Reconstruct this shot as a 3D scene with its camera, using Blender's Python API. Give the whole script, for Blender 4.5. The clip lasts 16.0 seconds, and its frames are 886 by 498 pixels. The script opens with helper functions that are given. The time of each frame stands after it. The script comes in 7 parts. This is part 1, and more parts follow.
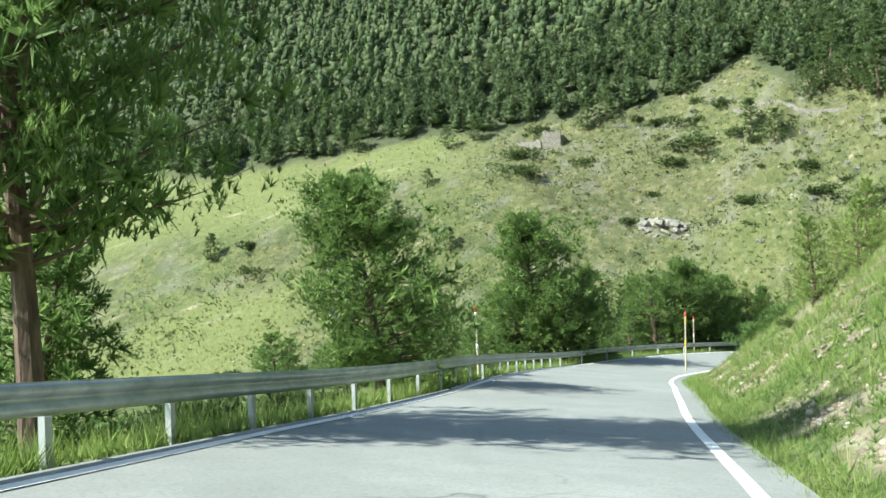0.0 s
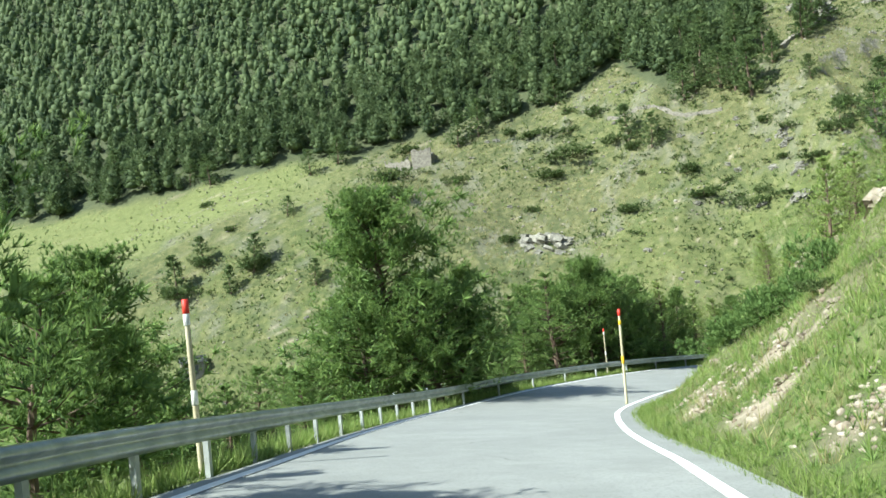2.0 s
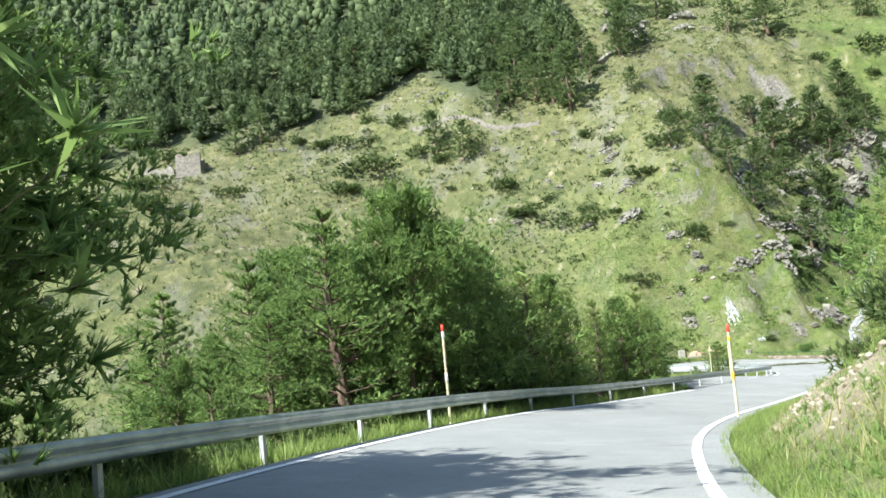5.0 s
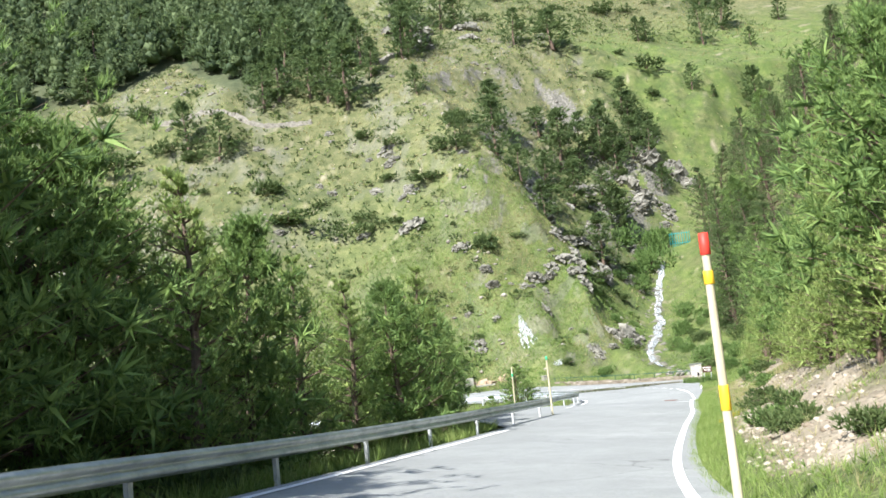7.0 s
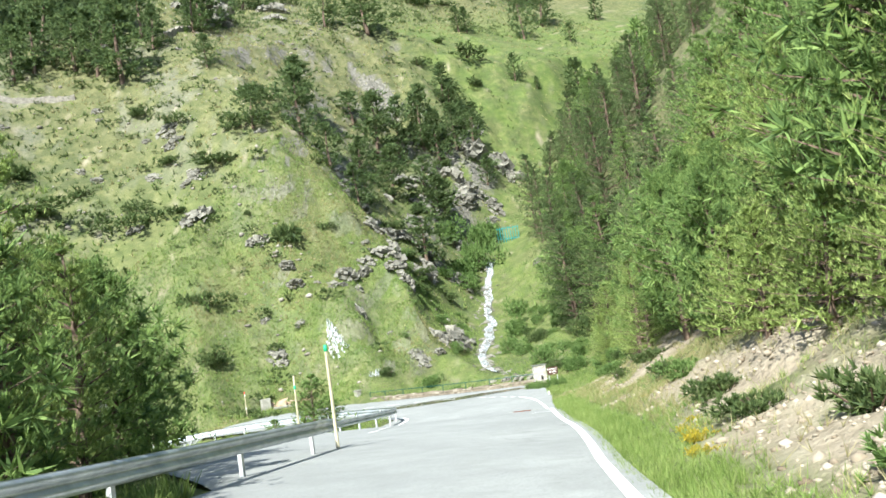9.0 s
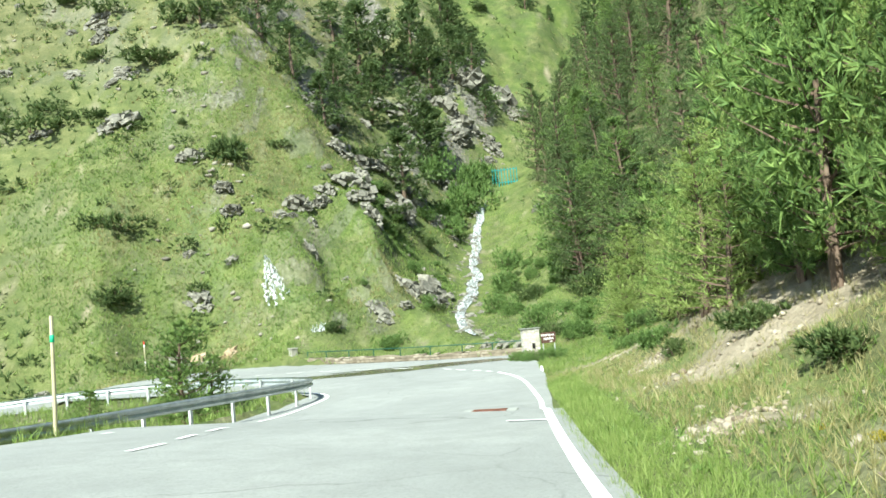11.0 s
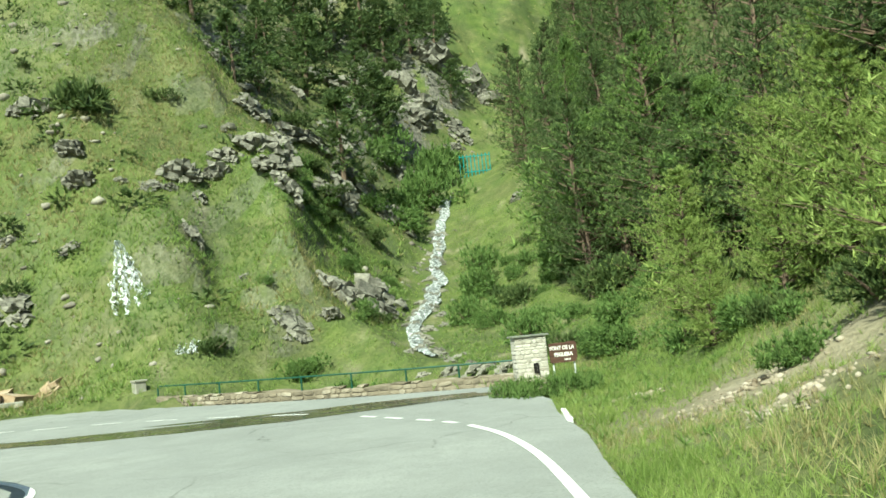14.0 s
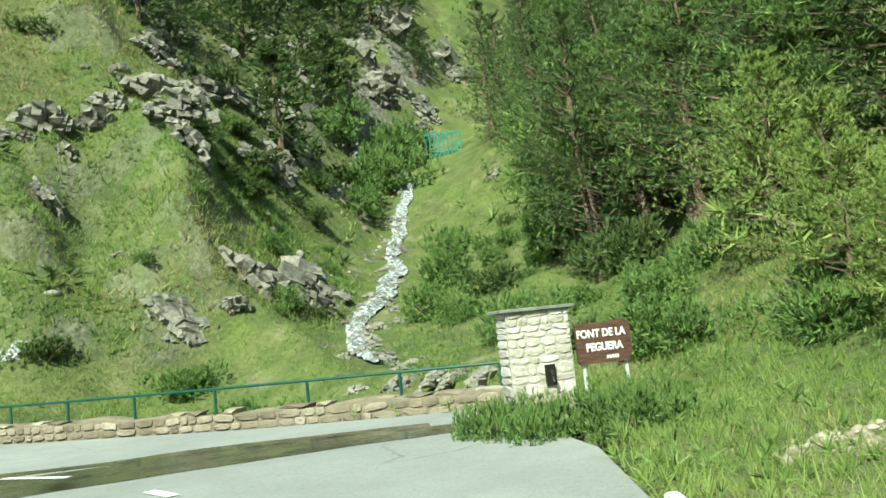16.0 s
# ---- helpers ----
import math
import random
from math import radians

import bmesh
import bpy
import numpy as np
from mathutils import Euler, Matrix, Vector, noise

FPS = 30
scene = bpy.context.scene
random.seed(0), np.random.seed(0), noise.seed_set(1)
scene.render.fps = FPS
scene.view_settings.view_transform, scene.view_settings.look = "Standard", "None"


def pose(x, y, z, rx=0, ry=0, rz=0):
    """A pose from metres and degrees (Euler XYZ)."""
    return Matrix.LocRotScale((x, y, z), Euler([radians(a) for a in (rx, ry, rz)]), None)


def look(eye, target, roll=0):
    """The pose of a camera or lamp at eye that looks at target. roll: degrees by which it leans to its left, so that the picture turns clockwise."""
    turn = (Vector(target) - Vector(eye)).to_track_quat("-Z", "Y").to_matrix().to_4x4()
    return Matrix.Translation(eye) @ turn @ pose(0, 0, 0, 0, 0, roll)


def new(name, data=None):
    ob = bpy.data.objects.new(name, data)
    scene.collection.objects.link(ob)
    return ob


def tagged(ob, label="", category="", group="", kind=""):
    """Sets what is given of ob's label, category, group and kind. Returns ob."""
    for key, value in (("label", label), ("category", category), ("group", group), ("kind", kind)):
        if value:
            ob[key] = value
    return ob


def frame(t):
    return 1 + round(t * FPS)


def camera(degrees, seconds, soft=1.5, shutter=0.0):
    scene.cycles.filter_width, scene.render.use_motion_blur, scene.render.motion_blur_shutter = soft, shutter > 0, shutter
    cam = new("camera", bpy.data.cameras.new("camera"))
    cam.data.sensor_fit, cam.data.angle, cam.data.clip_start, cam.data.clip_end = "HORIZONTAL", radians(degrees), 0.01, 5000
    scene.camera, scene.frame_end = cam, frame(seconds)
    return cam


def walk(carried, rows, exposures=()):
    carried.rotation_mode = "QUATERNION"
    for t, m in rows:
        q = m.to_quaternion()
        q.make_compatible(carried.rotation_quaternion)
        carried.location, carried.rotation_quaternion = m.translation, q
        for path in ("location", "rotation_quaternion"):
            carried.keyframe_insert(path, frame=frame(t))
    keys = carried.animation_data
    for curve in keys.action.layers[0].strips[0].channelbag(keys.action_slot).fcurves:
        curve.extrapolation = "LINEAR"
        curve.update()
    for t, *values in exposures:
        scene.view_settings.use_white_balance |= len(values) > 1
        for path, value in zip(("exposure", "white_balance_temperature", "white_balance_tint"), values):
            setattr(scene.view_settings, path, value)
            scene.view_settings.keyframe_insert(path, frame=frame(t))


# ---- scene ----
cam = camera(56.34, 16.0, soft=1.6)
PATH = [
    (0.0, look((0.330, 0.000, 0.870), (-1.601, 9.812, 0.857), -1.67)),
    (0.5, look((0.262, 3.983, 0.371), (-1.147, 13.883, 0.327), -1.98)),
    (1.0, look((0.306, 7.877, -0.134), (-0.708, 17.825, -0.059), -3.50)),
    (1.5, look((-0.015, 11.546, -0.696), (-0.691, 21.519, -0.432), -4.74)),
    (2.0, look((0.145, 16.159, -1.183), (-0.345, 26.140, -0.807), -5.52)),
    (2.5, look((0.349, 21.129, -1.699), (0.063, 31.115, -1.263), -5.67)),
    (3.0, look((0.611, 25.867, -2.226), (0.611, 35.856, -1.755), -5.51)),
    (3.2, look((0.667, 27.525, -2.455), (0.742, 37.510, -1.909), -5.44)),
    (5.3, look((3.097, 46.107, -5.037), (5.641, 55.742, -4.209), -5.44)),
    (5.5, look((3.755, 47.998, -5.197), (6.691, 57.519, -4.348), -5.71)),
    (6.0, look((5.586, 52.313, -5.602), (9.388, 61.518, -4.699), -6.19)),
    (6.5, look((7.473, 56.074, -5.993), (11.627, 65.131, -5.140), -6.30)),
    (7.0, look((9.607, 59.768, -6.382), (14.064, 68.666, -5.396), -5.94)),
    (7.5, look((11.903, 63.172, -6.757), (16.930, 71.692, -5.297), -7.21)),
    (8.0, look((14.225, 66.236, -7.135), (19.844, 74.373, -5.643), -9.62)),
    (8.5, look((16.402, 69.179, -7.520), (22.476, 77.024, -6.269), -9.39)),
    (9.0, look((18.726, 71.985, -7.887), (24.962, 79.744, -6.928), -8.21)),
    (9.2, look((19.640, 73.178, -8.043), (25.870, 80.950, -7.158), -8.01)),
    (11.3, look((31.135, 84.934, -9.141), (37.427, 92.699, -8.797), -3.88)),
    (11.5, look((31.862, 85.966, -9.253), (38.218, 93.684, -9.064), -3.10)),
    (12.0, look((33.880, 88.260, -9.576), (40.310, 95.916, -9.750), -0.61)),
    (12.5, look((36.327, 90.927, -9.849), (42.614, 98.698, -9.551), -4.39)),
    (13.0, look((38.766, 93.707, -10.038), (44.912, 101.566, -9.356), -7.61)),
    (13.5, look((40.797, 95.752, -10.254), (47.030, 103.529, -9.439), -7.00)),
    (14.0, look((42.407, 97.457, -10.533), (48.924, 104.993, -9.681), -5.47)),
    (14.5, look((44.190, 99.427, -10.787), (50.850, 106.846, -10.007), -5.72)),
    (15.0, look((46.237, 101.467, -11.006), (52.924, 108.844, -10.077), -5.71)),
    (15.5, look((48.201, 103.492, -11.162), (54.916, 110.831, -10.134), -5.67)),
    (16.0, look((50.032, 105.410, -11.299), (56.800, 112.706, -10.321), -5.89)),
]
EXPOSURES = [(0.0, 1.41, 6000, -0.5), (3.0, 1.36, 5900, 1.0), (5.5, 1.57, 5980, 11.0), (6.0, 1.51, 5980, 13.0), (8.0, 1.55, 5930, 11.0), (9.0, 1.58, 5980, 7.0), (11.5, 1.42, 6130, -8.5), (12.0, 1.14, 6530, -13.5), (12.5, 1.06, 6830, -12.5), (13.5, 1.1, 6580, -15.5), (14.5, 1.11, 6430, -13.5), (16.0, 1.16, 6380, -14.5)]
walk(cam, PATH, EXPOSURES)

# ---- light ----
SUN_FROM = Vector((-0.88, -0.475, 0.0)).normalized() * math.cos(radians(44)) + Vector((0, 0, math.sin(radians(44))))
world = bpy.data.worlds.new("sky")
scene.world = world
world.use_nodes = True
wn = world.node_tree.nodes
sky = wn.new("ShaderNodeTexSky")
sky.sky_type = "NISHITA"
sky.sun_disc = False
sky.sun_elevation = radians(44)
sky.sun_rotation = math.atan2(SUN_FROM.x, SUN_FROM.y)
wn["Background"].inputs["Strength"].default_value = 0.09
world.node_tree.links.new(sky.outputs[0], wn["Background"].inputs[0])
sun = new("sun", bpy.data.lights.new("sun", "SUN"))
sun.data.energy = 4.45
sun.data.angle = radians(0.5)
sun.data.color = (1.0, 0.95, 0.86)
sun.matrix_world = look(SUN_FROM * 100, (0, 0, 0))


# ---- plan ----
# the line driven along the upper road: x, y, height of the asphalt
DRIVE = np.array([
    (-4, -60, 5.87), (-2, -36, 3.58), (-0.8, -16, 1.44), (0, 0, -0.35), (0.25, 8, -1.35), (0.15, 16, -2.4), (0.45, 24, -3.24),
    (1, 31, -4.2), (1.9, 38.5, -5.2), (3.4, 46.8, -6.3), (5.6, 52.3, -6.82), (9.6, 59.8, -7.6), (14.2, 66.3, -8.35), (18.7, 72, -9.1),
    (25.2, 79, -9.85), (31.6, 85.5, -10.45), (36.3, 90.9, -11.02), (40.8, 95.8, -11.42), (44.2, 99.4, -11.9), (50, 105.4, -12.5)])
LOWER = np.array([(50.0, 117.5, -12.6), (46.0, 122.5, -12.65), (41.5, 128.0, -12.9), (35, 133.5, -13.5), (24, 138, -14.4), (6, 141, -16.0),
                  (-20, 143, -18.2), (-55, 146, -21.2), (-100, 152, -25.0), (-220, 175, -34.0)])
GULLY = np.array([(50.0, 105.4, -12.5), (57.5, 110.5, -12.6), (61.2, 116.5, -12.5), (65.4, 126.0, -12.2), (69.0, 130.7, -10.8), (75.9, 137.4, -8.8), (83.8, 146.0, -4.4),
                  (89, 150.7, -0.8), (99, 155, 5.0), (115, 158.5, 14.0), (140, 165, 30.0), (180, 176, 58.0), (260, 200, 115.0), (420, 240, 210.0)])


def dense(chain, step):
    """A chain of corners rounded off and cut into short, even pieces."""
    p = np.array(chain, float)
    for _ in range(3):
        a, b = p[:-1] * 0.75 + p[1:] * 0.25, p[:-1] * 0.25 + p[1:] * 0.75
        p = np.vstack([p[:1], np.stack([a, b], 1).reshape(-1, p.shape[1]), p[-1:]])
    s = np.concatenate([[0], np.cumsum(np.linalg.norm(np.diff(p[:, :2], axis=0), axis=1))])
    n = max(2, int(s[-1] / step) + 1)
    q = np.linspace(0, s[-1], n)
    return np.stack([np.interp(q, s, p[:, k]) for k in range(p.shape[1])], 1), q


ROAD, ROAD_S = dense(DRIVE, 1.0)
LOW, LOW_S = dense(LOWER, 1.5)
GUL, GUL_S = dense(GULLY, 1.5)


def near(chain, x, y):
    """For points x, y: the distance to a chain, its height there, the way along it, and the signed side (right is positive)."""
    x, y = np.atleast_1d(np.asarray(x, float)), np.atleast_1d(np.asarray(y, float))
    if x.size <= 64:
        a, b = chain[:-1], chain[1:]
        d = b[:, :2] - a[:, :2]
        ln = np.hypot(d[:, 0], d[:, 1])
        px, py = x.ravel()[:, None] - a[None, :, 0], y.ravel()[:, None] - a[None, :, 1]
        u = np.clip((px * d[:, 0] + py * d[:, 1]) / ln**2, 0, 1)
        gap = np.hypot(px - u * d[:, 0], py - u * d[:, 1])
        k = np.argmin(gap, 1)
        r = np.arange(len(k))
        runs = np.concatenate([[0], np.cumsum(ln)])
        out = gap[r, k], a[k, 2] + u[r, k] * (b[k, 2] - a[k, 2]), runs[k] + u[r, k] * ln[k], np.sign(px[r, k] * d[k, 1] - py[r, k] * d[k, 0])
        return tuple(o.reshape(x.shape) for o in out)
    best = np.full(x.shape, 1e9)
    z, al, side = np.zeros(x.shape), np.zeros(x.shape), np.zeros(x.shape)
    run = 0.0
    for a, b in zip(chain[:-1], chain[1:]):
        dx, dy = b[0] - a[0], b[1] - a[1]
        ln = math.hypot(dx, dy)
        u = np.clip(((x - a[0]) * dx + (y - a[1]) * dy) / ln**2, 0, 1)
        ex, ey = x - a[0] - u * dx, y - a[1] - u * dy
        d = np.hypot(ex, ey)
        m = d < best
        best = np.where(m, d, best)
        z = np.where(m, a[2] + u * (b[2] - a[2]), z)
        al = np.where(m, run + u * ln, al)
        side = np.where(m, np.sign((x - a[0]) * dy - (y - a[1]) * dx), side)
        run += ln
    return best, z, al, side


def lattice(i, j, seed):
    h = (i.astype(np.int64) * 374761393 + j.astype(np.int64) * 668265263 + seed * 974634777) & 0x7FFFFFFF
    h = ((h ^ (h >> 13)) * 1274126177) & 0x7FFFFFFF
    return ((h ^ (h >> 16)) & 0xFFFF) / 32767.5 - 1.0


def rough(x, y, size, seed=0, octaves=4, gain=0.5):
    """Smooth noise of about -1 to 1 over the plan; size: metres of its largest forms."""
    x, y = np.asarray(x, float) / size, np.asarray(y, float) / size
    total, amp = np.zeros(x.shape), 1.0
    for o in range(octaves):
        i, j = np.floor(x), np.floor(y)
        u, v = x - i, y - j
        u, v = u * u * (3 - 2 * u), v * v * (3 - 2 * v)
        c = [lattice(i + a, j + b, seed + o) for a, b in ((0, 0), (1, 0), (0, 1), (1, 1))]
        total += amp * ((c[0] * (1 - u) + c[1] * u) * (1 - v) + (c[2] * (1 - u) + c[3] * u) * v)
        x, y, amp = x * 2.03 + 17.1, y * 2.03 - 9.7, amp * gain
    return total


def step01(a, b, v):
    u = np.clip((v - a) / (b - a), 0, 1)
    return u * u * (3 - 2 * u)


# the road's left and right asphalt edges, metres from the driven line, by the way along it
S0 = float(near(ROAD, 0.0, 0.0)[2][0])
LEFT_S = np.array([-60, 0, 10, 20, 27, 33, 42, 50, 60, 70, 80, 89.0, 93.5, 103, 107, 118, 125]) + S0
RAIL_W = np.array([4.6, 4.6, 4.4, 3.88, 4.08, 4.55, 5.0, 5.0, 5.2, 5.4, 5.1, 4.75, 4.6, 4.4, 4.4, 4.4, 4.4])
LEFT_W = np.array([4.6, 4.6, 4.4, 3.88, 4.08, 4.55, 5.0, 5.0, 5.2, 5.4, 5.1, 4.9, 8.0, 9.0, 8.0, 7.0, 7.4])
RIGHT_W = np.array([1.85, 1.85, 1.95, 2.2, 2.2, 1.95, 1.75, 1.8, 1.6, 1.5, 1.35, 1.22, 1.22, 1.27, 1.27, 1.3, 1.3])
BANK = 0.05


def shoulder(s):
    """Asphalt outside the right-hand edge line."""
    return 0.55 - 0.23 * step01(S0 + 62, S0 + 90, s)


def bank_at(s):
    return BANK * (1 - 0.85 * step01(S0 + 95, S0 + 122, s))


HILL_BUMPS = [(12, 168, -7.5, 15), (40, 166, -5, 10), (-42, 160, 6, 18), (60, 178, 5, 16), (70, 156, 5, 10), (62, 138, -4.5, 9), (-12, 196, -3, 15), (100, 172, 3, 14),
              (40, 175, 5, 8), (55, 150, 2, 9), (60, 130, -4, 6), (107, 166, -6, 8)]


def hill_height(x, y):
    z = -110.3 + 0.178 * x + 0.728 * y
    for bx, by, h, r in HILL_BUMPS:
        z = z + h * np.exp(-((x - bx) ** 2 + (y - by) ** 2) / (2 * r * r))
    z = z + rough(x, y, 60, 3, 3) * 2.0 * step01(140, 220, y) + rough(x, y, 9, 5, 4) * 0.55 + 12 * rough(x, y, 220, 8, 2) * step01(230, 420, y)
    return z


# grass ledges that break off in rock faces: from, to, height, metres back to the foot of the next rise
LEDGES = [((63.6, 131.6), (66.4, 132.6), 2.4, 7.0), ((66.4, 132.6), (71.6, 136.6), 3.0, 8.0), ((60.2, 132.4), (63.2, 131.6), 1.2, 4.0), ((56.4, 134.9), (58.6, 133.6), 1.7, 4.0), ((60.0, 137.4), (66.2, 137.2), 0.9, 4.0),
          ((53.0, 137.2), (56.0, 136.4), 0.9, 4.0), ((53.2, 142.4), (56.2, 141.6), 1.4, 4.0), ((62.6, 143.2), (67.4, 142.0), 1.3, 4.0), ((84.0, 156.0), (97.0, 161.5), 3.2, 8.0), ((97.0, 161.5), (106.0, 162.6), 3.6, 8.0)]


def relief(x, y):
    """Broken ground of the hill: small crags and ledges that stand out of the slope."""
    n = rough(x, y, 7.5, 71, 3)
    zone = np.clip(step01(-0.25, 0.3, rough(x, y, 30, 73, 2)) + np.exp(-((x - 62) ** 2 + (y - 141) ** 2) / 110) + np.exp(-((x - 92) ** 2 + (y - 161) ** 2) / 200), 0, 1) * step01(-35, 5, x) * step01(112, 104, x)
    z = zone * (0.75 * step01(0.1, 0.17, n) + 0.65 * step01(0.4, 0.46, n) + 0.5 * step01(-0.35, -0.29, n))
    z = z + 0.22 * rough(x, y, 2.2, 77, 3)
    for (ax, ay), (bx, by), h, back in LEDGES:
        dx, dy = bx - ax, by - ay
        ln = math.hypot(dx, dy)
        u = ((x - ax) * dx + (y - ay) * dy) / ln
        d = ((y - ay) * dx - (x - ax) * dy) / ln + 0.35 * rough(x, y, 1.8, 79, 2)
        z = z + h * step01(-0.3, 0.3, d) * step01(back, 0.5, d) * step01(-1.2, 0.6, u) * step01(ln + 1.2, ln - 0.6, u)
    return z


def terrain(x, y):
    """The height of the ground at points of the plan."""
    x, y = np.atleast_1d(np.asarray(x, float)), np.atleast_1d(np.asarray(y, float))
    da, za, sa, ka = near(ROAD, x, y)
    db, zb, sb, kb = near(LOW, x, y)
    dg, zg, sg, kg = near(GUL, x, y)
    off = da * np.where(ka == 0, 1, ka)
    lw, rw = np.interp(sa, LEFT_S, LEFT_W), np.interp(sa, LEFT_S, RIGHT_W)
    zroad = za - bank_at(sa) * np.clip(off, -lw, rw)
    # ground between the two roads
    ea, eb = np.maximum(da - lw, 0), np.maximum(db - 3.6, 0)
    w = ea / np.maximum(ea + eb, 1e-3)
    drop = 1.0 * step01(0.6, 6, ea) * step01(0, 8, eb)
    infield = zroad * (1 - w) + (zb - 0.05) * w - drop * (1 - w) + 0.35 * rough(x, y, 6, 11) * step01(1, 5, ea) * step01(0.5, 4, eb)
    # the hill across the valley
    hill = hill_height(x, y)
    hillside = np.where(hill > zb - 0.05, np.minimum(hill, zb - 0.05 + 1.15 * np.maximum(db - 3.4 - 3.2 * step01(30, 42, x) * step01(58, 50, x), 0)), np.maximum(hill, zb - 0.05 - 0.3 * np.maximum(db - 3.4, 0)))
    hillside = hillside + relief(x, y) * step01(5.0, 8.0, db) * step01(1.5, 4.0, dg) * step01(129.3, 131.5, y)
    # beyond the lower road is its right side until the hairpin
    valley = np.where(kb > 0, hillside, infield)
    # the gully cuts the hill; the wooded mountain rises on its other side
    dg = dg + 2.4 * rough(x, y, 9, 23, 3) * step01(4, 9, dg)
    cut = zg + 0.1 + np.maximum(dg - 1.0, 0) * (0.75 + 0.55 * step01(2, 9, dg)) + 0.6 * rough(x, y, 5, 21) * step01(1, 4, dg)
    left_of_gully = np.where(y > 112, np.minimum(valley, np.maximum(cut, -12.65)), valley)
    # right of the road and of the gully
    use_g = (sg > 1.0) & (dg < da + 0.01)
    dr = np.where(use_g, np.maximum(dg - 1.4, 0), np.maximum(off - rw, 0))
    zr = np.where(use_g, zg, zroad)
    slope = 0.15 * np.minimum(dr, 0.7) + 0.7 * np.clip(dr - 0.7, 0, 1.1) + 0.86 * np.clip(dr - 1.8, 0, 5.2) + 0.6 * np.maximum(dr - 7.0, 0)
    gentle = 0.15 * np.minimum(dr, 0.8) + 0.3 * np.clip(dr - 0.8, 0, 1.6) + 0.5 * np.clip(dr - 2.4, 0, 3.0) + 0.72 * np.maximum(dr - 5.4, 0)
    w = np.where(use_g, 1.0, step01(S0 + 58, S0 + 74, sa))
    slope = slope * (1 - w) + gentle * w
    right = zr + slope + 0.34 * rough(x, y, 2.6, 31) * step01(0.8, 3, dr) + 0.7 * rough(x, y, 8, 35, 2) * step01(1.5, 6, dr) * (1 - w) + 2.5 * rough(x, y, 40, 33, 3) * step01(10, 40, dr)
    is_right = np.where(use_g, kg > 0, ka > 0)
    z = np.where(is_right, right, left_of_gully)
    # a flat strip behind the pull-off
    df = near(PULL_OFF, x, y)[0]
    w = step01(61, 51, x) * (y > 127)
    z = z * (1 - w) + np.minimum(z, -12.62 + 0.12 * df + 1.15 * np.maximum(df - 2.6, 0)) * w
    # the bed under the asphalt lies lower
    inside = np.minimum(lw + off, rw - off)
    z = np.where((da < 12) & (sa < ROAD_S[-1] - 0.4), np.where(inside > -0.05, zroad - 0.1, np.where(inside > -3, z - 0.05, z)), z)
    z = np.where(pad_inside(x, y) > 0, pad_height(x, y) - 0.1, z)
    return z


PULL_OFF = np.array([(54.0, 128.4, 0), (53.4, 129.2, 0), (51.6, 132.2, 0), (48.0, 133.4, 0), (44.0, 131.6, 0)])
PAD_EDGE = np.array([(39.2, 97.6), (41.72, 94.92), (43.4, 96.62), (45.1, 98.42), (46.9, 100.3), (48.5, 102.0), (50.6, 104.2), (52.5, 106.1), (54.6, 108.6), (56.4, 110.4), (57.6, 112.2), (58.7, 113.6), (59.2, 114.7), (57.0, 118.1),
                     (55.0, 122.8), (53.9, 126.5), (53.4, 129.2), (51.6, 132.2), (48.0, 133.4), (44.0, 131.6), (41.5, 128.6), (39.4, 125.9), (41.4, 123.2), (43.6, 119.6), (45.2, 116.0),
                     (45.6, 113.4), (45.3, 111.6), (44.2, 110.6), (42.6, 109.4), (39.6, 107.0), (36.6, 104.6), (35.0, 101.2)])


def pad_height(x, y):
    """The turning place in the hairpin: carries on from the road, then nearly level."""
    x, y = np.atleast_1d(np.asarray(x, float)), np.atleast_1d(np.asarray(y, float))
    da, za, sa, ka = near(ROAD, x, y)
    level = np.minimum(-12.5, za) * 0 - 12.5 - 0.008 * (y - 105)
    w = step01(S0 + 107, S0 + 121, sa)
    return (za - bank_at(sa) * da * ka) * (1 - w) + level * w


def pad_inside(x, y):
    """1 inside the turning place's outline, else 0."""
    odd = np.zeros(np.shape(x), bool)
    for (ax, ay), (bx, by) in zip(PAD_EDGE, np.roll(PAD_EDGE, -1, 0)):
        if ay != by:
            odd ^= ((ay > y) != (by > y)) & (x < (bx - ax) * (y - ay) / (by - ay) + ax)
    return odd.astype(int)


from mathutils import geometry


# ---- helpers for meshes and materials ----
def link_mesh(name, verts, faces, material, parent=None, label="", smooth=False):
    me = bpy.data.meshes.new(name)
    me.from_pydata([tuple(map(float, v)) for v in verts], [], [tuple(map(int, q)) for q in faces])
    for m in material if isinstance(material, (list, tuple)) else [material]:
        me.materials.append(m)
    if smooth:
        me.polygons.foreach_set("use_smooth", [True] * len(me.polygons))
    me.update()
    ob = new(name, me)
    if parent is not None:
        ob.parent = parent
    if label:
        tagged(ob, label)
    return ob


def part(name, bm, material, parent=None, label="", smooth=False):
    me = bpy.data.meshes.new(name)
    bm.to_mesh(me)
    bm.free()
    me.materials.append(material)
    if smooth:
        me.polygons.foreach_set("use_smooth", [True] * len(me.polygons))
    ob = new(name, me)
    if parent is not None:
        ob.parent = parent
    if label:
        tagged(ob, label)
    return ob


def empty(name, m, label, category, group="", kind=""):
    ob = new(name)
    ob.empty_display_size = 0.2
    ob.matrix_world = m
    return tagged(ob, label, category, group, kind)


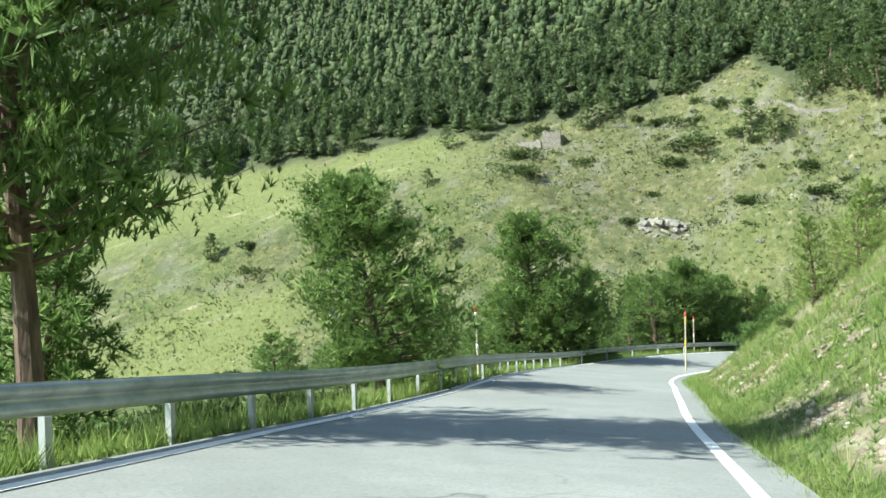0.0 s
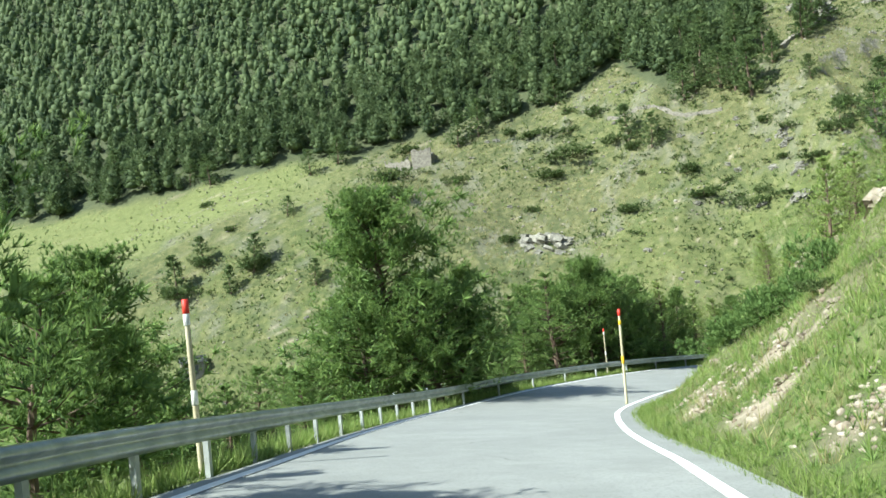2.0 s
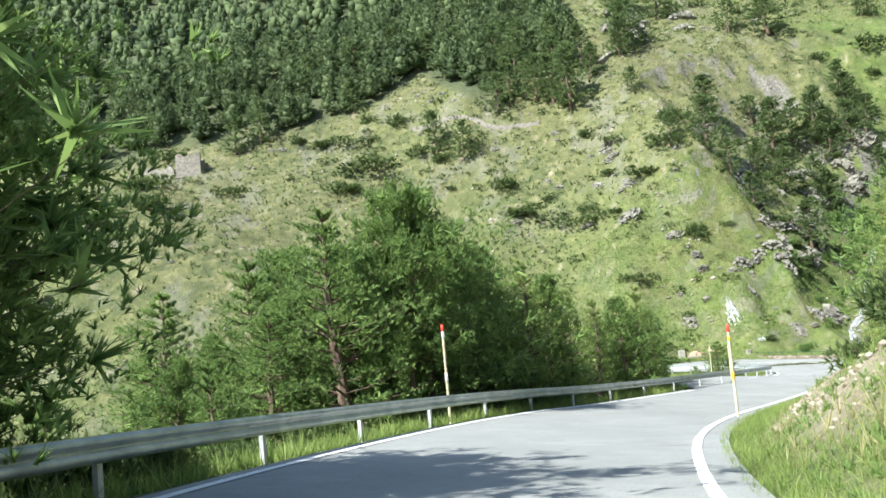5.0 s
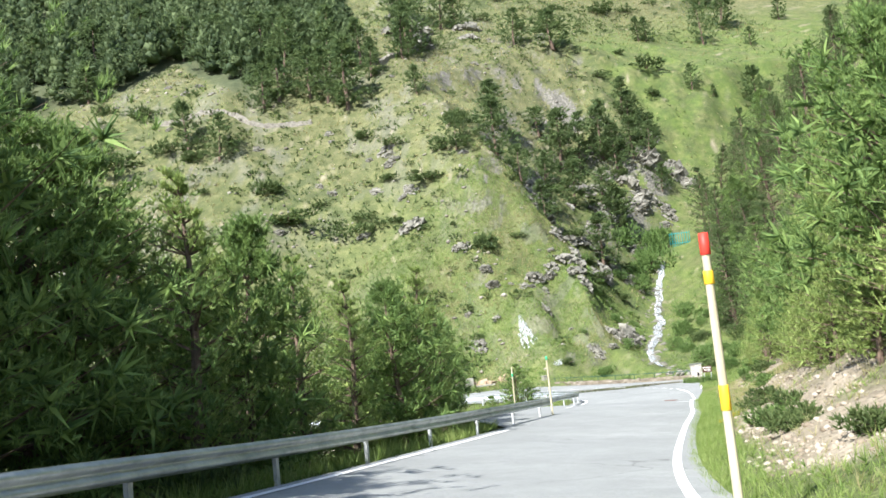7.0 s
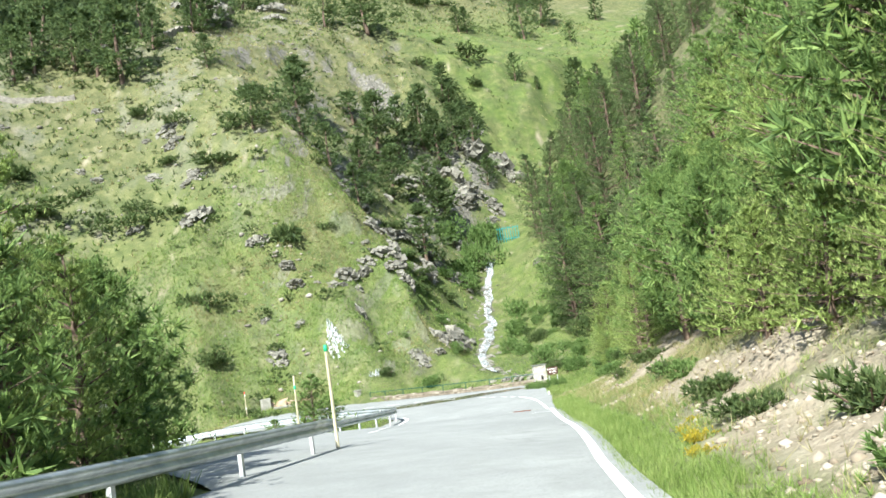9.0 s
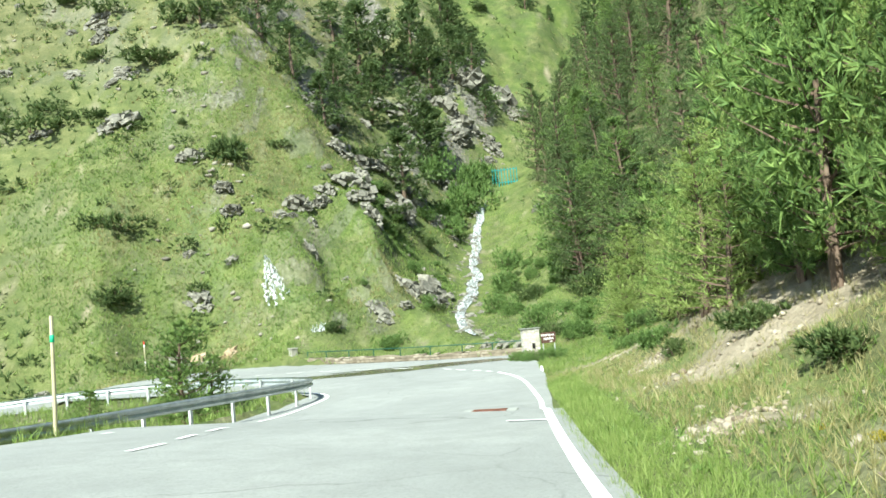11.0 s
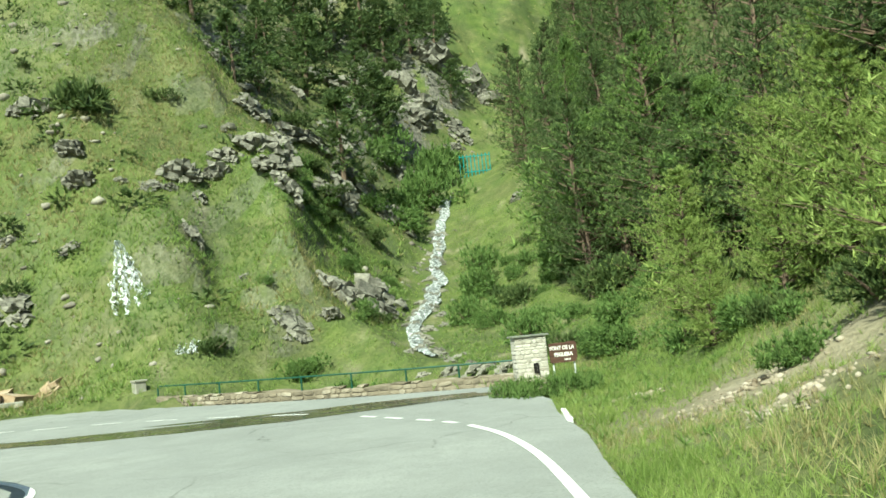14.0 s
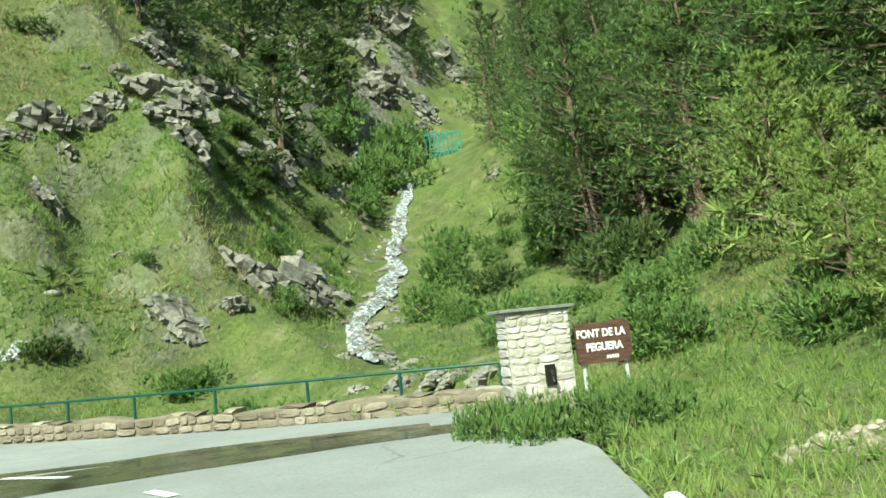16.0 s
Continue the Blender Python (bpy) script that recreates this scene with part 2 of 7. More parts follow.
class Shader:
    """A node material put together line by line."""

    def __init__(self, name, rough_value=0.85, metal=0.0):
        self.mat = bpy.data.materials.new(name)
        self.mat.use_nodes = True
        self.n, self.l = self.mat.node_tree.nodes, self.mat.node_tree.links
        self.bsdf = self.n["Principled BSDF"]
        self.bsdf.inputs["Roughness"].default_value = rough_value
        self.bsdf.inputs["Metallic"].default_value = metal
        self.bsdf.inputs["Specular IOR Level"].default_value = 0.3
        self.coords = self.n.new("ShaderNodeNewGeometry").outputs["Position"]

    def own_coords(self):
        self.coords = self.n.new("ShaderNodeTexCoord").outputs["Object"]
        return self

    def noise(self, scale, detail=4.0, roughness=0.55, stretch=None):
        t = self.n.new("ShaderNodeTexNoise")
        t.inputs["Scale"].default_value, t.inputs["Detail"].default_value, t.inputs["Roughness"].default_value = scale, detail, roughness
        src = self.coords
        if stretch:
            mp = self.n.new("ShaderNodeMapping")
            mp.inputs["Scale"].default_value = stretch
            self.l.new(src, mp.inputs[0])
            src = mp.outputs[0]
        self.l.new(src, t.inputs["Vector"])
        return t.outputs[0]

    def ramp(self, fac, *stops):
        r = self.n.new("ShaderNodeValToRGB")
        e = r.color_ramp.elements
        while len(e) < len(stops):
            e.new(0.5)
        for k, (p, c) in zip(e, stops):
            k.position = p
            k.color = (*c, 1) if len(c) == 3 else c
        self.l.new(fac, r.inputs[0])
        return r.outputs[0]

    def mix(self, fac, a, b, mode="MIX"):
        m = self.n.new("ShaderNodeMix")
        m.data_type, m.blend_type = "RGBA", mode
        for k, v in ((0, fac), (6, a), (7, b)):
            if isinstance(v, (int, float)):
                m.inputs[k].default_value = v
            elif isinstance(v, tuple):
                m.inputs[k].default_value = (*v, 1)
            else:
                self.l.new(v, m.inputs[k])
        return m.outputs[2]

    def math(self, op, a, b=0.0):
        m = self.n.new("ShaderNodeMath")
        m.operation = op
        for k, v in ((0, a), (1, b)):
            if isinstance(v, (int, float)):
                m.inputs[k].default_value = v
            else:
                self.l.new(v, m.inputs[k])
        return m.outputs[0]

    def random(self, island=False):
        if island:
            return self.n.new("ShaderNodeNewGeometry").outputs["Random Per Island"]
        return self.n.new("ShaderNodeObjectInfo").outputs["Random"]

    def up(self):
        """How far the surface faces up."""
        g = self.n.new("ShaderNodeNewGeometry")
        s = self.n.new("ShaderNodeSeparateXYZ")
        self.l.new(g.outputs["True Normal"], s.inputs[0])
        return s.outputs["Z"]

    def attr(self, name):
        a = self.n.new("ShaderNodeAttribute")
        a.attribute_name = name
        return a.outputs["Fac"]

    def bump(self, height, strength, distance=0.02):
        b = self.n.new("ShaderNodeBump")
        b.inputs["Strength"].default_value, b.inputs["Distance"].default_value = strength, distance
        self.l.new(height, b.inputs["Height"])
        self.l.new(b.outputs[0], self.bsdf.inputs["Normal"])
        return self

    def colour(self, c):
        if isinstance(c, tuple):
            self.bsdf.inputs["Base Color"].default_value = (*c, 1)
        else:
            self.l.new(c, self.bsdf.inputs["Base Color"])
        return self

    def rough(self, r):
        self.l.new(r, self.bsdf.inputs["Roughness"])
        return self


def leaf_shader(name, stops, size=1.2):
    """Leaves and needles: varied from clump to clump, letting some light through."""
    s = Shader(name, 0.7)
    s.bsdf.inputs["Specular IOR Level"].default_value = 0.25
    v = s.math("ADD", s.math("MULTIPLY", s.random(True), 0.55), s.math("MULTIPLY", s.noise(size, 2), 0.6))
    s.colour(s.ramp(v, *stops))
    tr = s.n.new("ShaderNodeBsdfTranslucent")
    mx = s.n.new("ShaderNodeMixShader")
    mx.inputs[0].default_value = 0.42
    s.l.new(s.bsdf.inputs["Base Color"].links[0].from_socket, tr.inputs[0])
    s.l.new(s.bsdf.outputs[0], mx.inputs[1])
    s.l.new(tr.outputs[0], mx.inputs[2])
    s.l.new(mx.outputs[0], s.n["Material Output"].inputs[0])
    return s.mat


# ---- materials ----
def make_materials():
    M = {}
    # ground: grass, dry grass, bare soil and stones; "wood", "soil", "lush" and "scree" are painted by plan on the sheet
    s = Shader("ground", 0.95)
    n1, n2, n3 = s.noise(0.08, 6), s.noise(0.9, 6, 0.6), s.noise(7.0, 5, 0.65)
    mixn = s.math("ADD", s.math("MULTIPLY", n2, 0.55), s.math("MULTIPLY", n3, 0.45))
    lush = s.ramp(mixn, (0.3, (0.040, 0.066, 0.014)), (0.48, (0.092, 0.130, 0.028)), (0.7, (0.165, 0.190, 0.058)))
    dry = s.ramp(mixn, (0.3, (0.040, 0.052, 0.018)), (0.44, (0.088, 0.096, 0.036)), (0.56, (0.145, 0.143, 0.062)), (0.7, (0.225, 0.207, 0.12)))
    soil = s.ramp(mixn, (0.3, (0.17, 0.138, 0.092)), (0.52, (0.31, 0.262, 0.186)), (0.7, (0.43, 0.38, 0.29)))
    crag = s.noise(3.0, 6, 0.7)
    grey = s.ramp(crag, (0.3, (0.070, 0.066, 0.056)), (0.5, (0.182, 0.175, 0.147)), (0.7, (0.294, 0.280, 0.238)))
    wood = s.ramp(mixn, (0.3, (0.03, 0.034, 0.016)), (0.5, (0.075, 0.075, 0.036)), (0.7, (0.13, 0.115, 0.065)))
    heath = s.ramp(s.noise(0.5, 9, 0.75, (0.7, 1, 1)), (0.46, (0, 0, 0)), (0.55, (0.85, 0.85, 0.85)))
    dry = s.mix(s.math("MULTIPLY", heath, s.attr("heath")), dry, s.ramp(n3, (0.3, (0.030, 0.042, 0.018)), (0.7, (0.080, 0.096, 0.036))))
    lush = s.mix(s.math("MULTIPLY", heath, 0.55), lush, s.ramp(n3, (0.3, (0.034, 0.058, 0.016)), (0.7, (0.085, 0.125, 0.034))))
    patchy = s.ramp(s.noise(0.28, 7, 0.68), (0.38, (0.3, 0.3, 0.3)), (0.58, (1, 1, 1)))
    base = s.mix(s.math("MULTIPLY", s.attr("lush"), patchy), dry, lush)
    base = s.mix(s.attr("meadow"), base, s.ramp(mixn, (0.3, (0.085, 0.105, 0.034)), (0.5, (0.135, 0.155, 0.052)), (0.7, (0.19, 0.198, 0.078))))
    base = s.mix(s.attr("soil"), base, soil)
    base = s.mix(s.attr("scree"), base, grey)
    # bare rock where the ground breaks off steeply
    face = s.ramp(s.math("ADD", s.up(), s.math("MULTIPLY", s.noise(1.3, 5, 0.7), 0.3)), (0.55, (1, 1, 1)), (0.65, (0, 0, 0)))
    base = s.mix(s.math("MULTIPLY", face, s.attr("crag")), base, s.ramp(crag, (0.3, (0.045, 0.043, 0.035)), (0.48, (0.135, 0.128, 0.104)), (0.66, (0.28, 0.265, 0.22))))
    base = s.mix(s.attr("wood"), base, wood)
    # darker green-brown tone of the ground under the far pine wood
    base = s.mix(s.attr("far_floor"), base, s.ramp(mixn, (0.3, (0.035, 0.05, 0.024)), (0.7, (0.09, 0.10, 0.045))))
    s.colour(base).bump(mixn, 0.9, 0.25)
    M["ground"] = s.mat
    # asphalt
    s = Shader("asphalt", 0.82)
    big, fine = s.noise(0.25, 4, 0.6, (1, 1, 1)), s.noise(60, 3, 0.7)
    c = s.ramp(s.math("ADD", s.math("MULTIPLY", big, 0.5), s.math("MULTIPLY", fine, 0.5)), (0.3, (0.198, 0.206, 0.194)), (0.5, (0.275, 0.284, 0.267)), (0.7, (0.353, 0.361, 0.335)))
    # worn patches, coarse stone and a net of hairline cracks
    c = s.mix(s.ramp(s.noise(1.4, 6, 0.7), (0.42, (0, 0, 0)), (0.62, (0.5, 0.5, 0.5))), c, (0.215, 0.222, 0.205))
    c = s.mix(s.ramp(s.noise(24, 4, 0.75), (0.36, (0.45, 0.45, 0.45)), (0.5, (0, 0, 0))), c, (0.13, 0.135, 0.125))
    vor = s.n.new("ShaderNodeTexVoronoi")
    vor.feature = "DISTANCE_TO_EDGE"
    vor.inputs["Scale"].default_value = 0.22
    wob = s.n.new("ShaderNodeVectorMath")
    wob.operation = "ADD"
    nz = s.n.new("ShaderNodeTexNoise")
    nz.inputs["Scale"].default_value, nz.inputs["Detail"].default_value = 0.9, 5
    s.l.new(s.coords, nz.inputs["Vector"])
    s.l.new(s.coords, wob.inputs[0])
    s.l.new(nz.outputs["Color"], wob.inputs[1])
    s.l.new(wob.outputs[0], vor.inputs["Vector"])
    crack = s.math("MULTIPLY", s.ramp(vor.outputs["Distance"], (0.0, (1, 1, 1)), (0.006, (0, 0, 0))), s.ramp(s.noise(0.3, 3), (0.5, (0, 0, 0)), (0.6, (0.7, 0.7, 0.7))))
    c = s.mix(crack, c, (0.08, 0.08, 0.075))
    s.colour(c).bump(fine, 0.35, 0.01)
    M["asphalt"] = s.mat
    s = Shader("road_paint", 0.6)
    s.colour(s.ramp(s.noise(9, 6, 0.7), (0.25, (0.5, 0.5, 0.47)), (0.45, (0.76, 0.76, 0.73)), (0.7, (0.84, 0.84, 0.81)))).bump(s.noise(60, 3), 0.2, 0.006)
    M["paint"] = s.mat
    s = Shader("galvanised_steel", 0.42, 0.75)
    s.colour(s.ramp(s.noise(2.2, 5, 0.65), (0.3, (0.34, 0.37, 0.38)), (0.6, (0.55, 0.58, 0.58)), (0.75, (0.62, 0.64, 0.63))))
    s.rough(s.ramp(s.noise(5, 4), (0.3, (0.36,) * 3), (0.7, (0.55,) * 3)))
    M["steel"] = s.mat
    s = Shader("rock", 0.9)
    a, b = s.noise(0.7, 6, 0.65), s.noise(4.5, 6, 0.7, (1, 1, 2.2))
    s.colour(s.ramp(s.math("ADD", s.math("MULTIPLY", a, 0.5), s.math("MULTIPLY", b, 0.5)), (0.3, (0.040, 0.038, 0.031)), (0.44, (0.125, 0.12, 0.097)), (0.54, (0.225, 0.215, 0.174)), (0.68, (0.36, 0.34, 0.28)))).bump(b, 0.7, 0.1)
    M["rock"] = s.mat
    s = Shader("orange_rock", 0.9)
    s.colour(s.ramp(s.noise(1.6, 6, 0.65), (0.3, (0.22, 0.145, 0.085)), (0.5, (0.34, 0.255, 0.165)), (0.7, (0.44, 0.37, 0.28)))).bump(s.noise(5, 6), 0.9, 0.1)
    M["orange_rock"] = s.mat
    s = Shader("bark", 0.9)
    s.colour(s.ramp(s.noise(6, 6, 0.65, (1, 1, 0.25)), (0.3, (0.05, 0.036, 0.026)), (0.55, (0.15, 0.105, 0.075)), (0.75, (0.25, 0.19, 0.14)))).bump(s.noise(14, 4, 0.6, (1, 1, 0.2)), 0.8, 0.03)
    M["bark"] = s.mat
    M["needles"] = leaf_shader("pine_needles", ((0.2, (0.075, 0.13, 0.04)), (0.5, (0.15, 0.235, 0.068)), (0.8, (0.265, 0.37, 0.105))))
    M["needles_dark"] = leaf_shader("dark_pine_needles", ((0.2, (0.05, 0.085, 0.034)), (0.5, (0.105, 0.158, 0.058)), (0.8, (0.185, 0.245, 0.09))))
    M["needles_young"] = leaf_shader("young_pine_needles", ((0.2, (0.11, 0.165, 0.045)), (0.5, (0.225, 0.31, 0.08)), (0.8, (0.38, 0.455, 0.145))))
    M["wood_far"] = leaf_shader("far_wood", ((0.2, (0.05, 0.08, 0.036)), (0.5, (0.098, 0.142, 0.058)), (0.8, (0.155, 0.205, 0.085))), 0.12)
    M["bush"] = leaf_shader("bush_leaves", ((0.2, (0.04, 0.068, 0.024)), (0.5, (0.085, 0.13, 0.04)), (0.8, (0.15, 0.195, 0.068))))
    M["broadleaf"] = leaf_shader("broad_leaves", ((0.2, (0.07, 0.125, 0.036)), (0.5, (0.135, 0.22, 0.06)), (0.8, (0.22, 0.32, 0.10))))
    M["grass"] = leaf_shader("grass_blades", ((0.2, (0.10, 0.16, 0.032)), (0.5, (0.195, 0.285, 0.065)), (0.8, (0.32, 0.385, 0.125))), 0.6)
    M["straw"] = leaf_shader("dry_grass_blades", ((0.2, (0.17, 0.17, 0.06)), (0.5, (0.30, 0.28, 0.12)), (0.8, (0.45, 0.41, 0.22))), 0.6)
    s = Shader("red_paint", 0.5)
    s.colour(s.ramp(s.noise(8, 4), (0.3, (0.5, 0.03, 0.02)), (0.7, (0.66, 0.06, 0.035))))
    M["red"] = s.mat
    s = Shader("yellow_paint", 0.5)
    s.colour(s.ramp(s.noise(8, 4), (0.3, (0.72, 0.42, 0.02)), (0.7, (0.85, 0.55, 0.03))))
    M["yellow"] = s.mat
    s = Shader("pole_wood", 0.75)
    s.colour(s.ramp(s.noise(5, 5, 0.6, (1, 1, 0.2)), (0.3, (0.34, 0.30, 0.18)), (0.55, (0.50, 0.45, 0.30)), (0.75, (0.6, 0.55, 0.41))))
    M["pole"] = s.mat
    return M


M = make_materials()


# ---- ground sheet ----
def axis_steps(a, b, lo, hi, fine, grow):
    mid = list(np.arange(a, b, fine))
    left, right, st = [], [], fine
    v = a
    while v > lo:
        st *= grow
        v -= st
        left.append(v)
    st, v = fine, mid[-1]
    while v < hi:
        st *= grow
        v += st
        right.append(v)
    return np.array(left[::-1] + mid + right)


GX, GY = axis_steps(-9, 108, -520, 640, 0.55, 1.04), axis_steps(-6, 190, -160, 640, 0.55, 1.04)


def forest_mask(x, y):
    """1 where the pine wood covers the hill, 0 on the open grass; plan of its lower border."""
    border = np.interp(x, [-200, -90, -45, -15, 5, 22, 33, 38, 50, 58, 64, 80, 100, 140, 300], [226, 207, 203, 200, 197, 198, 201, 182, 183, 180, 200, 240, 262, 300, 420])
    return step01(-2.5, 2.5, y - border + 3 * rough(x, y, 14, 41, 3))


RUBBLE = [(3.2, 12.4, 1.3), (2.9, 9.1, 1.0), (3.4, 14.6, 1.2), (4.2, 25.3, 1.0), (3.8, 21.6, 1.0), (4.8, 25.6, 0.8), (5.2, 37.6, 0.9), (5.8, 33.7, 1.2), (4.5, 30.2, 1.2), (5.4, 37.3, 1.0), (4.7, 34.5, 1.0), (11.4, 57.3, 1.1), (11.7, 56.6, 1.2), (19.6, 68.4, 1.4), (38.3, 88.9, 0.8), (46.3, 96.2, 0.7), (54.3, 104.3, 1.1), (52.2, 102.4, 0.8), (29.0, 77.6, 1.3), (25.3, 74.9, 1.0), (57.0, 108.3, 0.5), (33.0, 82.0, 1.0)]


def bank_soil(x, y):
    """How bare the bank right of the road is: a stony cutting first, earthy further on."""
    da, za, sa, ka = near(ROAD, x, y)
    sg = near(GUL, x, y)[2]
    dr = da * ka - np.interp(sa, LEFT_S, RIGHT_W)
    patch = rough(x, y, 5, 51, 3)
    far_bank = step01(S0 + 43, S0 + 50, sa)
    cutting = step01(1.2, 2.0, dr) * step01(6.5, 4.0, dr) * step01(0.05, 0.5, 0.7 * rough(x, y, 3.0, 58, 3) + 0.35 * rough(x, y, 1.0, 59, 2)) * 0.9
    heap = np.zeros(np.shape(x))
    for hx, hy, hr in RUBBLE:
        heap = np.maximum(heap, np.exp(-((x - hx) ** 2 + (y - hy) ** 2) / (hr * hr)))
    heap = step01(0.35, 0.75, heap * 0.8 + 0.5 * rough(x, y, 0.8, 56, 3)) * step01(0.5, 1.0, np.where(ka > 0, dr, 2.0))
    mound = np.exp(-((x - 55.0) ** 2 + (y - 104.2) ** 2) / 9.0)
    earthy = step01(0.7, 1.5 + 0.9 * step01(S0 + 86, S0 + 96, sa), dr) * step01(10, 7.5, dr) * step01(-0.3, 0.25, patch + 0.25)
    return np.where((sg < 1) & (ka > 0), np.maximum(np.maximum(cutting * 0.3 * (1 - far_bank) + earthy * far_bank, heap), mound), np.maximum(mound * 0.9, heap))


def make_ground():
    nx, ny = len(GX), len(GY)
    xs, ys = np.meshgrid(GX, GY)
    x, y = xs.ravel(), ys.ravel()
    z = terrain(x, y)
    v = np.stack([x, y, z], 1)
    i = (np.arange(ny - 1)[:, None] * nx + np.arange(nx - 1)[None]).ravel()
    f = np.stack([i, i + 1, i + nx + 1, i + nx], 1)
    ob = link_mesh("ground", v, f, M["ground"], smooth=True)
    da, za, sa, ka = near(ROAD, x, y)
    dg, zg, sg, kg = near(GUL, x, y)
    off = da * ka
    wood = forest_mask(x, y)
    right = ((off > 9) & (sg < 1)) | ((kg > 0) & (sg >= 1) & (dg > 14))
    # darker ground tones: under the far wood, then right of road and gully
    far_floor = wood * 0.95
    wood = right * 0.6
    dr = off - np.interp(sa, LEFT_S, RIGHT_W)
    soil = bank_soil(x, y) * 0.95
    wood = np.where((sg < 1) & (ka > 0), wood * (1 - soil), wood)
    lush = np.clip(0.02 + 0.4 * rough(x, y, 35, 52, 3), 0, 1)
    lush = np.maximum(lush, (ka < 0) * (da < 40) * 0.8 * (y < 118))
    lush = np.maximum(lush, (np.abs(dr) < 3.0) * 0.9)
    lush = np.maximum(lush, np.exp(-((x - 66) ** 2 + (y - 130) ** 2) / 600) * 0.95)
    lush = np.maximum(lush, np.exp(-((x - 52) ** 2 + (y - 136) ** 2) / 420) * 0.85)
    lush = np.maximum(lush, step01(16, 5, dg) * (sg > 6) * 0.9)
    lush = np.maximum(lush, step01(95, 112, x) * (y > 150) * step01(205, 185, y))
    meadow = step01(-20, -45, x) * step01(178, 188, y + 4 * rough(x, y, 18, 54, 2)) * (1 - far_floor)
    # a second strip of mown grass lower down, the smooth slope over the road, and the green basin beyond the rib
    meadow = np.maximum(meadow, step01(-52, -66, x) * step01(150, 154, y) * step01(170, 164, y + 3 * rough(x, y, 14, 55, 2)))
    meadow = np.maximum(meadow, 0.4 * np.exp(-(((x - 34) / 22) ** 2 + ((y - 152) / 9) ** 2) ** 2))
    heath = 0.35 + 0.65 * np.clip(np.exp(-(((x + 25) / 45) ** 2 + ((y - 165) / 16) ** 2)) + step01(0.0, 0.5, rough(x, y, 22, 57, 2)), 0, 1)
    scree = step01(0.3, 0.9, rough(x, y, 4, 53, 5, 0.7)) * (y > 130) * (1 - far_floor) * (1 - meadow) * 0.6 * step01(104, 92, x) * (0.3 + 0.7 * step01(142, 165, y)) * (kg < 0) * 0.6
    open_hill = (near(LOW, x, y)[3] > 0) & (kg < 0) & (y > 126)
    me = ob.data
    for name, val in (("far_floor", far_floor), ("wood", wood), ("soil", soil), ("lush", lush), ("scree", scree), ("meadow", meadow * 0.9), ("heath", heath), ("crag", open_hill * step01(106, 100, x) * (1 - 0.7 * np.exp(-(((x - 63) / 13) ** 2 + ((y - 138) / 10) ** 2) ** 2)))):
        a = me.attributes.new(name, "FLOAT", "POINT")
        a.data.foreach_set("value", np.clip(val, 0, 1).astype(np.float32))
    return tagged(ob, "grassy mountain slopes with bare soil, scree and woodland floor", "ground", kind="structure")


ground = make_ground()


# ---- roads ----
def frame_at(chain, run, s):
    """Place, unit way ahead and unit way to the right at a distance along a chain."""
    p = np.array([np.interp(s, run, chain[:, k]) for k in range(3)])
    q = np.array([np.interp(s + 0.6, run, chain[:, k]) for k in range(3)]) - np.array([np.interp(s - 0.6, run, chain[:, k]) for k in range(3)])
    q[2] = 0
    q /= np.linalg.norm(q)
    return p, q, np.array([q[1], -q[0], 0])


def road_point(s, off, up=0.0):
    p, q, r = frame_at(ROAD, ROAD_S, s)
    v = p + r * off
    v[2] = p[2] - bank_at(s) * off + up
    return v


END_S = float(near(ROAD, 40.8, 95.8)[2][0])


def ribbon(name, place, ss, offs, up, material, kind_label, thick=0.0, cat="road"):
    verts, faces = [], []
    n = len(offs(ss[0]))
    for s in ss:
        for o in offs(s):
            verts.append(place(s, o, up))
    for i in range(len(ss) - 1):
        for j in range(n - 1):
            a = i * n + j
            faces.append((a, a + 1, a + n + 1, a + n))
    ob = link_mesh(name, verts, faces, material)
    return tagged(ob, kind_label, cat, kind="structure")


def low_point(s, off, up=0.0):
    p, q, r = frame_at(LOW, LOW_S, s)
    v = p + r * off
    v[2] = p[2] + up
    return v


ribbon("road", road_point, np.arange(1.0, END_S + 0.01, 1.0).tolist() + [END_S],
       lambda s: np.linspace(-np.interp(s, LEFT_S, LEFT_W), np.interp(s, LEFT_S, RIGHT_W), 7), 0.0, M["asphalt"], "worn pale grey asphalt mountain road")
edge = []
for a, c in zip(PAD_EDGE, np.roll(PAD_EDGE, -1, 0)):
    n = max(1, int(np.linalg.norm(c - a) / 0.8))
    edge += [a + (c - a) * k / n for k in range(n)]
gx, gy = np.meshgrid(np.arange(34, 61, 1.0), np.arange(94, 133, 1.0))
gx, gy = gx.ravel(), gy.ravel()
keep = pad_inside(gx, gy) > 0
keep &= np.array([min((x - e[0]) ** 2 + (y - e[1]) ** 2 for e in edge) > 0.25 for x, y in zip(gx, gy)])
pts = edge + list(np.stack([gx, gy], 1)[keep])
flat = geometry.delaunay_2d_cdt([Vector(map(float, p)) for p in pts], [(i, (i + 1) % len(edge)) for i in range(len(edge))], [list(range(len(edge)))], 1, 1e-4)
xy = np.array([tuple(v) for v in flat[0]])
z = pad_height(xy[:, 0], xy[:, 1]) + 0.003
tagged(link_mesh("road_turning_place", np.c_[xy, z], flat[2], M["asphalt"]), "pale grey asphalt hairpin bend with a pull-off area", "road", kind="structure")
ribbon("road_lower", low_point, np.arange(9.0, LOW_S[-1], 1.5), lambda s: np.linspace(-3.2, 3.2, 4), -0.02, M["asphalt"], "grey asphalt road below the hairpin bend")
LINE = 0.16
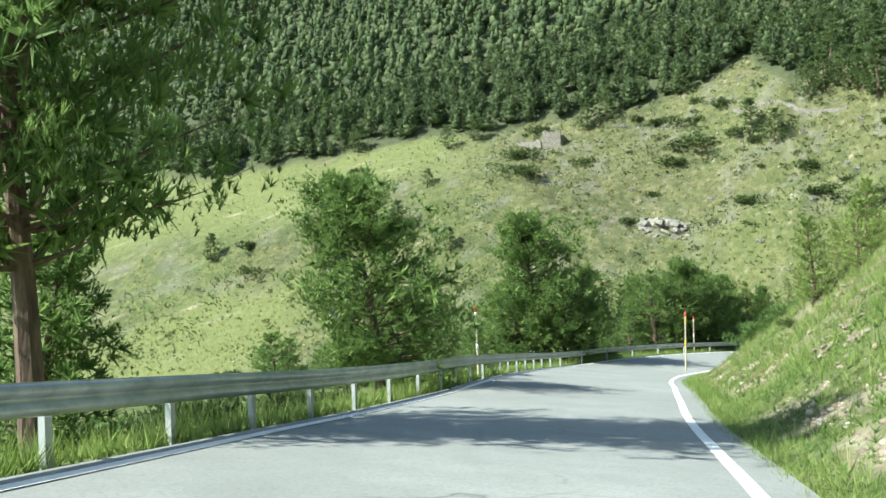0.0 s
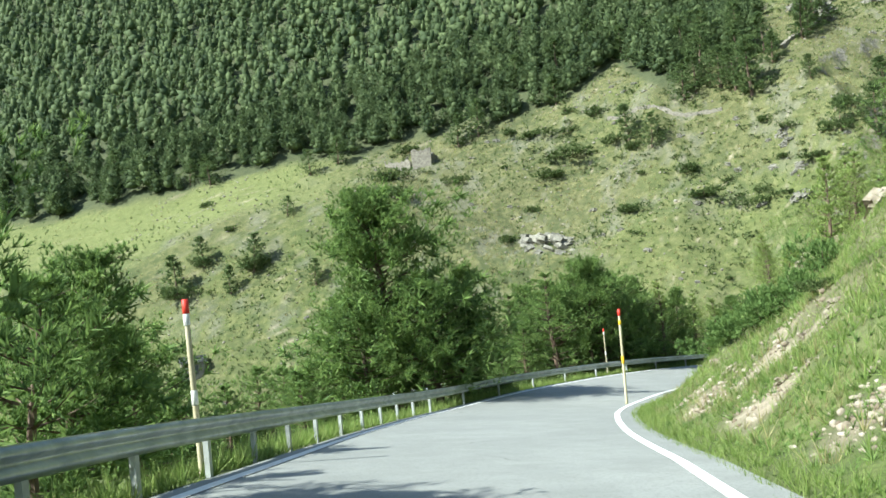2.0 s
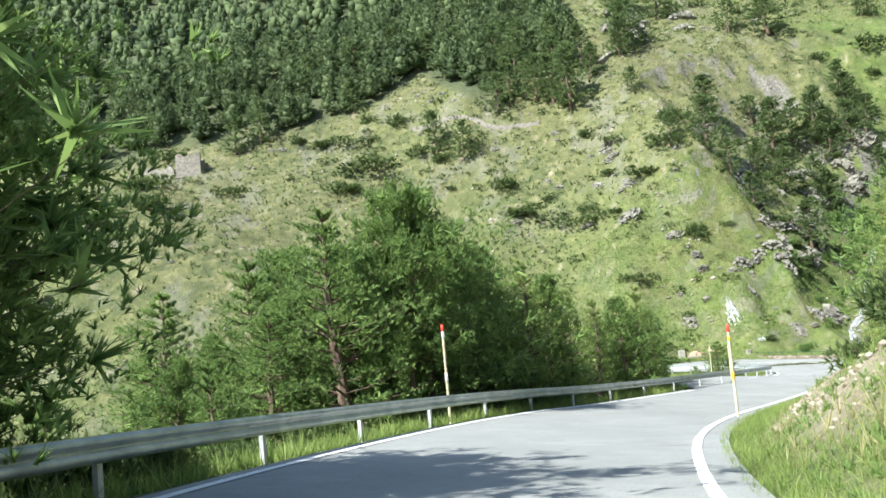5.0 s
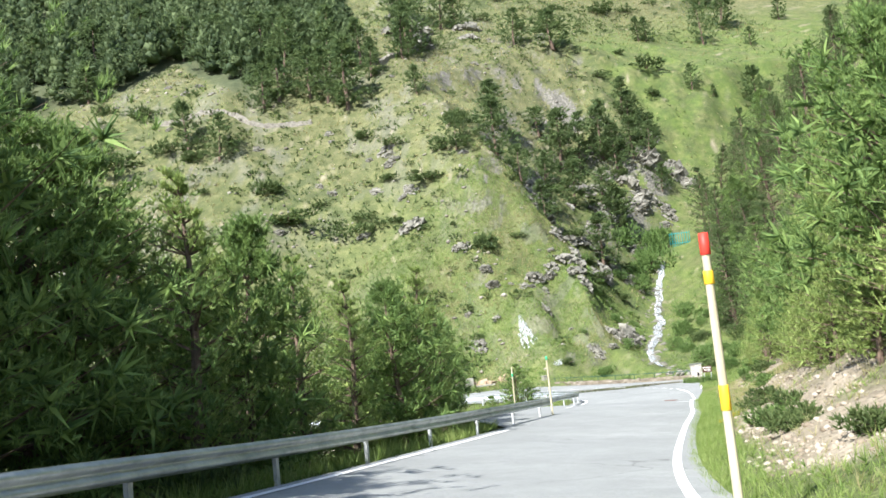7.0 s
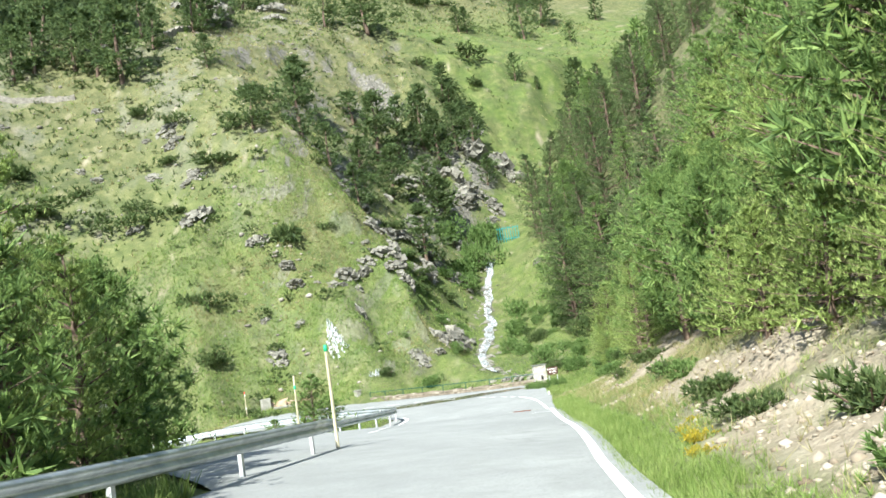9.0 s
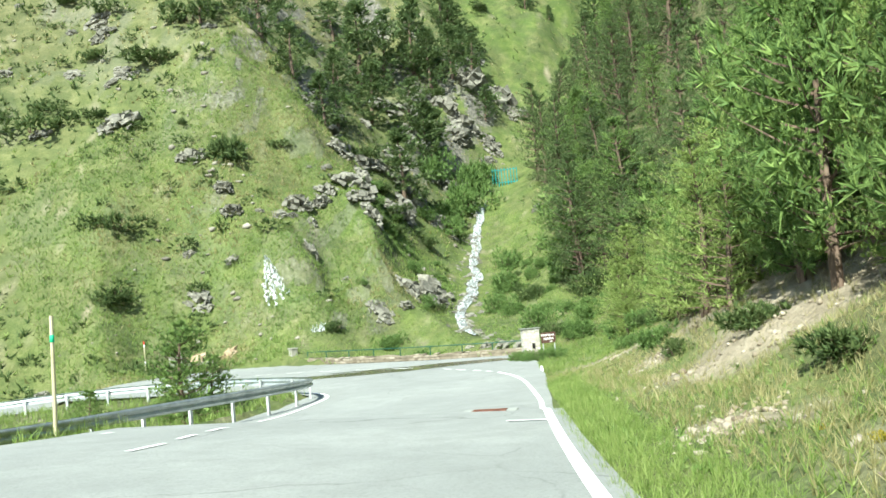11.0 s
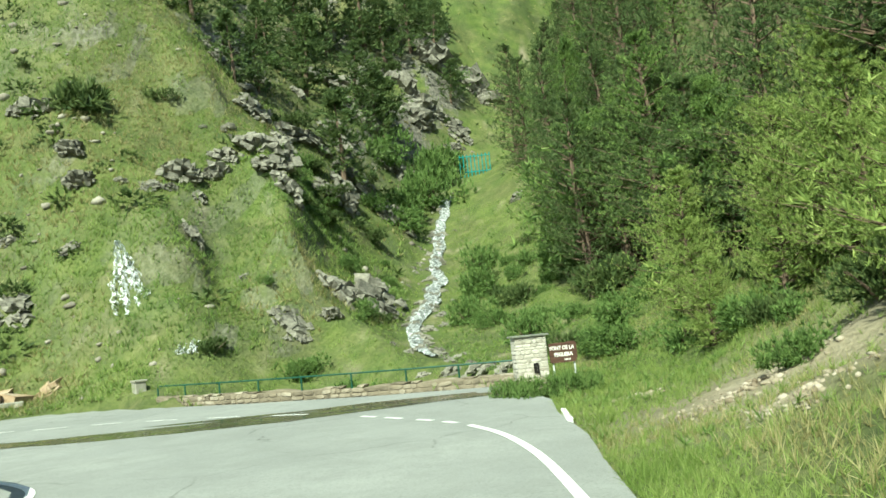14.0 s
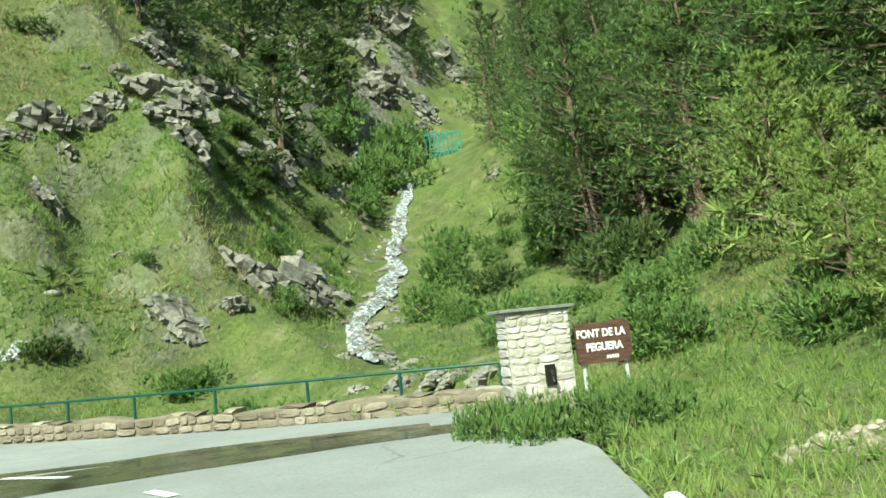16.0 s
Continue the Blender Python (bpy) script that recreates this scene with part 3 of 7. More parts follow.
ribbon("road_edge_line", road_point, np.arange(2.0, END_S, 0.8), lambda s: [np.interp(s, LEFT_S, RIGHT_W) - shoulder(s) - LINE / 2, np.interp(s, LEFT_S, RIGHT_W) - shoulder(s) + LINE / 2], 0.012, M["paint"], "white painted line along the edge of the road", cat="road marking")
ribbon("road_edge_line", road_point, np.arange(2.0, S0 + 88, 0.8), lambda s: [-np.interp(s, LEFT_S, RAIL_W) + 0.25, -np.interp(s, LEFT_S, RAIL_W) + 0.25 + LINE], 0.012, M["paint"], "white painted line along the edge of the road", cat="road marking")


# ---- vegetation ----
def tube(points, radii, sides=6):
    """A tapered tube along points: verts and faces."""
    v, f = [], []
    pts = [np.array(p, float) for p in points]
    for i, p in enumerate(pts):
        d = pts[min(i + 1, len(pts) - 1)] - pts[max(i - 1, 0)]
        d = d / (np.linalg.norm(d) + 1e-9)
        a = np.cross(d, (0, 0, 1) if abs(d[2]) < 0.9 else (1, 0, 0))
        a /= np.linalg.norm(a)
        b = np.cross(d, a)
        for k in range(sides):
            w = 2 * math.pi * k / sides
            v.append(p + radii[i] * (a * math.cos(w) + b * math.sin(w)))
    for i in range(len(pts) - 1):
        for k in range(sides):
            f.append((i * sides + k, i * sides + (k + 1) % sides, (i + 1) * sides + (k + 1) % sides, (i + 1) * sides + k))
    return v, f


def tufts(rng, at, ahead, size, blades, spread, width=0.07):
    """Bunches of pointed blades at places, fanning out round a direction; every bunch is one mesh island of thin triangles and a core."""
    n = len(at)
    base = np.repeat(at, blades, 0)
    d = np.repeat(ahead, blades, 0) + rng.normal(0, spread, (n * blades, 3))
    d /= np.linalg.norm(d, axis=1, keepdims=True) + 1e-9
    side = np.cross(d, rng.normal(0, 1, (n * blades, 3)))
    side /= np.linalg.norm(side, axis=1, keepdims=True) + 1e-9
    ln = np.repeat(size, blades) * rng.uniform(0.6, 1.15, n * blades)
    w = ln * width
    a = base - d * (ln * 0.1)[:, None]
    tip = base + d * ln[:, None]
    v = np.stack([a + side * w[:, None], tip, a - side * w[:, None]], 1).reshape(-1, 3)
    f = np.arange(n * blades * 3).reshape(-1, 3)
    return v, f


def pine_meshes(seed, h, spread, layers, twigs, blades, tuft, bare=0.18, shape=1.0, candles=False, limbs=True, width=0.06, inner=9, clump=1, dome=0.62):
    """Trunk and crown meshes of a pine of height h: whorls of limbs that rise at their tips, each with bunches of needles."""
    rng = np.random.default_rng(seed)
    lean = rng.normal(0, 0.045, 2) * h
    lop = rng.uniform(0, 6.28)
    axis = lambda u: np.array([lean[0] * u * u + 0.012 * h * math.sin(5 * u + lop), lean[1] * u * u + 0.012 * h * math.sin(4 * u + 2 * lop), h * u])
    tv, tf = tube([axis(u) for u in np.linspace(-0.03, 1, 9)], [h * 0.023 * (1 - 0.93 * max(u, 0)) + 0.006 for u in np.linspace(-0.03, 1, 9)], 7)
    at, way, sz = [], [], []
    deep, deep_way, deep_size = [], [], []
    for i in range(layers):
        u = bare + (0.985 - bare) * ((i + rng.uniform(-0.3, 0.3)) / (layers - 1))
        u = min(max(u, bare * 0.9), 0.985)
        k = (u - bare) / (1 - bare)
        reach = spread * (math.sin(math.pi * min(1, (k * 0.78 + 0.2)) ** shape) ** 0.75) * (1.02 - dome * k) + 0.12
        n = int(rng.integers(4, 8))
        turn = rng.uniform(0, 6.28)
        for j in range(n):
            w = turn + j * 6.283 / n + rng.normal(0, 0.25)
            length = reach * rng.uniform(0.5, 1.2) * (1 + 0.3 * math.sin(w + lop + 2.5 * k))
            out = np.array([math.cos(w), math.sin(w), 0])
            rise = rng.uniform(-0.12, 0.25) + 0.55 * k
            p0 = axis(u)
            q = [p0 + out * length * s + np.array([0, 0, length * (rise * s + 0.22 * s * s)]) for s in (0, 0.35, 0.7, 1.0)]
            if limbs:
                v, f = tube(q, [h * 0.0045 * (1 - 0.4 * k) + 0.006, h * 0.003 + 0.004, 0.006, 0.003], 3)
                o = len(tv)
                tv += v
                tf += [tuple(o + c for c in g) for g in f]
            for s in (0.42,) if clump == 1 else (0.3, 0.5, 0.68, 0.84):
                deep.append(q[0] * (1 - s) + q[3] * s + (0 if clump == 1 else rng.normal(0, 0.06 * length, 3)))
                deep_way.append(out * 0.6 + np.array([0, 0, 0.4]))
                deep_size.append(min(0.2 * length + 0.12, 0.45))
            for s in np.linspace(0.36 + 0.2 * (1 - k) * rng.random(), 1.03, twigs // clump):
                b = q[0] * (1 - s) + q[3] * s
                lat = np.clip(rng.normal(0, 1, 3), -1.7, 1.7) * length * 0.17 * (1.1 - 0.4 * s)
                lat[2] *= 0.55
                for c in range(clump):
                    at.append(b + lat + (rng.normal(0, 1, 3) * np.array([0.013, 0.013, 0.015]) * h if clump > 1 else 0))
                    e = out * (0.35 if candles else 0.55) + np.array([0, 0, 0.9 if candles else 0.6]) + rng.normal(0, 0.3, 3)
                    way.append(e / np.linalg.norm(e))
                    sz.append(tuft * rng.uniform(0.7, 1.25))
    for s in np.linspace(0.9, 1.0, 6):
        at.append(axis(s))
        way.append(np.array([0, 0, 1.0]))
        sz.append(tuft)
    cv, cf = tufts(rng, np.array(at), np.array(way), np.array(sz), blades, 0.34 if candles else 0.55, width)
    # denser growth deep in the crown
    dv, df = tufts(rng, np.array(deep), np.array(deep_way), np.array(deep_size), inner, 0.9, 0.1)
    return (tv, tf), (np.vstack([cv, dv]), np.vstack([cf, df + len(cv)]))


def triangle_mesh(name, v, f, material):
    """A mesh of triangles from arrays."""
    me = bpy.data.meshes.new(name)
    me.vertices.add(len(v))
    me.vertices.foreach_set("co", np.asarray(v, np.float32).ravel())
    me.loops.add(len(f) * 3)
    me.loops.foreach_set("vertex_index", np.asarray(f, np.int32).ravel())
    me.polygons.add(len(f))
    me.polygons.foreach_set("loop_start", np.arange(0, len(f) * 3, 3, dtype=np.int32))
    for m in material if isinstance(material, (list, tuple)) else [material]:
        me.materials.append(m)
    me.update(calc_edges=True)
    return me


def mesh_data(name, vf, material):
    v, f = vf
    if isinstance(f, np.ndarray):
        return triangle_mesh(name, v, f, material)
    me = bpy.data.meshes.new(name)
    me.from_pydata([tuple(map(float, p)) for p in v], [], [tuple(map(int, q)) for q in f])
    me.materials.append(material)
    return me


def tree_of(name, meshes, m, label, category, group, parts=("trunk", "crown")):
    ob = empty(name, m, label, category, group)
    for pn, me in zip(parts, meshes):
        c = new(pn, me)
        c.parent = ob
    return ob


def pine_kind(seed, h, spread, layers, twigs, blades, tuft, needles, **kw):
    t, c = pine_meshes(seed, h, spread, layers, twigs, blades, tuft, **kw)
    return mesh_data("trunk", t, M["bark"]), mesh_data("crown", c, M[needles])


def stand(x, y, h, base_h, turn, sink=0.05, squash=1.0, z=None):
    """The pose of a plant at a place, scaled from its model's height."""
    k = h / base_h
    zz = float(terrain(x, y)[0]) if z is None else z
    return Matrix.Translation((x, y, zz - sink)) @ Matrix.Rotation(turn, 4, "Z") @ Matrix.Diagonal((k * squash, k * squash, k, 1))


rng = np.random.default_rng(7)
NEAR = [pine_kind(11 + i, 6.0, 2.3 + 0.25 * (i % 3), 18, 42, 10, 0.13, "needles", bare=0.12 - 0.04 * (i % 2), width=0.1, candles=True, inner=16, clump=6) for i in range(4)]
BIG = [pine_kind(21 + i, 8.5, 3.3, 24, 90, 11, 0.15, "needles", bare=0.14 if i else 0.28, width=0.1, candles=True, inner=22, clump=9, dome=0.48) for i in range(2)]
YOUNG = [pine_kind(31 + i, 6.0, 1.6 + 0.2 * (i % 2), 17, 32, 8, 0.105, "needles_young", bare=0.05, candles=True, width=0.095) for i in range(3)]
SMALL = [pine_kind(41 + i, 3.0, 1.0 + 0.15 * (i % 2), 12, 15, 9, 0.12, "needles_young", bare=0.04, candles=True, width=0.1) for i in range(2)]
LOW_PINE = [pine_kind(45 + i, 3.0, 1.1 + 0.15 * (i % 2), 12, 17, 9, 0.12, "needles", bare=0.06, candles=True, width=0.1) for i in range(2)]
MID = [pine_kind(51 + i, 8.0, 2.0 + 0.25 * (i % 3), 18, 26, 8, 0.155, "needles", bare=0.14 if i % 2 else 0.07, width=0.095, candles=i % 2 == 0, inner=12) for i in range(5)]
MID_DARK = [(t, c.copy()) for t, c in MID]
for t, c in MID_DARK:
    c.materials.clear()
    c.materials.append(M["needles_dark"])
FAR = [pine_kind(71 + i, 6.0, 1.7 + 0.3 * i, 12, 6, 7, 0.42, "needles_dark", bare=0.06, limbs=False, width=0.15) for i in range(3)]
PLAIN = [pine_meshes(81 + i, 8.0, 2.0 + 0.3 * i, 11, 4, 3, 0.6, bare=0.12, limbs=False, width=0.16, inner=4) for i in range(3)]

# pines beyond the guard rail: x, y, height, model
for x, y, h, k, squash in ((-7.0, 9.3, 10.2, 0, 0.8), (-5.75, 21.2, 5.9, 1, 1.15), (-4.9, 24.9, 2.6, 1, 1.2), (-6.3, 28.0, 4.0, 2, 1.2), (-12.0, 16.0, 5.5, 2, 1.1), (-10.3, 40.0, 4.8, 2, 1.15), (-3.9, 50.6, 9.2, 3, 1.12), (-1.4, 53.0, 5.85, 0, 1.25), (-6.4, 51.6, 5.8, 1, 1.3), (-2.4, 51.4, 5.6, 2, 1.4), (-5.0, 49.6, 5.0, 0, 1.3), (-13.5, 33.0, 3.2, 1, 1.2), (-9.5, 30.0, 2.4, 2, 1.2),
                        (-16, 47, 3.0, 1, 1.2), (-8.6, 55, 3.4, 3, 1.2), (6.3, 69.8, 7.7, 0, 0.95)):
    me, bh = (LOW_PINE[k % 2], 3.0) if h < 3.6 else (BIG[k % 2], 8.5) if h > 5.86 else (NEAR[k], 6.0)
    tree_of("pine_tree", me, stand(x, y, h, bh, rng.uniform(0, 6.28), squash=squash), "Scots pine with loose green needles on the slope below the road", "tree", "pines below the road")
for x, y, h, k in ((2.2, 68.5, 5.0, 0), (-0.5, 66.5, 3.6, 1), (3.4, 72.2, 7.0, 2), (8.2, 72.8, 7.0, 1), (10.0, 75.0, 6.8, 3), (12.3, 76.2, 6.4, 0), (13.8, 78.4, 6.0, 1), (15.6, 80.8, 5.8, 2), (17.6, 82.2, 5.4, 0),
                   (19.6, 83.6, 5.2, 3), (9.2, 79.2, 6.0, 2), (13.2, 83.4, 5.4, 1), (17.0, 86.6, 4.4, 2), (-2.5, 61.5, 2.2, 1), (0.2, 72, 4.2, 3), (21.0, 84.9, 5.9, 2), (22.4, 86.5, 4.7, 0), (24.0, 90.2, 4.5, 1), (25.9, 94.1, 3.8, 3), (22.6, 92.0, 3.2, 3),
                   (4.6, 70.6, 6.6, 3), (6.4, 73.6, 7.4, 2), (0.6, 64.2, 3.0, 2), (11.2, 78.0, 6.6, 0), (6.0, 77.0, 6.6, 1), (15.0, 84.6, 5.0, 0), (-1.6, 69.4, 3.8, 0), (18.8, 86.0, 4.8, 1), (2.4, 76.0, 5.0, 2), (22.3, 88.3, 4.8, 1), (21.6, 90.6, 4.4, 3), (22.8, 92.8, 3.8, 1), (20.4, 88.0, 4.6, 1)):
    young = x > 9 and k % 2 == 0
    me, bh = (LOW_PINE[k % 2], 3.0) if h < 3.6 else ((YOUNG if young else NEAR)[k % 3 if young else k], 6.0)
    tree_of("pine_tree", me, stand(x, y, h, bh, rng.uniform(0, 6.28), squash=1.0), "pine with dense dark green needles behind the guard rail" if h > 5 else "young pine with dense green needles behind the guard rail", "tree", "pines below the road")
for k, (x, y, h) in enumerate(((4.0, 68.2, 8.0), (7.4, 71.8, 8.0), (9.4, 74.4, 7.5), (11.0, 76.8, 7.0), (5.2, 73.4, 8.0), (1.6, 70.4, 7.0), (12.6, 80.0, 6.5), (7.8, 77.0, 7.5), (-1.0, 67.6, 6.0), (14.6, 82.6, 6.0), (16.6, 84.2, 5.4), (2.0, 66.4, 5.0))):
    tree_of("pine_tree", MID[k % 5], stand(x, y, h * 0.92, 8.0, k * 1.3, squash=1.45), "dense dark green pine behind the guard rail", "tree", "pines below the road")
for x, y, h, k in ((40.5, 112.0, 3.6, 0), (42.1, 113.2, 2.1, 1), (41.0, 113.9, 2.2, 0), (36.5, 108.6, 1.6, 1)):
    tree_of("pine_tree", LOW_PINE[k], stand(x, y, h, 3.0, x, squash=1.3), "bushy young pine in the grass island of the hairpin", "tree", "pines below the road")

# the wooded slope right of the road: a close front row, then pines set at random, apart from one another
def forest_pine(x, y, h, kind, label, group):
    me, bh = (SMALL[int(rng.integers(2))], 3.0) if h < 3.6 else (YOUNG[int(rng.integers(3))], 6.0) if kind == "young" else (NEAR[int(rng.integers(4))], 6.0) if kind == "near" else ((MID_DARK if kind == "dark" else MID)[int(rng.integers(5))], 8.0)
    return tree_of("pine_tree", me, stand(x, y, h, bh, rng.uniform(0, 6.28), squash=rng.uniform(0.95, 1.25) * (0.8 if kind == "near" else 1.0)), label, "tree", group)


placed, back = [], []
for s in np.arange(S0 + 76, S0 + 119, 1.75):
    p = road_point(s, np.interp(s - S0, [76, 84, 95, 108, 114, 119], [7.2, 6.6, 6.4, 6.6, 7.2, 9.5]) + rng.uniform(-0.5, 0.9))
    placed.append((p[0], p[1], s - S0, 6.0))
for x, y in ((47.3, 93.9), (48.7, 95.5), (50.2, 97.1), (51.8, 98.7), (53.3, 100.1), (54.8, 101.3), (56.4, 102.0), (58.2, 102.6)):
    for k in range(3 if x < 52 else 2):
        placed.append((x + 1.35 * k + rng.uniform(-0.5, 0.5), y - 1.25 * k + rng.uniform(-0.5, 0.5), 60.0 + k, 5.0 + 2.2 * k))
for most, far_off, apart, tries in ((125, 13.0, 1.9, 6000), (240, 50.0, 3.0, 6000)):
    slots = 0
    while len(placed) < most and slots < tries:
        slots += 1
        s = rng.uniform(S0 + 58, S0 + 121)
        o = 4.2 + (far_off - 4.2) * rng.random()
        p = road_point(s, o)
        if o > np.interp(s - S0, [58, 66, 74, 84, 95, 108, 114, 121], [16, 11, 7.6, 7.2, 7.0, 7.2, 7.8, 9.5]) and all((p[0] - q[0]) ** 2 + (p[1] - q[1]) ** 2 > (apart if o > 13 else 1.9) ** 2 for q in placed):
            placed.append((p[0], p[1], s - S0, o))
for i, (x, y, s, o) in enumerate(placed):
    if o > 14:
        back.append((x, y, rng.uniform(8.0, 11.5)))
        continue
    h = rng.uniform(2.8, 4.6) if o < 5.5 else rng.uniform(4.0, 5.5) if s == 61 and x > 53 else rng.uniform(4.5, 7.0) if o < 7 else rng.uniform(6.0, 8.5) if o < 11 else rng.uniform(7.5, 11)
    kind = "young" if (o < 10 and rng.random() < (0.75 if s < 96 else 0.35)) else "near" if o < 7 else "mid"
    forest_pine(x, y, h, kind, "tall pine in the dense wood above the road" if h > 6 else "young pine at the edge of the wood above the road", "pines above the road")
for k in range(16):
    p = road_point(S0 + 74 + 1.6 * k + rng.uniform(-0.4, 0.4), rng.uniform(5.2, 6.2))
    forest_pine(p[0], p[1], rng.uniform(1.5, 2.8), "young", "small light green pine at the foot of the wood", "pines above the road")
for k in range(26):
    s, o = rng.uniform(4, 60), rng.uniform(8.5, 13)
    p, q, r = frame_at(GUL, GUL_S, s)
    x, y = p[0] + r[0] * o, p[1] + r[1] * o
    h = rng.uniform(5.5, 8.5)
    tree_of("pine_tree", MID_DARK[k % 5] if k % 3 else NEAR[k % 4], stand(x, y, h, 8.0 if k % 3 else 6.0, rng.uniform(0, 6.28), squash=rng.uniform(1.5, 1.9) if k % 3 else 1.2), "spreading dark pine with low branches above the stream", "tree", "pines above the stream")
gul = []
slots = 0
while len(gul) < 115 and slots < 6000:
    slots += 1
    s, o = rng.uniform(3, 110), rng.uniform(6, 26) if len(gul) < 62 else rng.uniform(20, 60)
    p, q, r = frame_at(GUL, GUL_S, s)
    x, y = p[0] + r[0] * o, p[1] + r[1] * o
    if o > np.interp(s, [3, 10, 25, 45, 60], [11, 8.5, 7.5, 7.0, 5]) and all((x - a) ** 2 + (y - b) ** 2 > 2.7**2 for a, b in gul + [(c[0], c[1]) for c in placed]):
        gul.append((x, y))
        if len(gul) <= 62:
            forest_pine(x, y, rng.uniform(8, 12), "dark" if len(gul) % 4 else "mid", "tall pine in the dense wood above the stream", "pines above the stream")
        else:
            back.append((x, y, rng.uniform(8, 12)))


def joined_wood(places):
    """The pines deeper in the wood, joined into one mesh."""
    v, f, mi, o = [], [], [], 0
    for x, y, h in places:
        (tv, tf), (cv, cf) = PLAIN[int(rng.integers(3))]
        z, w = float(terrain(x, y)[0]), rng.uniform(0, 6.28)
        tri = np.array([t for q in tf for t in ((q[0], q[1], q[2]), (q[0], q[2], q[3]))])
        for p, t, m in ((np.array(tv), tri, 0), (cv, cf, 1)):
            p = p * (h / 8.0)
            v.append(np.stack([p[:, 0] * math.cos(w) - p[:, 1] * math.sin(w) + x, p[:, 0] * math.sin(w) + p[:, 1] * math.cos(w) + y, p[:, 2] + z - 0.1], 1))
            f.append(t + o)
            mi.append(np.full(len(t), m))
            o += len(p)
    me = triangle_mesh("pine_wood_upper", np.vstack(v), np.vstack(f), [M["bark"], M["needles"]])
    me.polygons.foreach_set("material_index", np.concatenate(mi).astype(np.int32))
    return tagged(new("pine_wood_upper", me), "dense pines deeper in the wood above the road", "forest", kind="stuff")


joined_wood(back)

# scattered pines of the open hillside: x, y, height
HILL_PINES = [(52.2, 171.2, 10.7), (61.3, 166.3, 4.3), (59.8, 153.0, 4.8), (18.7, 195.1, 6.5), (29.9, 176.2, 6.9), (33.3, 171.7, 6.2), (-58.2, 169.2, 7.9), (-54.0, 173.4, 5.9), (-43.1, 169.8, 6.9), (-47.2, 167.1, 5.2), (-30.6, 164.5, 4.7), (-37.8, 178.1, 3.7), (-88.0, 174.8, 6.2), (-61.1, 203.1, 7.1), (-66.4, 205.4, 5.5), (-88.0, 213.8, 9.0), (-82.0, 212.5, 7.3), (-100.4, 215.7, 7.7), (-114.4, 211.7, 9.3), (65.0, 151.8, 8.1), (119.3, 170.7, 4.6), (123.1, 169.4, 2.3), (130.8, 166.3, 8.8), (92.8, 187.2, 6.9), (124.6, 186.9, 5.1), (11.2, 205.6, 8.0), (21.0, 206.8, 7.5), (28.9, 208.7, 8.0), (34.6, 200.4, 7.5), (49.3, 194.7, 7.5), (53.9, 183.5, 6.5), (44.0, 196.0, 8.0), (40.0, 199.0, 8.0), (58.6, 176.0, 6.0), (-30, 197, 6), (-36, 195, 5.5), (-3, 193.5, 7), (1.5, 194.5, 8), (86.2, 203.2, 9), (88.4, 201.1, 8), (110.1, 219.3, 5), (114.1, 234.6, 9), (134.7, 218.3, 7), (122.7, 187.1, 5), (156.6, 211.3, 11), (157.1, 202.6, 11), (150.9, 191.0, 10), (148.3, 181.6, 4), (168.7, 190.4, 6), (70, 186, 9), (73, 190, 9), (67, 182, 8), (76.5, 202, 9), (81, 208, 10), (44.3, 178.9, 8), (48.6, 177.0, 8), (50.5, 174.6, 8), (58.6, 180.4, 8), (55.3, 185.9, 9), (49.5, 186.9, 9), (44.9, 188.4, 9), (41.8, 178.3, 7), (46.5, 182.0, 9), (53.0, 179.5, 8)]
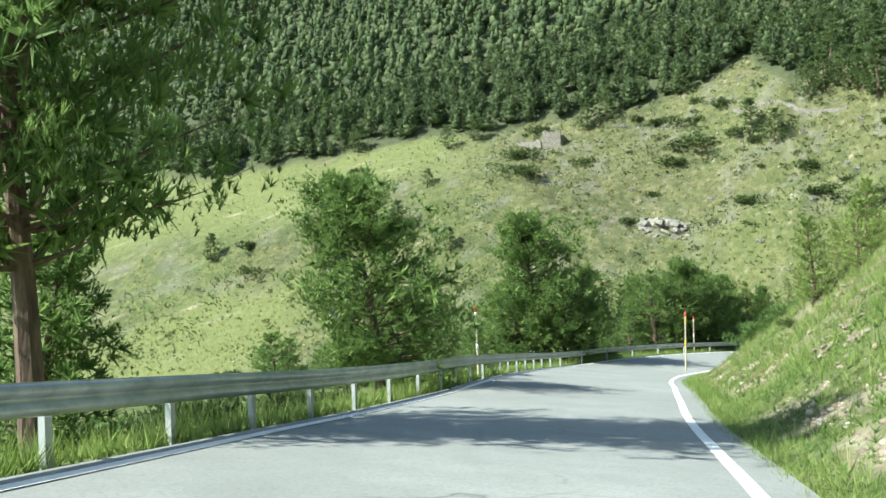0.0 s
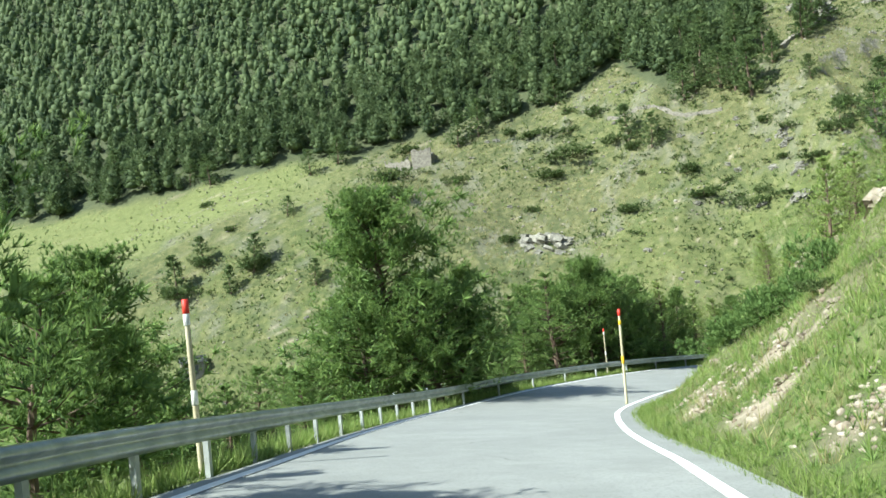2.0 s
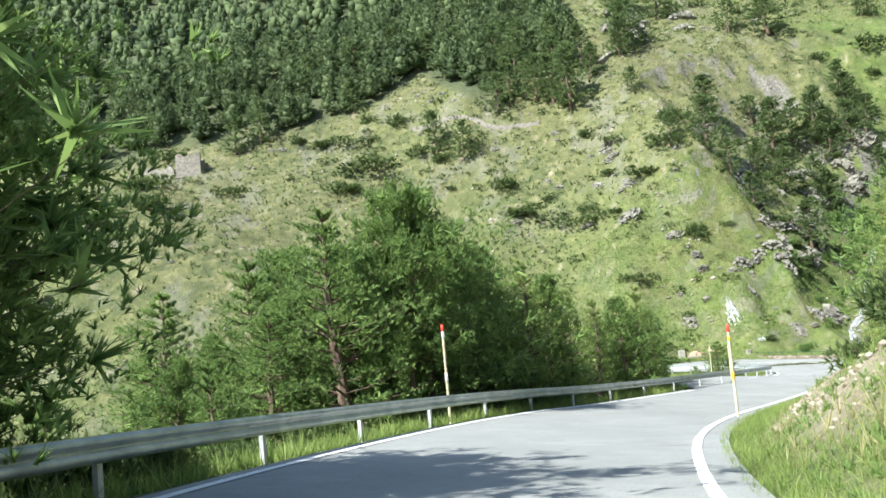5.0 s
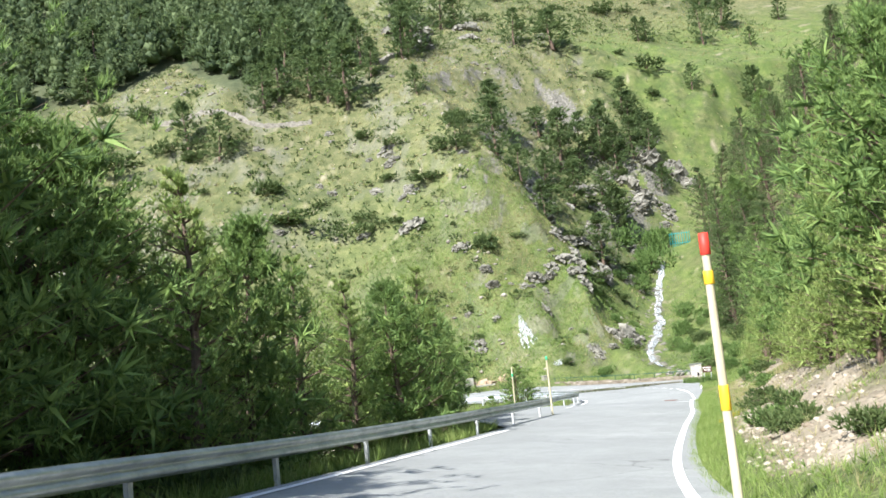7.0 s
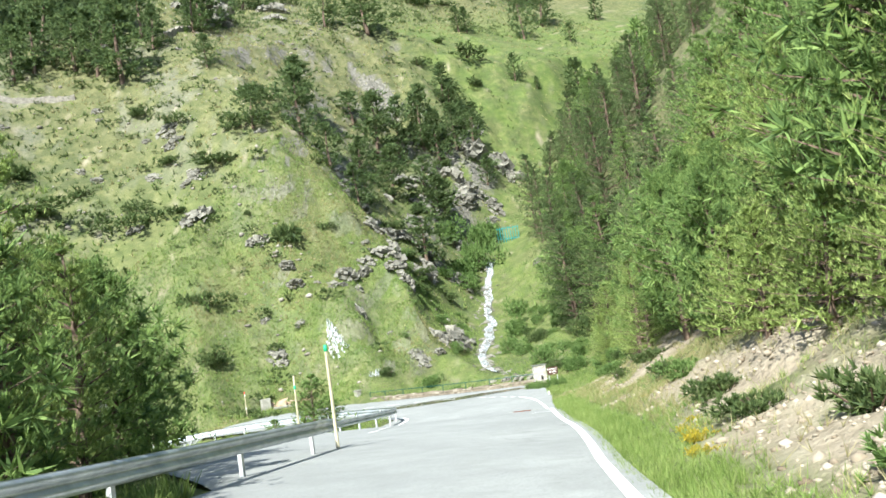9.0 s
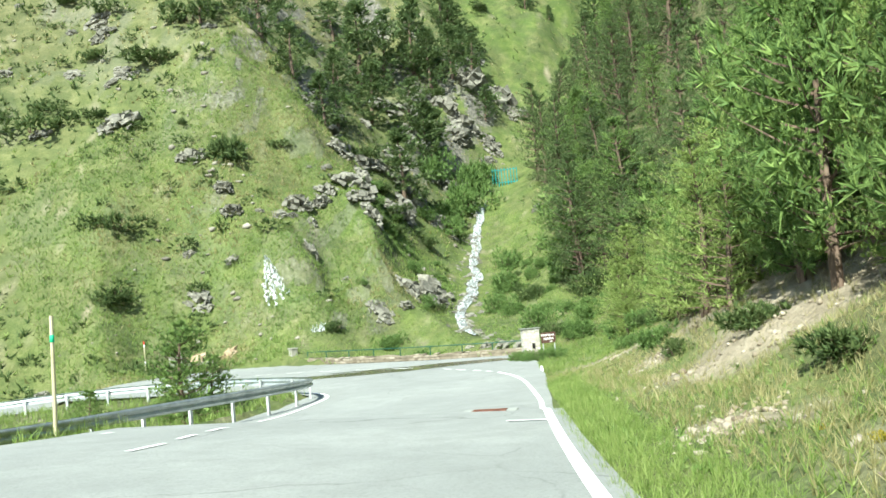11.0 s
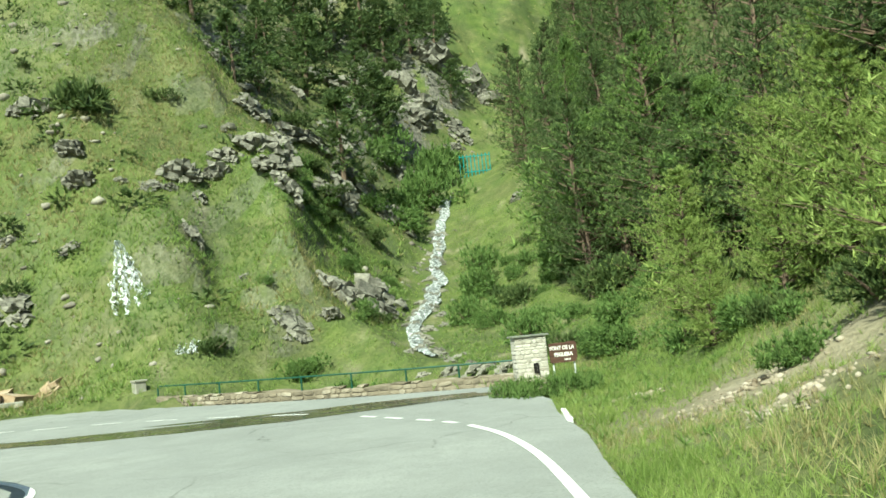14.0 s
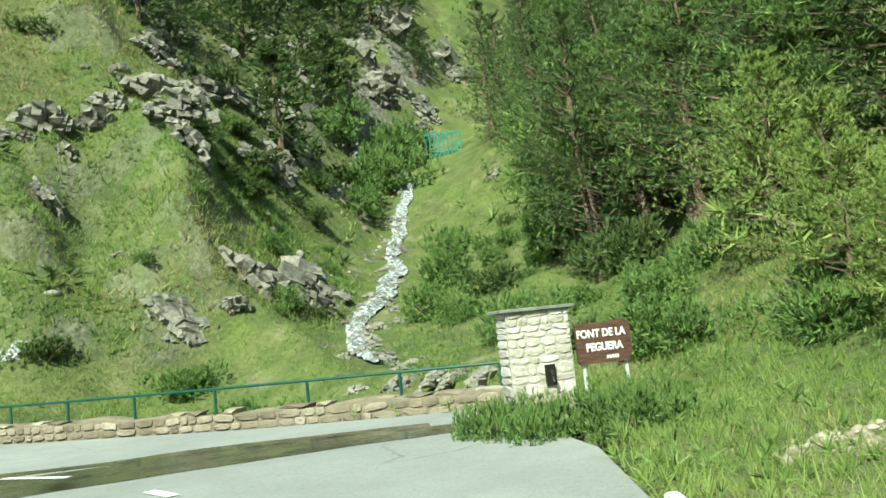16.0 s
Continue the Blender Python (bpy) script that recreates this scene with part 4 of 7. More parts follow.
HILL_BUSHES = [(71.8, 142.9, 1.3, 0.8), (70.7, 140.9, 1.3, 0.9), (66.4, 138.4, 0.9, 0.8), (68.4, 139.6, 1.0, 0.9), (54.2, 160.4, 1.55, 0.8), (51.9, 158.0, 1.35, 0.78), (55.7, 153.5, 2.3, 0.62), (57.2, 143.6, 2.2, 1.24), (59.2, 154.1, 2.35, 1.06), (74.5, 161.7, 2.3, 0.62), (79.5, 163.3, 1.6, 0.66), (68.4, 155.7, 2.1, 0.62), (47.1, 156.2, 1.3, 0.72), (50.2, 153.0, 1.25, 0.74), (43.3, 160.7, 1.35, 0.73), (55.4, 147.8, 0.65, 0.95), (114.1, 176.7, 3.65, 0.53), (128.5, 206.3, 3.9, 0.62), (135.7, 205.1, 3.3, 0.51), (-18.4, 187.1, 3.9, 0.89), (-4.5, 182.8, 2.15, 0.92), (20.3, 190.6, 1.45, 1.6), (25.8, 186.4, 2.55, 0.97), (12.4, 189.2, 3.4, 0.62), (19.4, 181.4, 4.85, 0.5), (37.7, 165.3, 2.25, 1.1), (26.7, 163.8, 3.35, 0.63), (38.6, 160.2, 3.85, 0.5), (45.7, 154.8, 2.55, 0.8), (14.6, 179.2, 3.2, 0.62), (9.8, 173.1, 1.5, 1.24), (4.6, 165.2, 2.15, 0.95), (27.1, 178.1, 1.85, 1.24), (30.3, 173.6, 2.1, 0.92), (52.1, 165.7, 1.8, 0.9), (62.1, 156.8, 2.75, 1.01), (48.5, 143.7, 1.75, 0.92), (-14.3, 197.1, 3.0, 0.74), (37.5, 146.7, 0.85, 0.73), (-59.3, 193.8, 1.85, 0.84), (-57.7, 169.2, 3.15, 1.04), (-54.7, 174.1, 2.15, 1.1), (-42.5, 170.6, 2.85, 1.13), (-78.8, 175.2, 2.3, 1.24), (-75.9, 169.6, 2.8, 0.97), (-49.6, 178.8, 1.65, 0.83), (-17.6, 177.7, 3.71, 0.85), (8.1, 191.9, 2.24, 0.85), (18.8, 186.4, 2.17, 0.85), (46.7, 139.4, 1.75, 0.85), (29.9, 169.5, 1.12, 0.85), (6.0, 183.7, 1.12, 0.85), (145.5, 207.7, 1.82, 0.85), (104.1, 178.0, 1.82, 0.85), (112.8, 182.4, 1.4, 0.85), (117.4, 208.2, 1.96, 0.85), (97.8, 206.7, 2.1, 0.85), (101.7, 198.0, 1.82, 0.85), (105.8, 192.5, 1.4, 0.85), (111.2, 172.1, 1.82, 0.85), (137.6, 171.5, 1.26, 0.85)]
for i, (x, y, h) in enumerate(HILL_PINES):
    tree_of("pine_tree", FAR[i % 3], stand(x, y, h, 6.0, rng.uniform(0, 6.28), squash=1.35), "dark pine standing alone on the open hillside", "tree", "pines on the hillside")


def bush_mesh(seed, material, leaf=0.22, count=420, flat=0.65, lobes=6):
    """A shrub of leaf bunches gathered in uneven lobes, one metre across its radius."""
    g = np.random.default_rng(seed)
    c = g.normal(0, 0.42, (lobes, 3)) * (1, 1, 0.3)
    c[:, 2] = np.abs(c[:, 2]) + 0.25 * flat
    k = g.integers(0, lobes, count)
    d = g.normal(0, 1, (count, 3))
    d /= np.linalg.norm(d, axis=1, keepdims=True)
    r = 0.52 * g.uniform(0.45, 1.1, count)[:, None] * g.uniform(0.75, 1.2, lobes)[k][:, None]
    at = c[k] + d * r * (1, 1, flat)
    at[:, 2] = np.maximum(at[:, 2], 0.02)
    way = d * 0.7 + np.array([0, 0, 0.7])
    return mesh_data("shrub", tufts(g, at, way, np.full(count, leaf), 8, 0.55, 0.16), M[material])


BUSHES = [bush_mesh(90 + i, "bush", 0.2, 330) for i in range(4)]
PLAIN_BUSHES = [bush_mesh(190 + i, "bush", 0.24, 200) for i in range(4)]
LEAFY = [bush_mesh(95 + i, "broadleaf", 0.17, 460, 0.9) for i in range(2)]


def stems_mesh(seed):
    g = np.random.default_rng(seed)
    v, f = [], []
    for _ in range(7):
        w, r = g.uniform(0, 6.28), g.uniform(0.25, 0.7)
        tv, tf = tube([(0.04 * math.cos(w), 0.04 * math.sin(w), -0.12), (r * 0.5 * math.cos(w), r * 0.5 * math.sin(w), 0.22), (r * math.cos(w), r * math.sin(w), 0.5)], [0.03, 0.02, 0.008], 4)
        f += [tuple(len(v) + c for c in q) for q in tf]
        v += tv
    return mesh_data("stem", (v, f), M["bark"])


STEMS = [stems_mesh(97 + i) for i in range(2)]


def bush(x, y, r, k, label, high=1.0, leafy=False, turn=None, group="bushes on the hillside", name="bush"):
    z = float(terrain(x, y)[0])
    m = Matrix.Translation((x, y, z - 0.08 * r)) @ Matrix.Rotation(rng.uniform(0, 6.28) if turn is None else turn, 4, "Z") @ Matrix.Diagonal((r, r, r * high, 1))
    return tree_of(name, (STEMS[k % 2], (LEAFY if leafy else PLAIN_BUSHES if y > 136 and x < 200 and group == "bushes on the hillside" else BUSHES)[k % (2 if leafy else 4)]), m, label, "bush", group, ("stem", "foliage"))


for i, (x, y, r, hi) in enumerate(HILL_BUSHES):
    bush(x, y, r, i, "low green shrub on the dry hillside", hi)
count = 0
while count < 10:
    x, y = rng.uniform(20, 92), rng.uniform(136, 175)
    open_hill = forest_mask(np.array([x]), np.array([y]))[0] < 0.2 and float(near(LOW, x, y)[0][0]) > 6 and float(near(LOW, x, y)[3][0]) > 0 and float(near(GUL, x, y)[0][0]) > 5
    if open_hill:
        bush(x, y, rng.uniform(0.4, 1.0), count, "low green shrub on the dry hillside", rng.uniform(0.6, 0.95), turn=rng.uniform(0, 6.28))
        count += 1


def low_clumps(n, seed):
    """Dwarf shrubs and heath of the open hill, in loose bands along the slope, joined into one mesh."""
    gg = np.random.default_rng(seed)
    x, y = gg.uniform(-105, 150, n), gg.uniform(132, 235, n)
    band = rough(x * 0.55, y, 9, 91, 3) + 0.45 * gg.normal(0, 1, n)
    dl, _, _, kl = near(LOW, x, y)
    dg, _, _, kg = near(GUL, x, y)
    keep = (band > 0.25) & (forest_mask(x, y) < 0.3) & (dl > 6) & (kl > 0) & (dg > 4) & (kg < 0) & ~((x < -25) & (y > 172)) & ~((x > 104) & (y < 190))
    x, y = x[keep], y[keep]
    r = 0.22 + 0.85 * gg.random(len(x)) ** 2.2
    z = terrain(x, y)
    models = []
    for k in range(6):
        d = gg.normal(0, 1, (34, 3))
        d /= np.linalg.norm(d, axis=1, keepdims=True)
        at = d * gg.uniform(0.45, 0.95, (34, 1)) * (1, 1, 0.55) + np.array([0, 0, 0.2])
        models.append(tufts(gg, at, d + np.array([0, 0, 0.5]), np.full(34, 0.4), 4, 0.6, 0.2))
    v, f, o = [], [], 0
    for i in range(len(x)):
        p, t = models[i % 6]
        w = gg.uniform(0, 6.28)
        sx, sy = r[i] * gg.uniform(0.9, 1.7), r[i]
        px, py = p[:, 0] * sx, p[:, 1] * sy
        v.append(np.stack([px * math.cos(w) - py * math.sin(w) + x[i], px * math.sin(w) + py * math.cos(w) + y[i], p[:, 2] * r[i] * 0.9 + z[i]], 1))
        f.append(t + o)
        o += len(p)
    tagged(new("hill_shrubs", triangle_mesh("hill_shrubs", np.vstack(v), np.vstack(f), M["bush"])), "low green dwarf shrubs scattered over the dry hillside", "bush", kind="stuff")


low_clumps(9000, 93)


# the far pine wood on the hill and the far mountain
def far_wood():
    g = np.random.default_rng(5)
    sv, sf, models = [], [], []
    bm = bmesh.new()
    bmesh.ops.create_icosphere(bm, subdivisions=1, radius=1.0)
    ball = np.array([v.co for v in bm.verts])
    tri = np.array([[v.index for v in q.verts] for q in bm.faces])
    bm.free()
    for k in range(9):
        fine = k >= 6
        v, f, o = [], [], 0
        # lumpy crown: lobes that narrow towards the top
        lobes = ((0.30, 0.20, 0.15), (0.46, 0.19, 0.17), (0.62, 0.15, 0.17), (0.77, 0.10, 0.15), (0.9, 0.05, 0.1)) if fine else ((0.34, 0.17, 0.2), (0.55, 0.14, 0.2), (0.77, 0.085, 0.2))
        for u, r, hh in lobes:
            base, t = ball, tri
            p = base * (1 + g.normal(0, 0.24, (len(base), 1)))
            p = p * np.array([r * g.uniform(0.85, 1.2), r * g.uniform(0.85, 1.2), hh]) * ((0.75, 0.75, 0.9) if fine else (1, 1, 1)) * (1.0, 1.0, 1.0) + np.array([g.normal(0, 0.035), g.normal(0, 0.035), u])
            v.append(p)
            f.append(t + o)
            o += len(p)
        n = 210 if fine else 38
        u, w = g.uniform(0.2, 0.98, n), g.uniform(0, 6.28, n)
        r = np.interp(u, [0.2, 0.4, 0.65, 0.85, 1.0], [0.16, 0.23, 0.19, 0.11, 0.02]) * g.uniform(0.85, 1.15, n)
        at = np.stack([r * np.cos(w), r * np.sin(w), u], 1)
        tv, tf = tufts(g, at, np.stack([np.cos(w), np.sin(w), 0.9 + 0 * w], 1), g.uniform(0.06, 0.11, n), 2, 0.6, 0.26)
        v.append(tv)
        f.append(tf + o)
        models.append((np.vstack(v), np.vstack(f)))
    pts = []
    y = 176.0
    while y < 560:
        step = 2.9 + 0.013 * (y - 176)
        xs = np.arange(-420, 330, step)
        pts.append(np.stack([xs + g.uniform(-0.9, 0.9, len(xs)) * step, y + g.uniform(-0.9, 0.9, len(xs)) * step], 1))
        y += step * 0.95
    pts = np.vstack(pts)
    dg, zg, sg, kg = near(GUL, pts[:, 0], pts[:, 1])
    view = (pts[:, 0] > -60 - 0.9 * (pts[:, 1] - 100)) & (pts[:, 0] < 60 + 0.9 * (pts[:, 1] - 100))
    pts = pts[(forest_mask(pts[:, 0], pts[:, 1]) > 0.5) & ~((dg < 6) & (kg < 0)) & view]
    z = terrain(pts[:, 0], pts[:, 1])
    o = 0
    for (x, y), zz in zip(pts, z):
        v, f = models[int(g.integers(6, 9)) if y < 228 else int(g.integers(6))]
        h = g.triangular(3.2, 5.6, 10.0) * (1.0 + 0.0022 * (y - 176))
        a = g.uniform(0, 6.28)
        c, s = math.cos(a), math.sin(a)
        w = v * h * np.array([g.uniform(0.9, 1.3), 1, 1])
        sv.append(np.stack([w[:, 0] * c - w[:, 1] * s + x, w[:, 0] * s + w[:, 1] * c + y, w[:, 2] + zz - 0.3], 1))
        sf.append(f + o)
        o += len(v)
    v, f = np.vstack(sv), np.vstack(sf)
    ob = new("pine_wood", triangle_mesh("pine_wood", v, f, M["wood_far"]))
    return tagged(ob, "dense dark green pine wood covering the upper mountainside", "forest", kind="stuff")


far_wood()

for k in range(58):
    sx, o = rng.uniform(-4, 62), rng.uniform(2.6, 22)
    q = road_point(S0 + sx, -np.interp(S0 + sx, LEFT_S, LEFT_W) - o)
    bush(q[0], q[1], rng.uniform(0.5, 1.2) if o < 8 else rng.uniform(0.9, 1.7), k, "dark green shrub on the slope below the guard rail", rng.uniform(0.8, 1.2), k % 5 == 0, group="bushes below the road")
for k in range(42):
    sx, o = rng.uniform(48, 86), rng.uniform(1.6, 9)
    q = road_point(S0 + sx, -np.interp(S0 + sx, LEFT_S, RAIL_W) - o)
    bush(q[0], q[1], rng.uniform(0.7, 1.5), k, "dark green undergrowth beneath the pines below the road", rng.uniform(0.9, 1.4), False, group="bushes below the road")
for k in range(26):
    p, q, r = frame_at(LOW, LOW_S, 22 + k * 4.4 + rng.uniform(-1.2, 1.2))
    o = -rng.uniform(5.5, 10)
    bush(p[0] + r[0] * o, p[1] + r[1] * o, rng.uniform(1.0, 1.9), k, "dark green shrub beside the lower road", rng.uniform(0.9, 1.3), False, group="bushes below the road")
for k, (x, y, h) in enumerate(((-9.0, 44.0, 2.6), (-12.5, 49.0, 3.0), (-16.0, 56.0, 3.2), (-14.0, 46.0, 2.6), (-20.0, 62.0, 3.4), (-24.0, 70.0, 3.6), (-18.5, 52.0, 3.0), (-27.0, 63.0, 3.6), (-22.0, 55.0, 3.0), (-30.0, 75.0, 4.0), (-6.8, 45.5, 2.2), (-8.2, 51.5, 2.8), (-9.6, 58.0, 3.4), (-12.0, 63.0, 3.8), (-6.0, 57.5, 3.0), (-15.0, 68.0, 4.2), (-9.5, 66.0, 4.2))):
    tree_of("pine_tree", LOW_PINE[k % 2], stand(x, y, h, 3.0, k * 1.9, squash=1.3), "low bushy pine on the slope below the road", "tree", "pines below the road")
# more pines along the rocky rib beside the gully
for k, (x, y, h, wd) in enumerate(((73.3, 165.6, 7.1, 1.11), (84.0, 164.5, 9.8, 0.94), (88.2, 165.2, 8.4, 0.74), (92.5, 164.9, 9.4, 0.8), (94.1, 163.6, 7.7, 0.83), (84.4, 170.3, 4.8, 1.35), (104.0, 170.2, 5.7, 1.25), (79.4, 155.8, 6.6, 0.98), (84.6, 156.3, 6.1, 0.94), (105.5, 168.2, 4.7, 1.25), (98.8, 183.8, 7.7, 1.33), (138.1, 185.0, 9.7, 0.62))):
    tree_of("pine_tree", FAR[k % 3], stand(x, y, h, 6.0, k * 1.1, squash=1.5 * wd), "dark pine rooted among the rocks of the rib", "tree", "pines on the hillside")


# ---- guard rails ----
PROFILE = [(0.0, 0.155), (0.035, 0.14), (0.075, 0.10), (0.075, 0.06), (0.02, 0.02), (0.005, 0.0), (0.02, -0.02), (0.075, -0.06), (0.075, -0.10), (0.035, -0.14), (0.0, -0.155)]


def beam(chain, run, s0, s1, height, side, material, parent, n=5):
    """One length of corrugated steel beam along a chain; side: +1 bulges to the right of the way."""
    verts, faces = [], []
    m = len(PROFILE)
    for s in np.linspace(s0, s1, n):
        p, q, r = frame_at(chain, run, s)
        for back in (0.0, 0.006):
            for a, b in PROFILE:
                verts.append(p + r * side * (a - back) + np.array([0, 0, height + b]))
    for i in range(n - 1):
        for k in range(2):
            for j in range(m - 1):
                a = (i * 2 + k) * m + j
                b = a + 2 * m
                faces.append((a, a + 1, b + 1, b))
        for j in (0, m - 1):
            a, b = i * 2 * m + j, i * 2 * m + m + j
            faces.append((a, b, b + 2 * m, a + 2 * m))
    return link_mesh("beam", verts, faces, material, parent, smooth=True)


def post_mesh(high):
    bm = bmesh.new()
    out = [(-0.05, -0.035), (0.05, -0.035), (0.05, -0.02), (-0.035, -0.02), (-0.035, 0.02), (0.05, 0.02), (0.05, 0.035), (-0.05, 0.035)]
    lo = [bm.verts.new((x, y, -0.25)) for x, y in out]
    hi = [bm.verts.new((x, y, high)) for x, y in out]
    for i in range(8):
        bm.faces.new((lo[i], lo[(i + 1) % 8], hi[(i + 1) % 8], hi[i]))
    bm.faces.new(hi)
    me = bpy.data.meshes.new("post")
    bm.to_mesh(me)
    bm.free()
    me.materials.append(M["post_steel"])
    return me


s = Shader("post_steel", 0.55, 0.25)
s.colour(s.ramp(s.noise(4, 5), (0.3, (0.38, 0.4, 0.4)), (0.7, (0.58, 0.6, 0.59))))
M["post_steel"] = s.mat
POST = post_mesh(0.62)


def guard_rail(chain, run, s0, s1, side, label, gap=4.0, height=0.55, sparse=1e9):
    ob = empty("guard_rail", Matrix.Translation(Vector(frame_at(chain, run, s0)[0])), label, "guard rail", "guard rails")
    base = np.array(ob.location)
    local = chain - base
    n = max(1, round((s1 - s0) / gap))
    cuts = np.linspace(s0, s1, n + 1)
    for a, b in zip(cuts[:-1], cuts[1:]):
        beam(local, run, a, b + 0.02, height, side, M["steel"], ob)
    stops = np.arange(s0 + 0.3, s1 - 0.1, 2.05)
    for s in [v for i, v in enumerate(stops) if v < sparse or i % 2 == 0]:
        p, q, r = frame_at(local, run, s)
        c = new("post", POST)
        c.parent = ob
        c.matrix_basis = Matrix.Translation(Vector(p - r * side * 0.07)) @ Matrix.Rotation(math.atan2(q[1], q[0]), 4, "Z")
    return ob


left_rail = np.array([road_point(s, -np.interp(s, LEFT_S, RAIL_W) - 0.32) for s in np.arange(2, S0 + 97.4, 1.0)])
run = np.concatenate([[0], np.cumsum(np.linalg.norm(np.diff(left_rail[:, :2], axis=0), axis=1))])
guard_rail(left_rail, run, 0.5, run[-1], 1, "galvanised steel guard rail along the outer edge of the road", sparse=S0 + 43)
nose, nose_run = dense([(30.6, 98.9, -11.35), (34.0, 102.4, -11.75), (37.4, 105.2, -12.0), (40.6, 107.2, -12.2), (43.8, 109.4, -12.4), (45.1, 110.8, -12.5), (45.4, 112.4, -12.55), (44.8, 115.4, -12.6), (43.2, 118.8, -12.65),
                        (40.6, 122.4, -12.75), (37.4, 125.8, -13.0), (32, 130.2, -13.6), (24, 134.0, -14.4), (6, 137.0, -16.0), (-20, 139.0, -18.2), (-50, 141.6, -20.8)], 0.5)
guard_rail(nose, nose_run, 0.0, nose_run[-1], 1, "curved galvanised steel guard rail round the nose of the hairpin")


# ---- snow poles ----
def snow_pole(x, y, z, high, lean, bands, group="snow poles", body="pole", label="tall wooden snow pole with a red top beside the road"):
    ob = empty("snow_pole", Matrix.Translation((x, y, z)) @ Matrix.Rotation(radians(lean[0]), 4, "X") @ Matrix.Rotation(radians(lean[1]), 4, "Y"), label, "snow pole", group)
    v, f = tube([(0, 0, -0.3), (0, 0, high - 0.02)], [0.043, 0.036], 10)
    link_mesh("shaft", v, f, M[body], ob, smooth=True)
    for a, b, mat, nm in bands:
        r = 0.047
        v, f = tube([(0, 0, a), (0, 0, a + 0.004), (0, 0, b - 0.004), (0, 0, b)], [r - 0.004, r, r - 0.003, 0.02 if nm == "cap" else r - 0.006], 10)
        f.append(tuple(range(30, 40)))
        link_mesh(nm, v, f, M[mat], ob, smooth=True)
    return ob


s = Shader("white_band", 0.5)
s.colour(s.ramp(s.noise(6, 4), (0.3, (0.62, 0.62, 0.58)), (0.7, (0.8, 0.8, 0.77))))
M["white_band"] = s.mat
s = Shader("green_cap", 0.5)
s.colour(s.ramp(s.noise(6, 4), (0.3, (0.02, 0.3, 0.13)), (0.7, (0.04, 0.42, 0.2))))
M["green_cap"] = s.mat
left_bands = lambda h: [(h - 0.2, h, "red", "cap"), (h - 0.36, h - 0.2, "white_band", "reflector_band"), (h * 0.42, h * 0.5, "white_band", "reflector_band")]
right_bands = lambda h: [(h - 0.2, h, "red", "cap"), (h - 0.46, h - 0.34, "yellow", "reflector_band"), (h * 0.36, h * 0.45, "yellow", "reflector_band")]
snow_pole(-3.95, 27.3, -3.6, 2.5, (0, -1), left_bands(2.5))
snow_pole(3.95, 41.3, -5.1, 2.55, (0, 1), right_bands(2.55), label="tall wooden snow pole with red top and yellow bands")
snow_pole(6.82, 66.5, -7.75, 2.75, (0, 0), left_bands(2.75))
snow_pole(14.97, 65.3, -8.2, 2.45, (0, 0), right_bands(2.45), label="tall wooden snow pole with red top and yellow bands")
snow_pole(28.55, 89.1, -9.95, 2.05, (0, 0), [(1.95, 2.1, "green_cap", "cap")], label="pale yellow wooden pole with a green top")
snow_pole(33.9, 101.2, -11.3, 2.5, (0, 1), [(1.95, 2.1, "green_cap", "cap")], label="pale yellow wooden pole with a green top")
snow_pole(46.6, 134.0, -12.9, 2.4, (0, 0), left_bands(2.4))


# ---- painted markings of the hairpin ----
def stripe(points, width, name="road_edge_line", label="white painted line on the asphalt", up=0.014):
    c, r = dense([(x, y, 0) for x, y in points], 0.4)
    verts, faces = [], []
    for s in r:
        p, q, n = frame_at(c, r, s)
        for o in (-width / 2, width / 2):
            v = p + n * o
            verts.append((v[0], v[1], float(pad_height(v[0], v[1])[0]) + up))
    for i in range(len(r) - 1):
        faces.append((2 * i, 2 * i + 1, 2 * i + 3, 2 * i + 2))
    return tagged(link_mesh(name, verts, faces, M["paint"]), label, "road marking", kind="structure")


right_end = [tuple(road_point(s, np.interp(s, LEFT_S, RIGHT_W) - shoulder(s))[:2]) for s in np.arange(END_S - 1, END_S + 9, 1.5)]
stripe(right_end + [(49.6, 104.0), (51.0, 105.8), (52.2, 107.7), (52.8, 109.2)], 0.14)
stripe([(38.6, 104.9), (41.5, 106.9), (44.2, 109.2), (45.5, 110.4), (46.0, 112.2), (45.4, 115.2)], 0.14)
for a, b in (((33.6, 95.75), (34.35, 96.35)), ((34.75, 96.85), (35.2, 97.3)), ((35.6, 97.7), (36.3, 98.4)), ((36.7, 98.9), (37.5, 99.8)), ((34.3, 99.5), (35.3, 100.6)), ((35.7, 101.0), (36.5, 101.8)), ((36.9, 102.0), (37.7, 102.8)), ((38.1, 103.4), (38.7, 104.2)), ((52.98, 109.76), (53.05, 110.25)), ((53.14, 110.7), (53.18, 111.26)), ((53.24, 111.85), (53.28, 112.5)), ((53.34, 112.95), (53.36, 113.55)), ((53.4, 116.0), (53.0, 117.2)), ((52.7, 118.4), (52.3, 119.4)), ((51.9, 120.6), (51.4, 121.6)),
             ((51.0, 122.5), (50.4, 123.3)), ((49.9, 124.0), (49.2, 124.8)), ((48.8, 125.5), (48.1, 126.4)), ((47.7, 127.0), (46.9, 127.8)), ((39.3, 93.9), (39.9, 93.4))):
    stripe([a, b], 0.13, "road_dash", "short white painted dash on the asphalt")

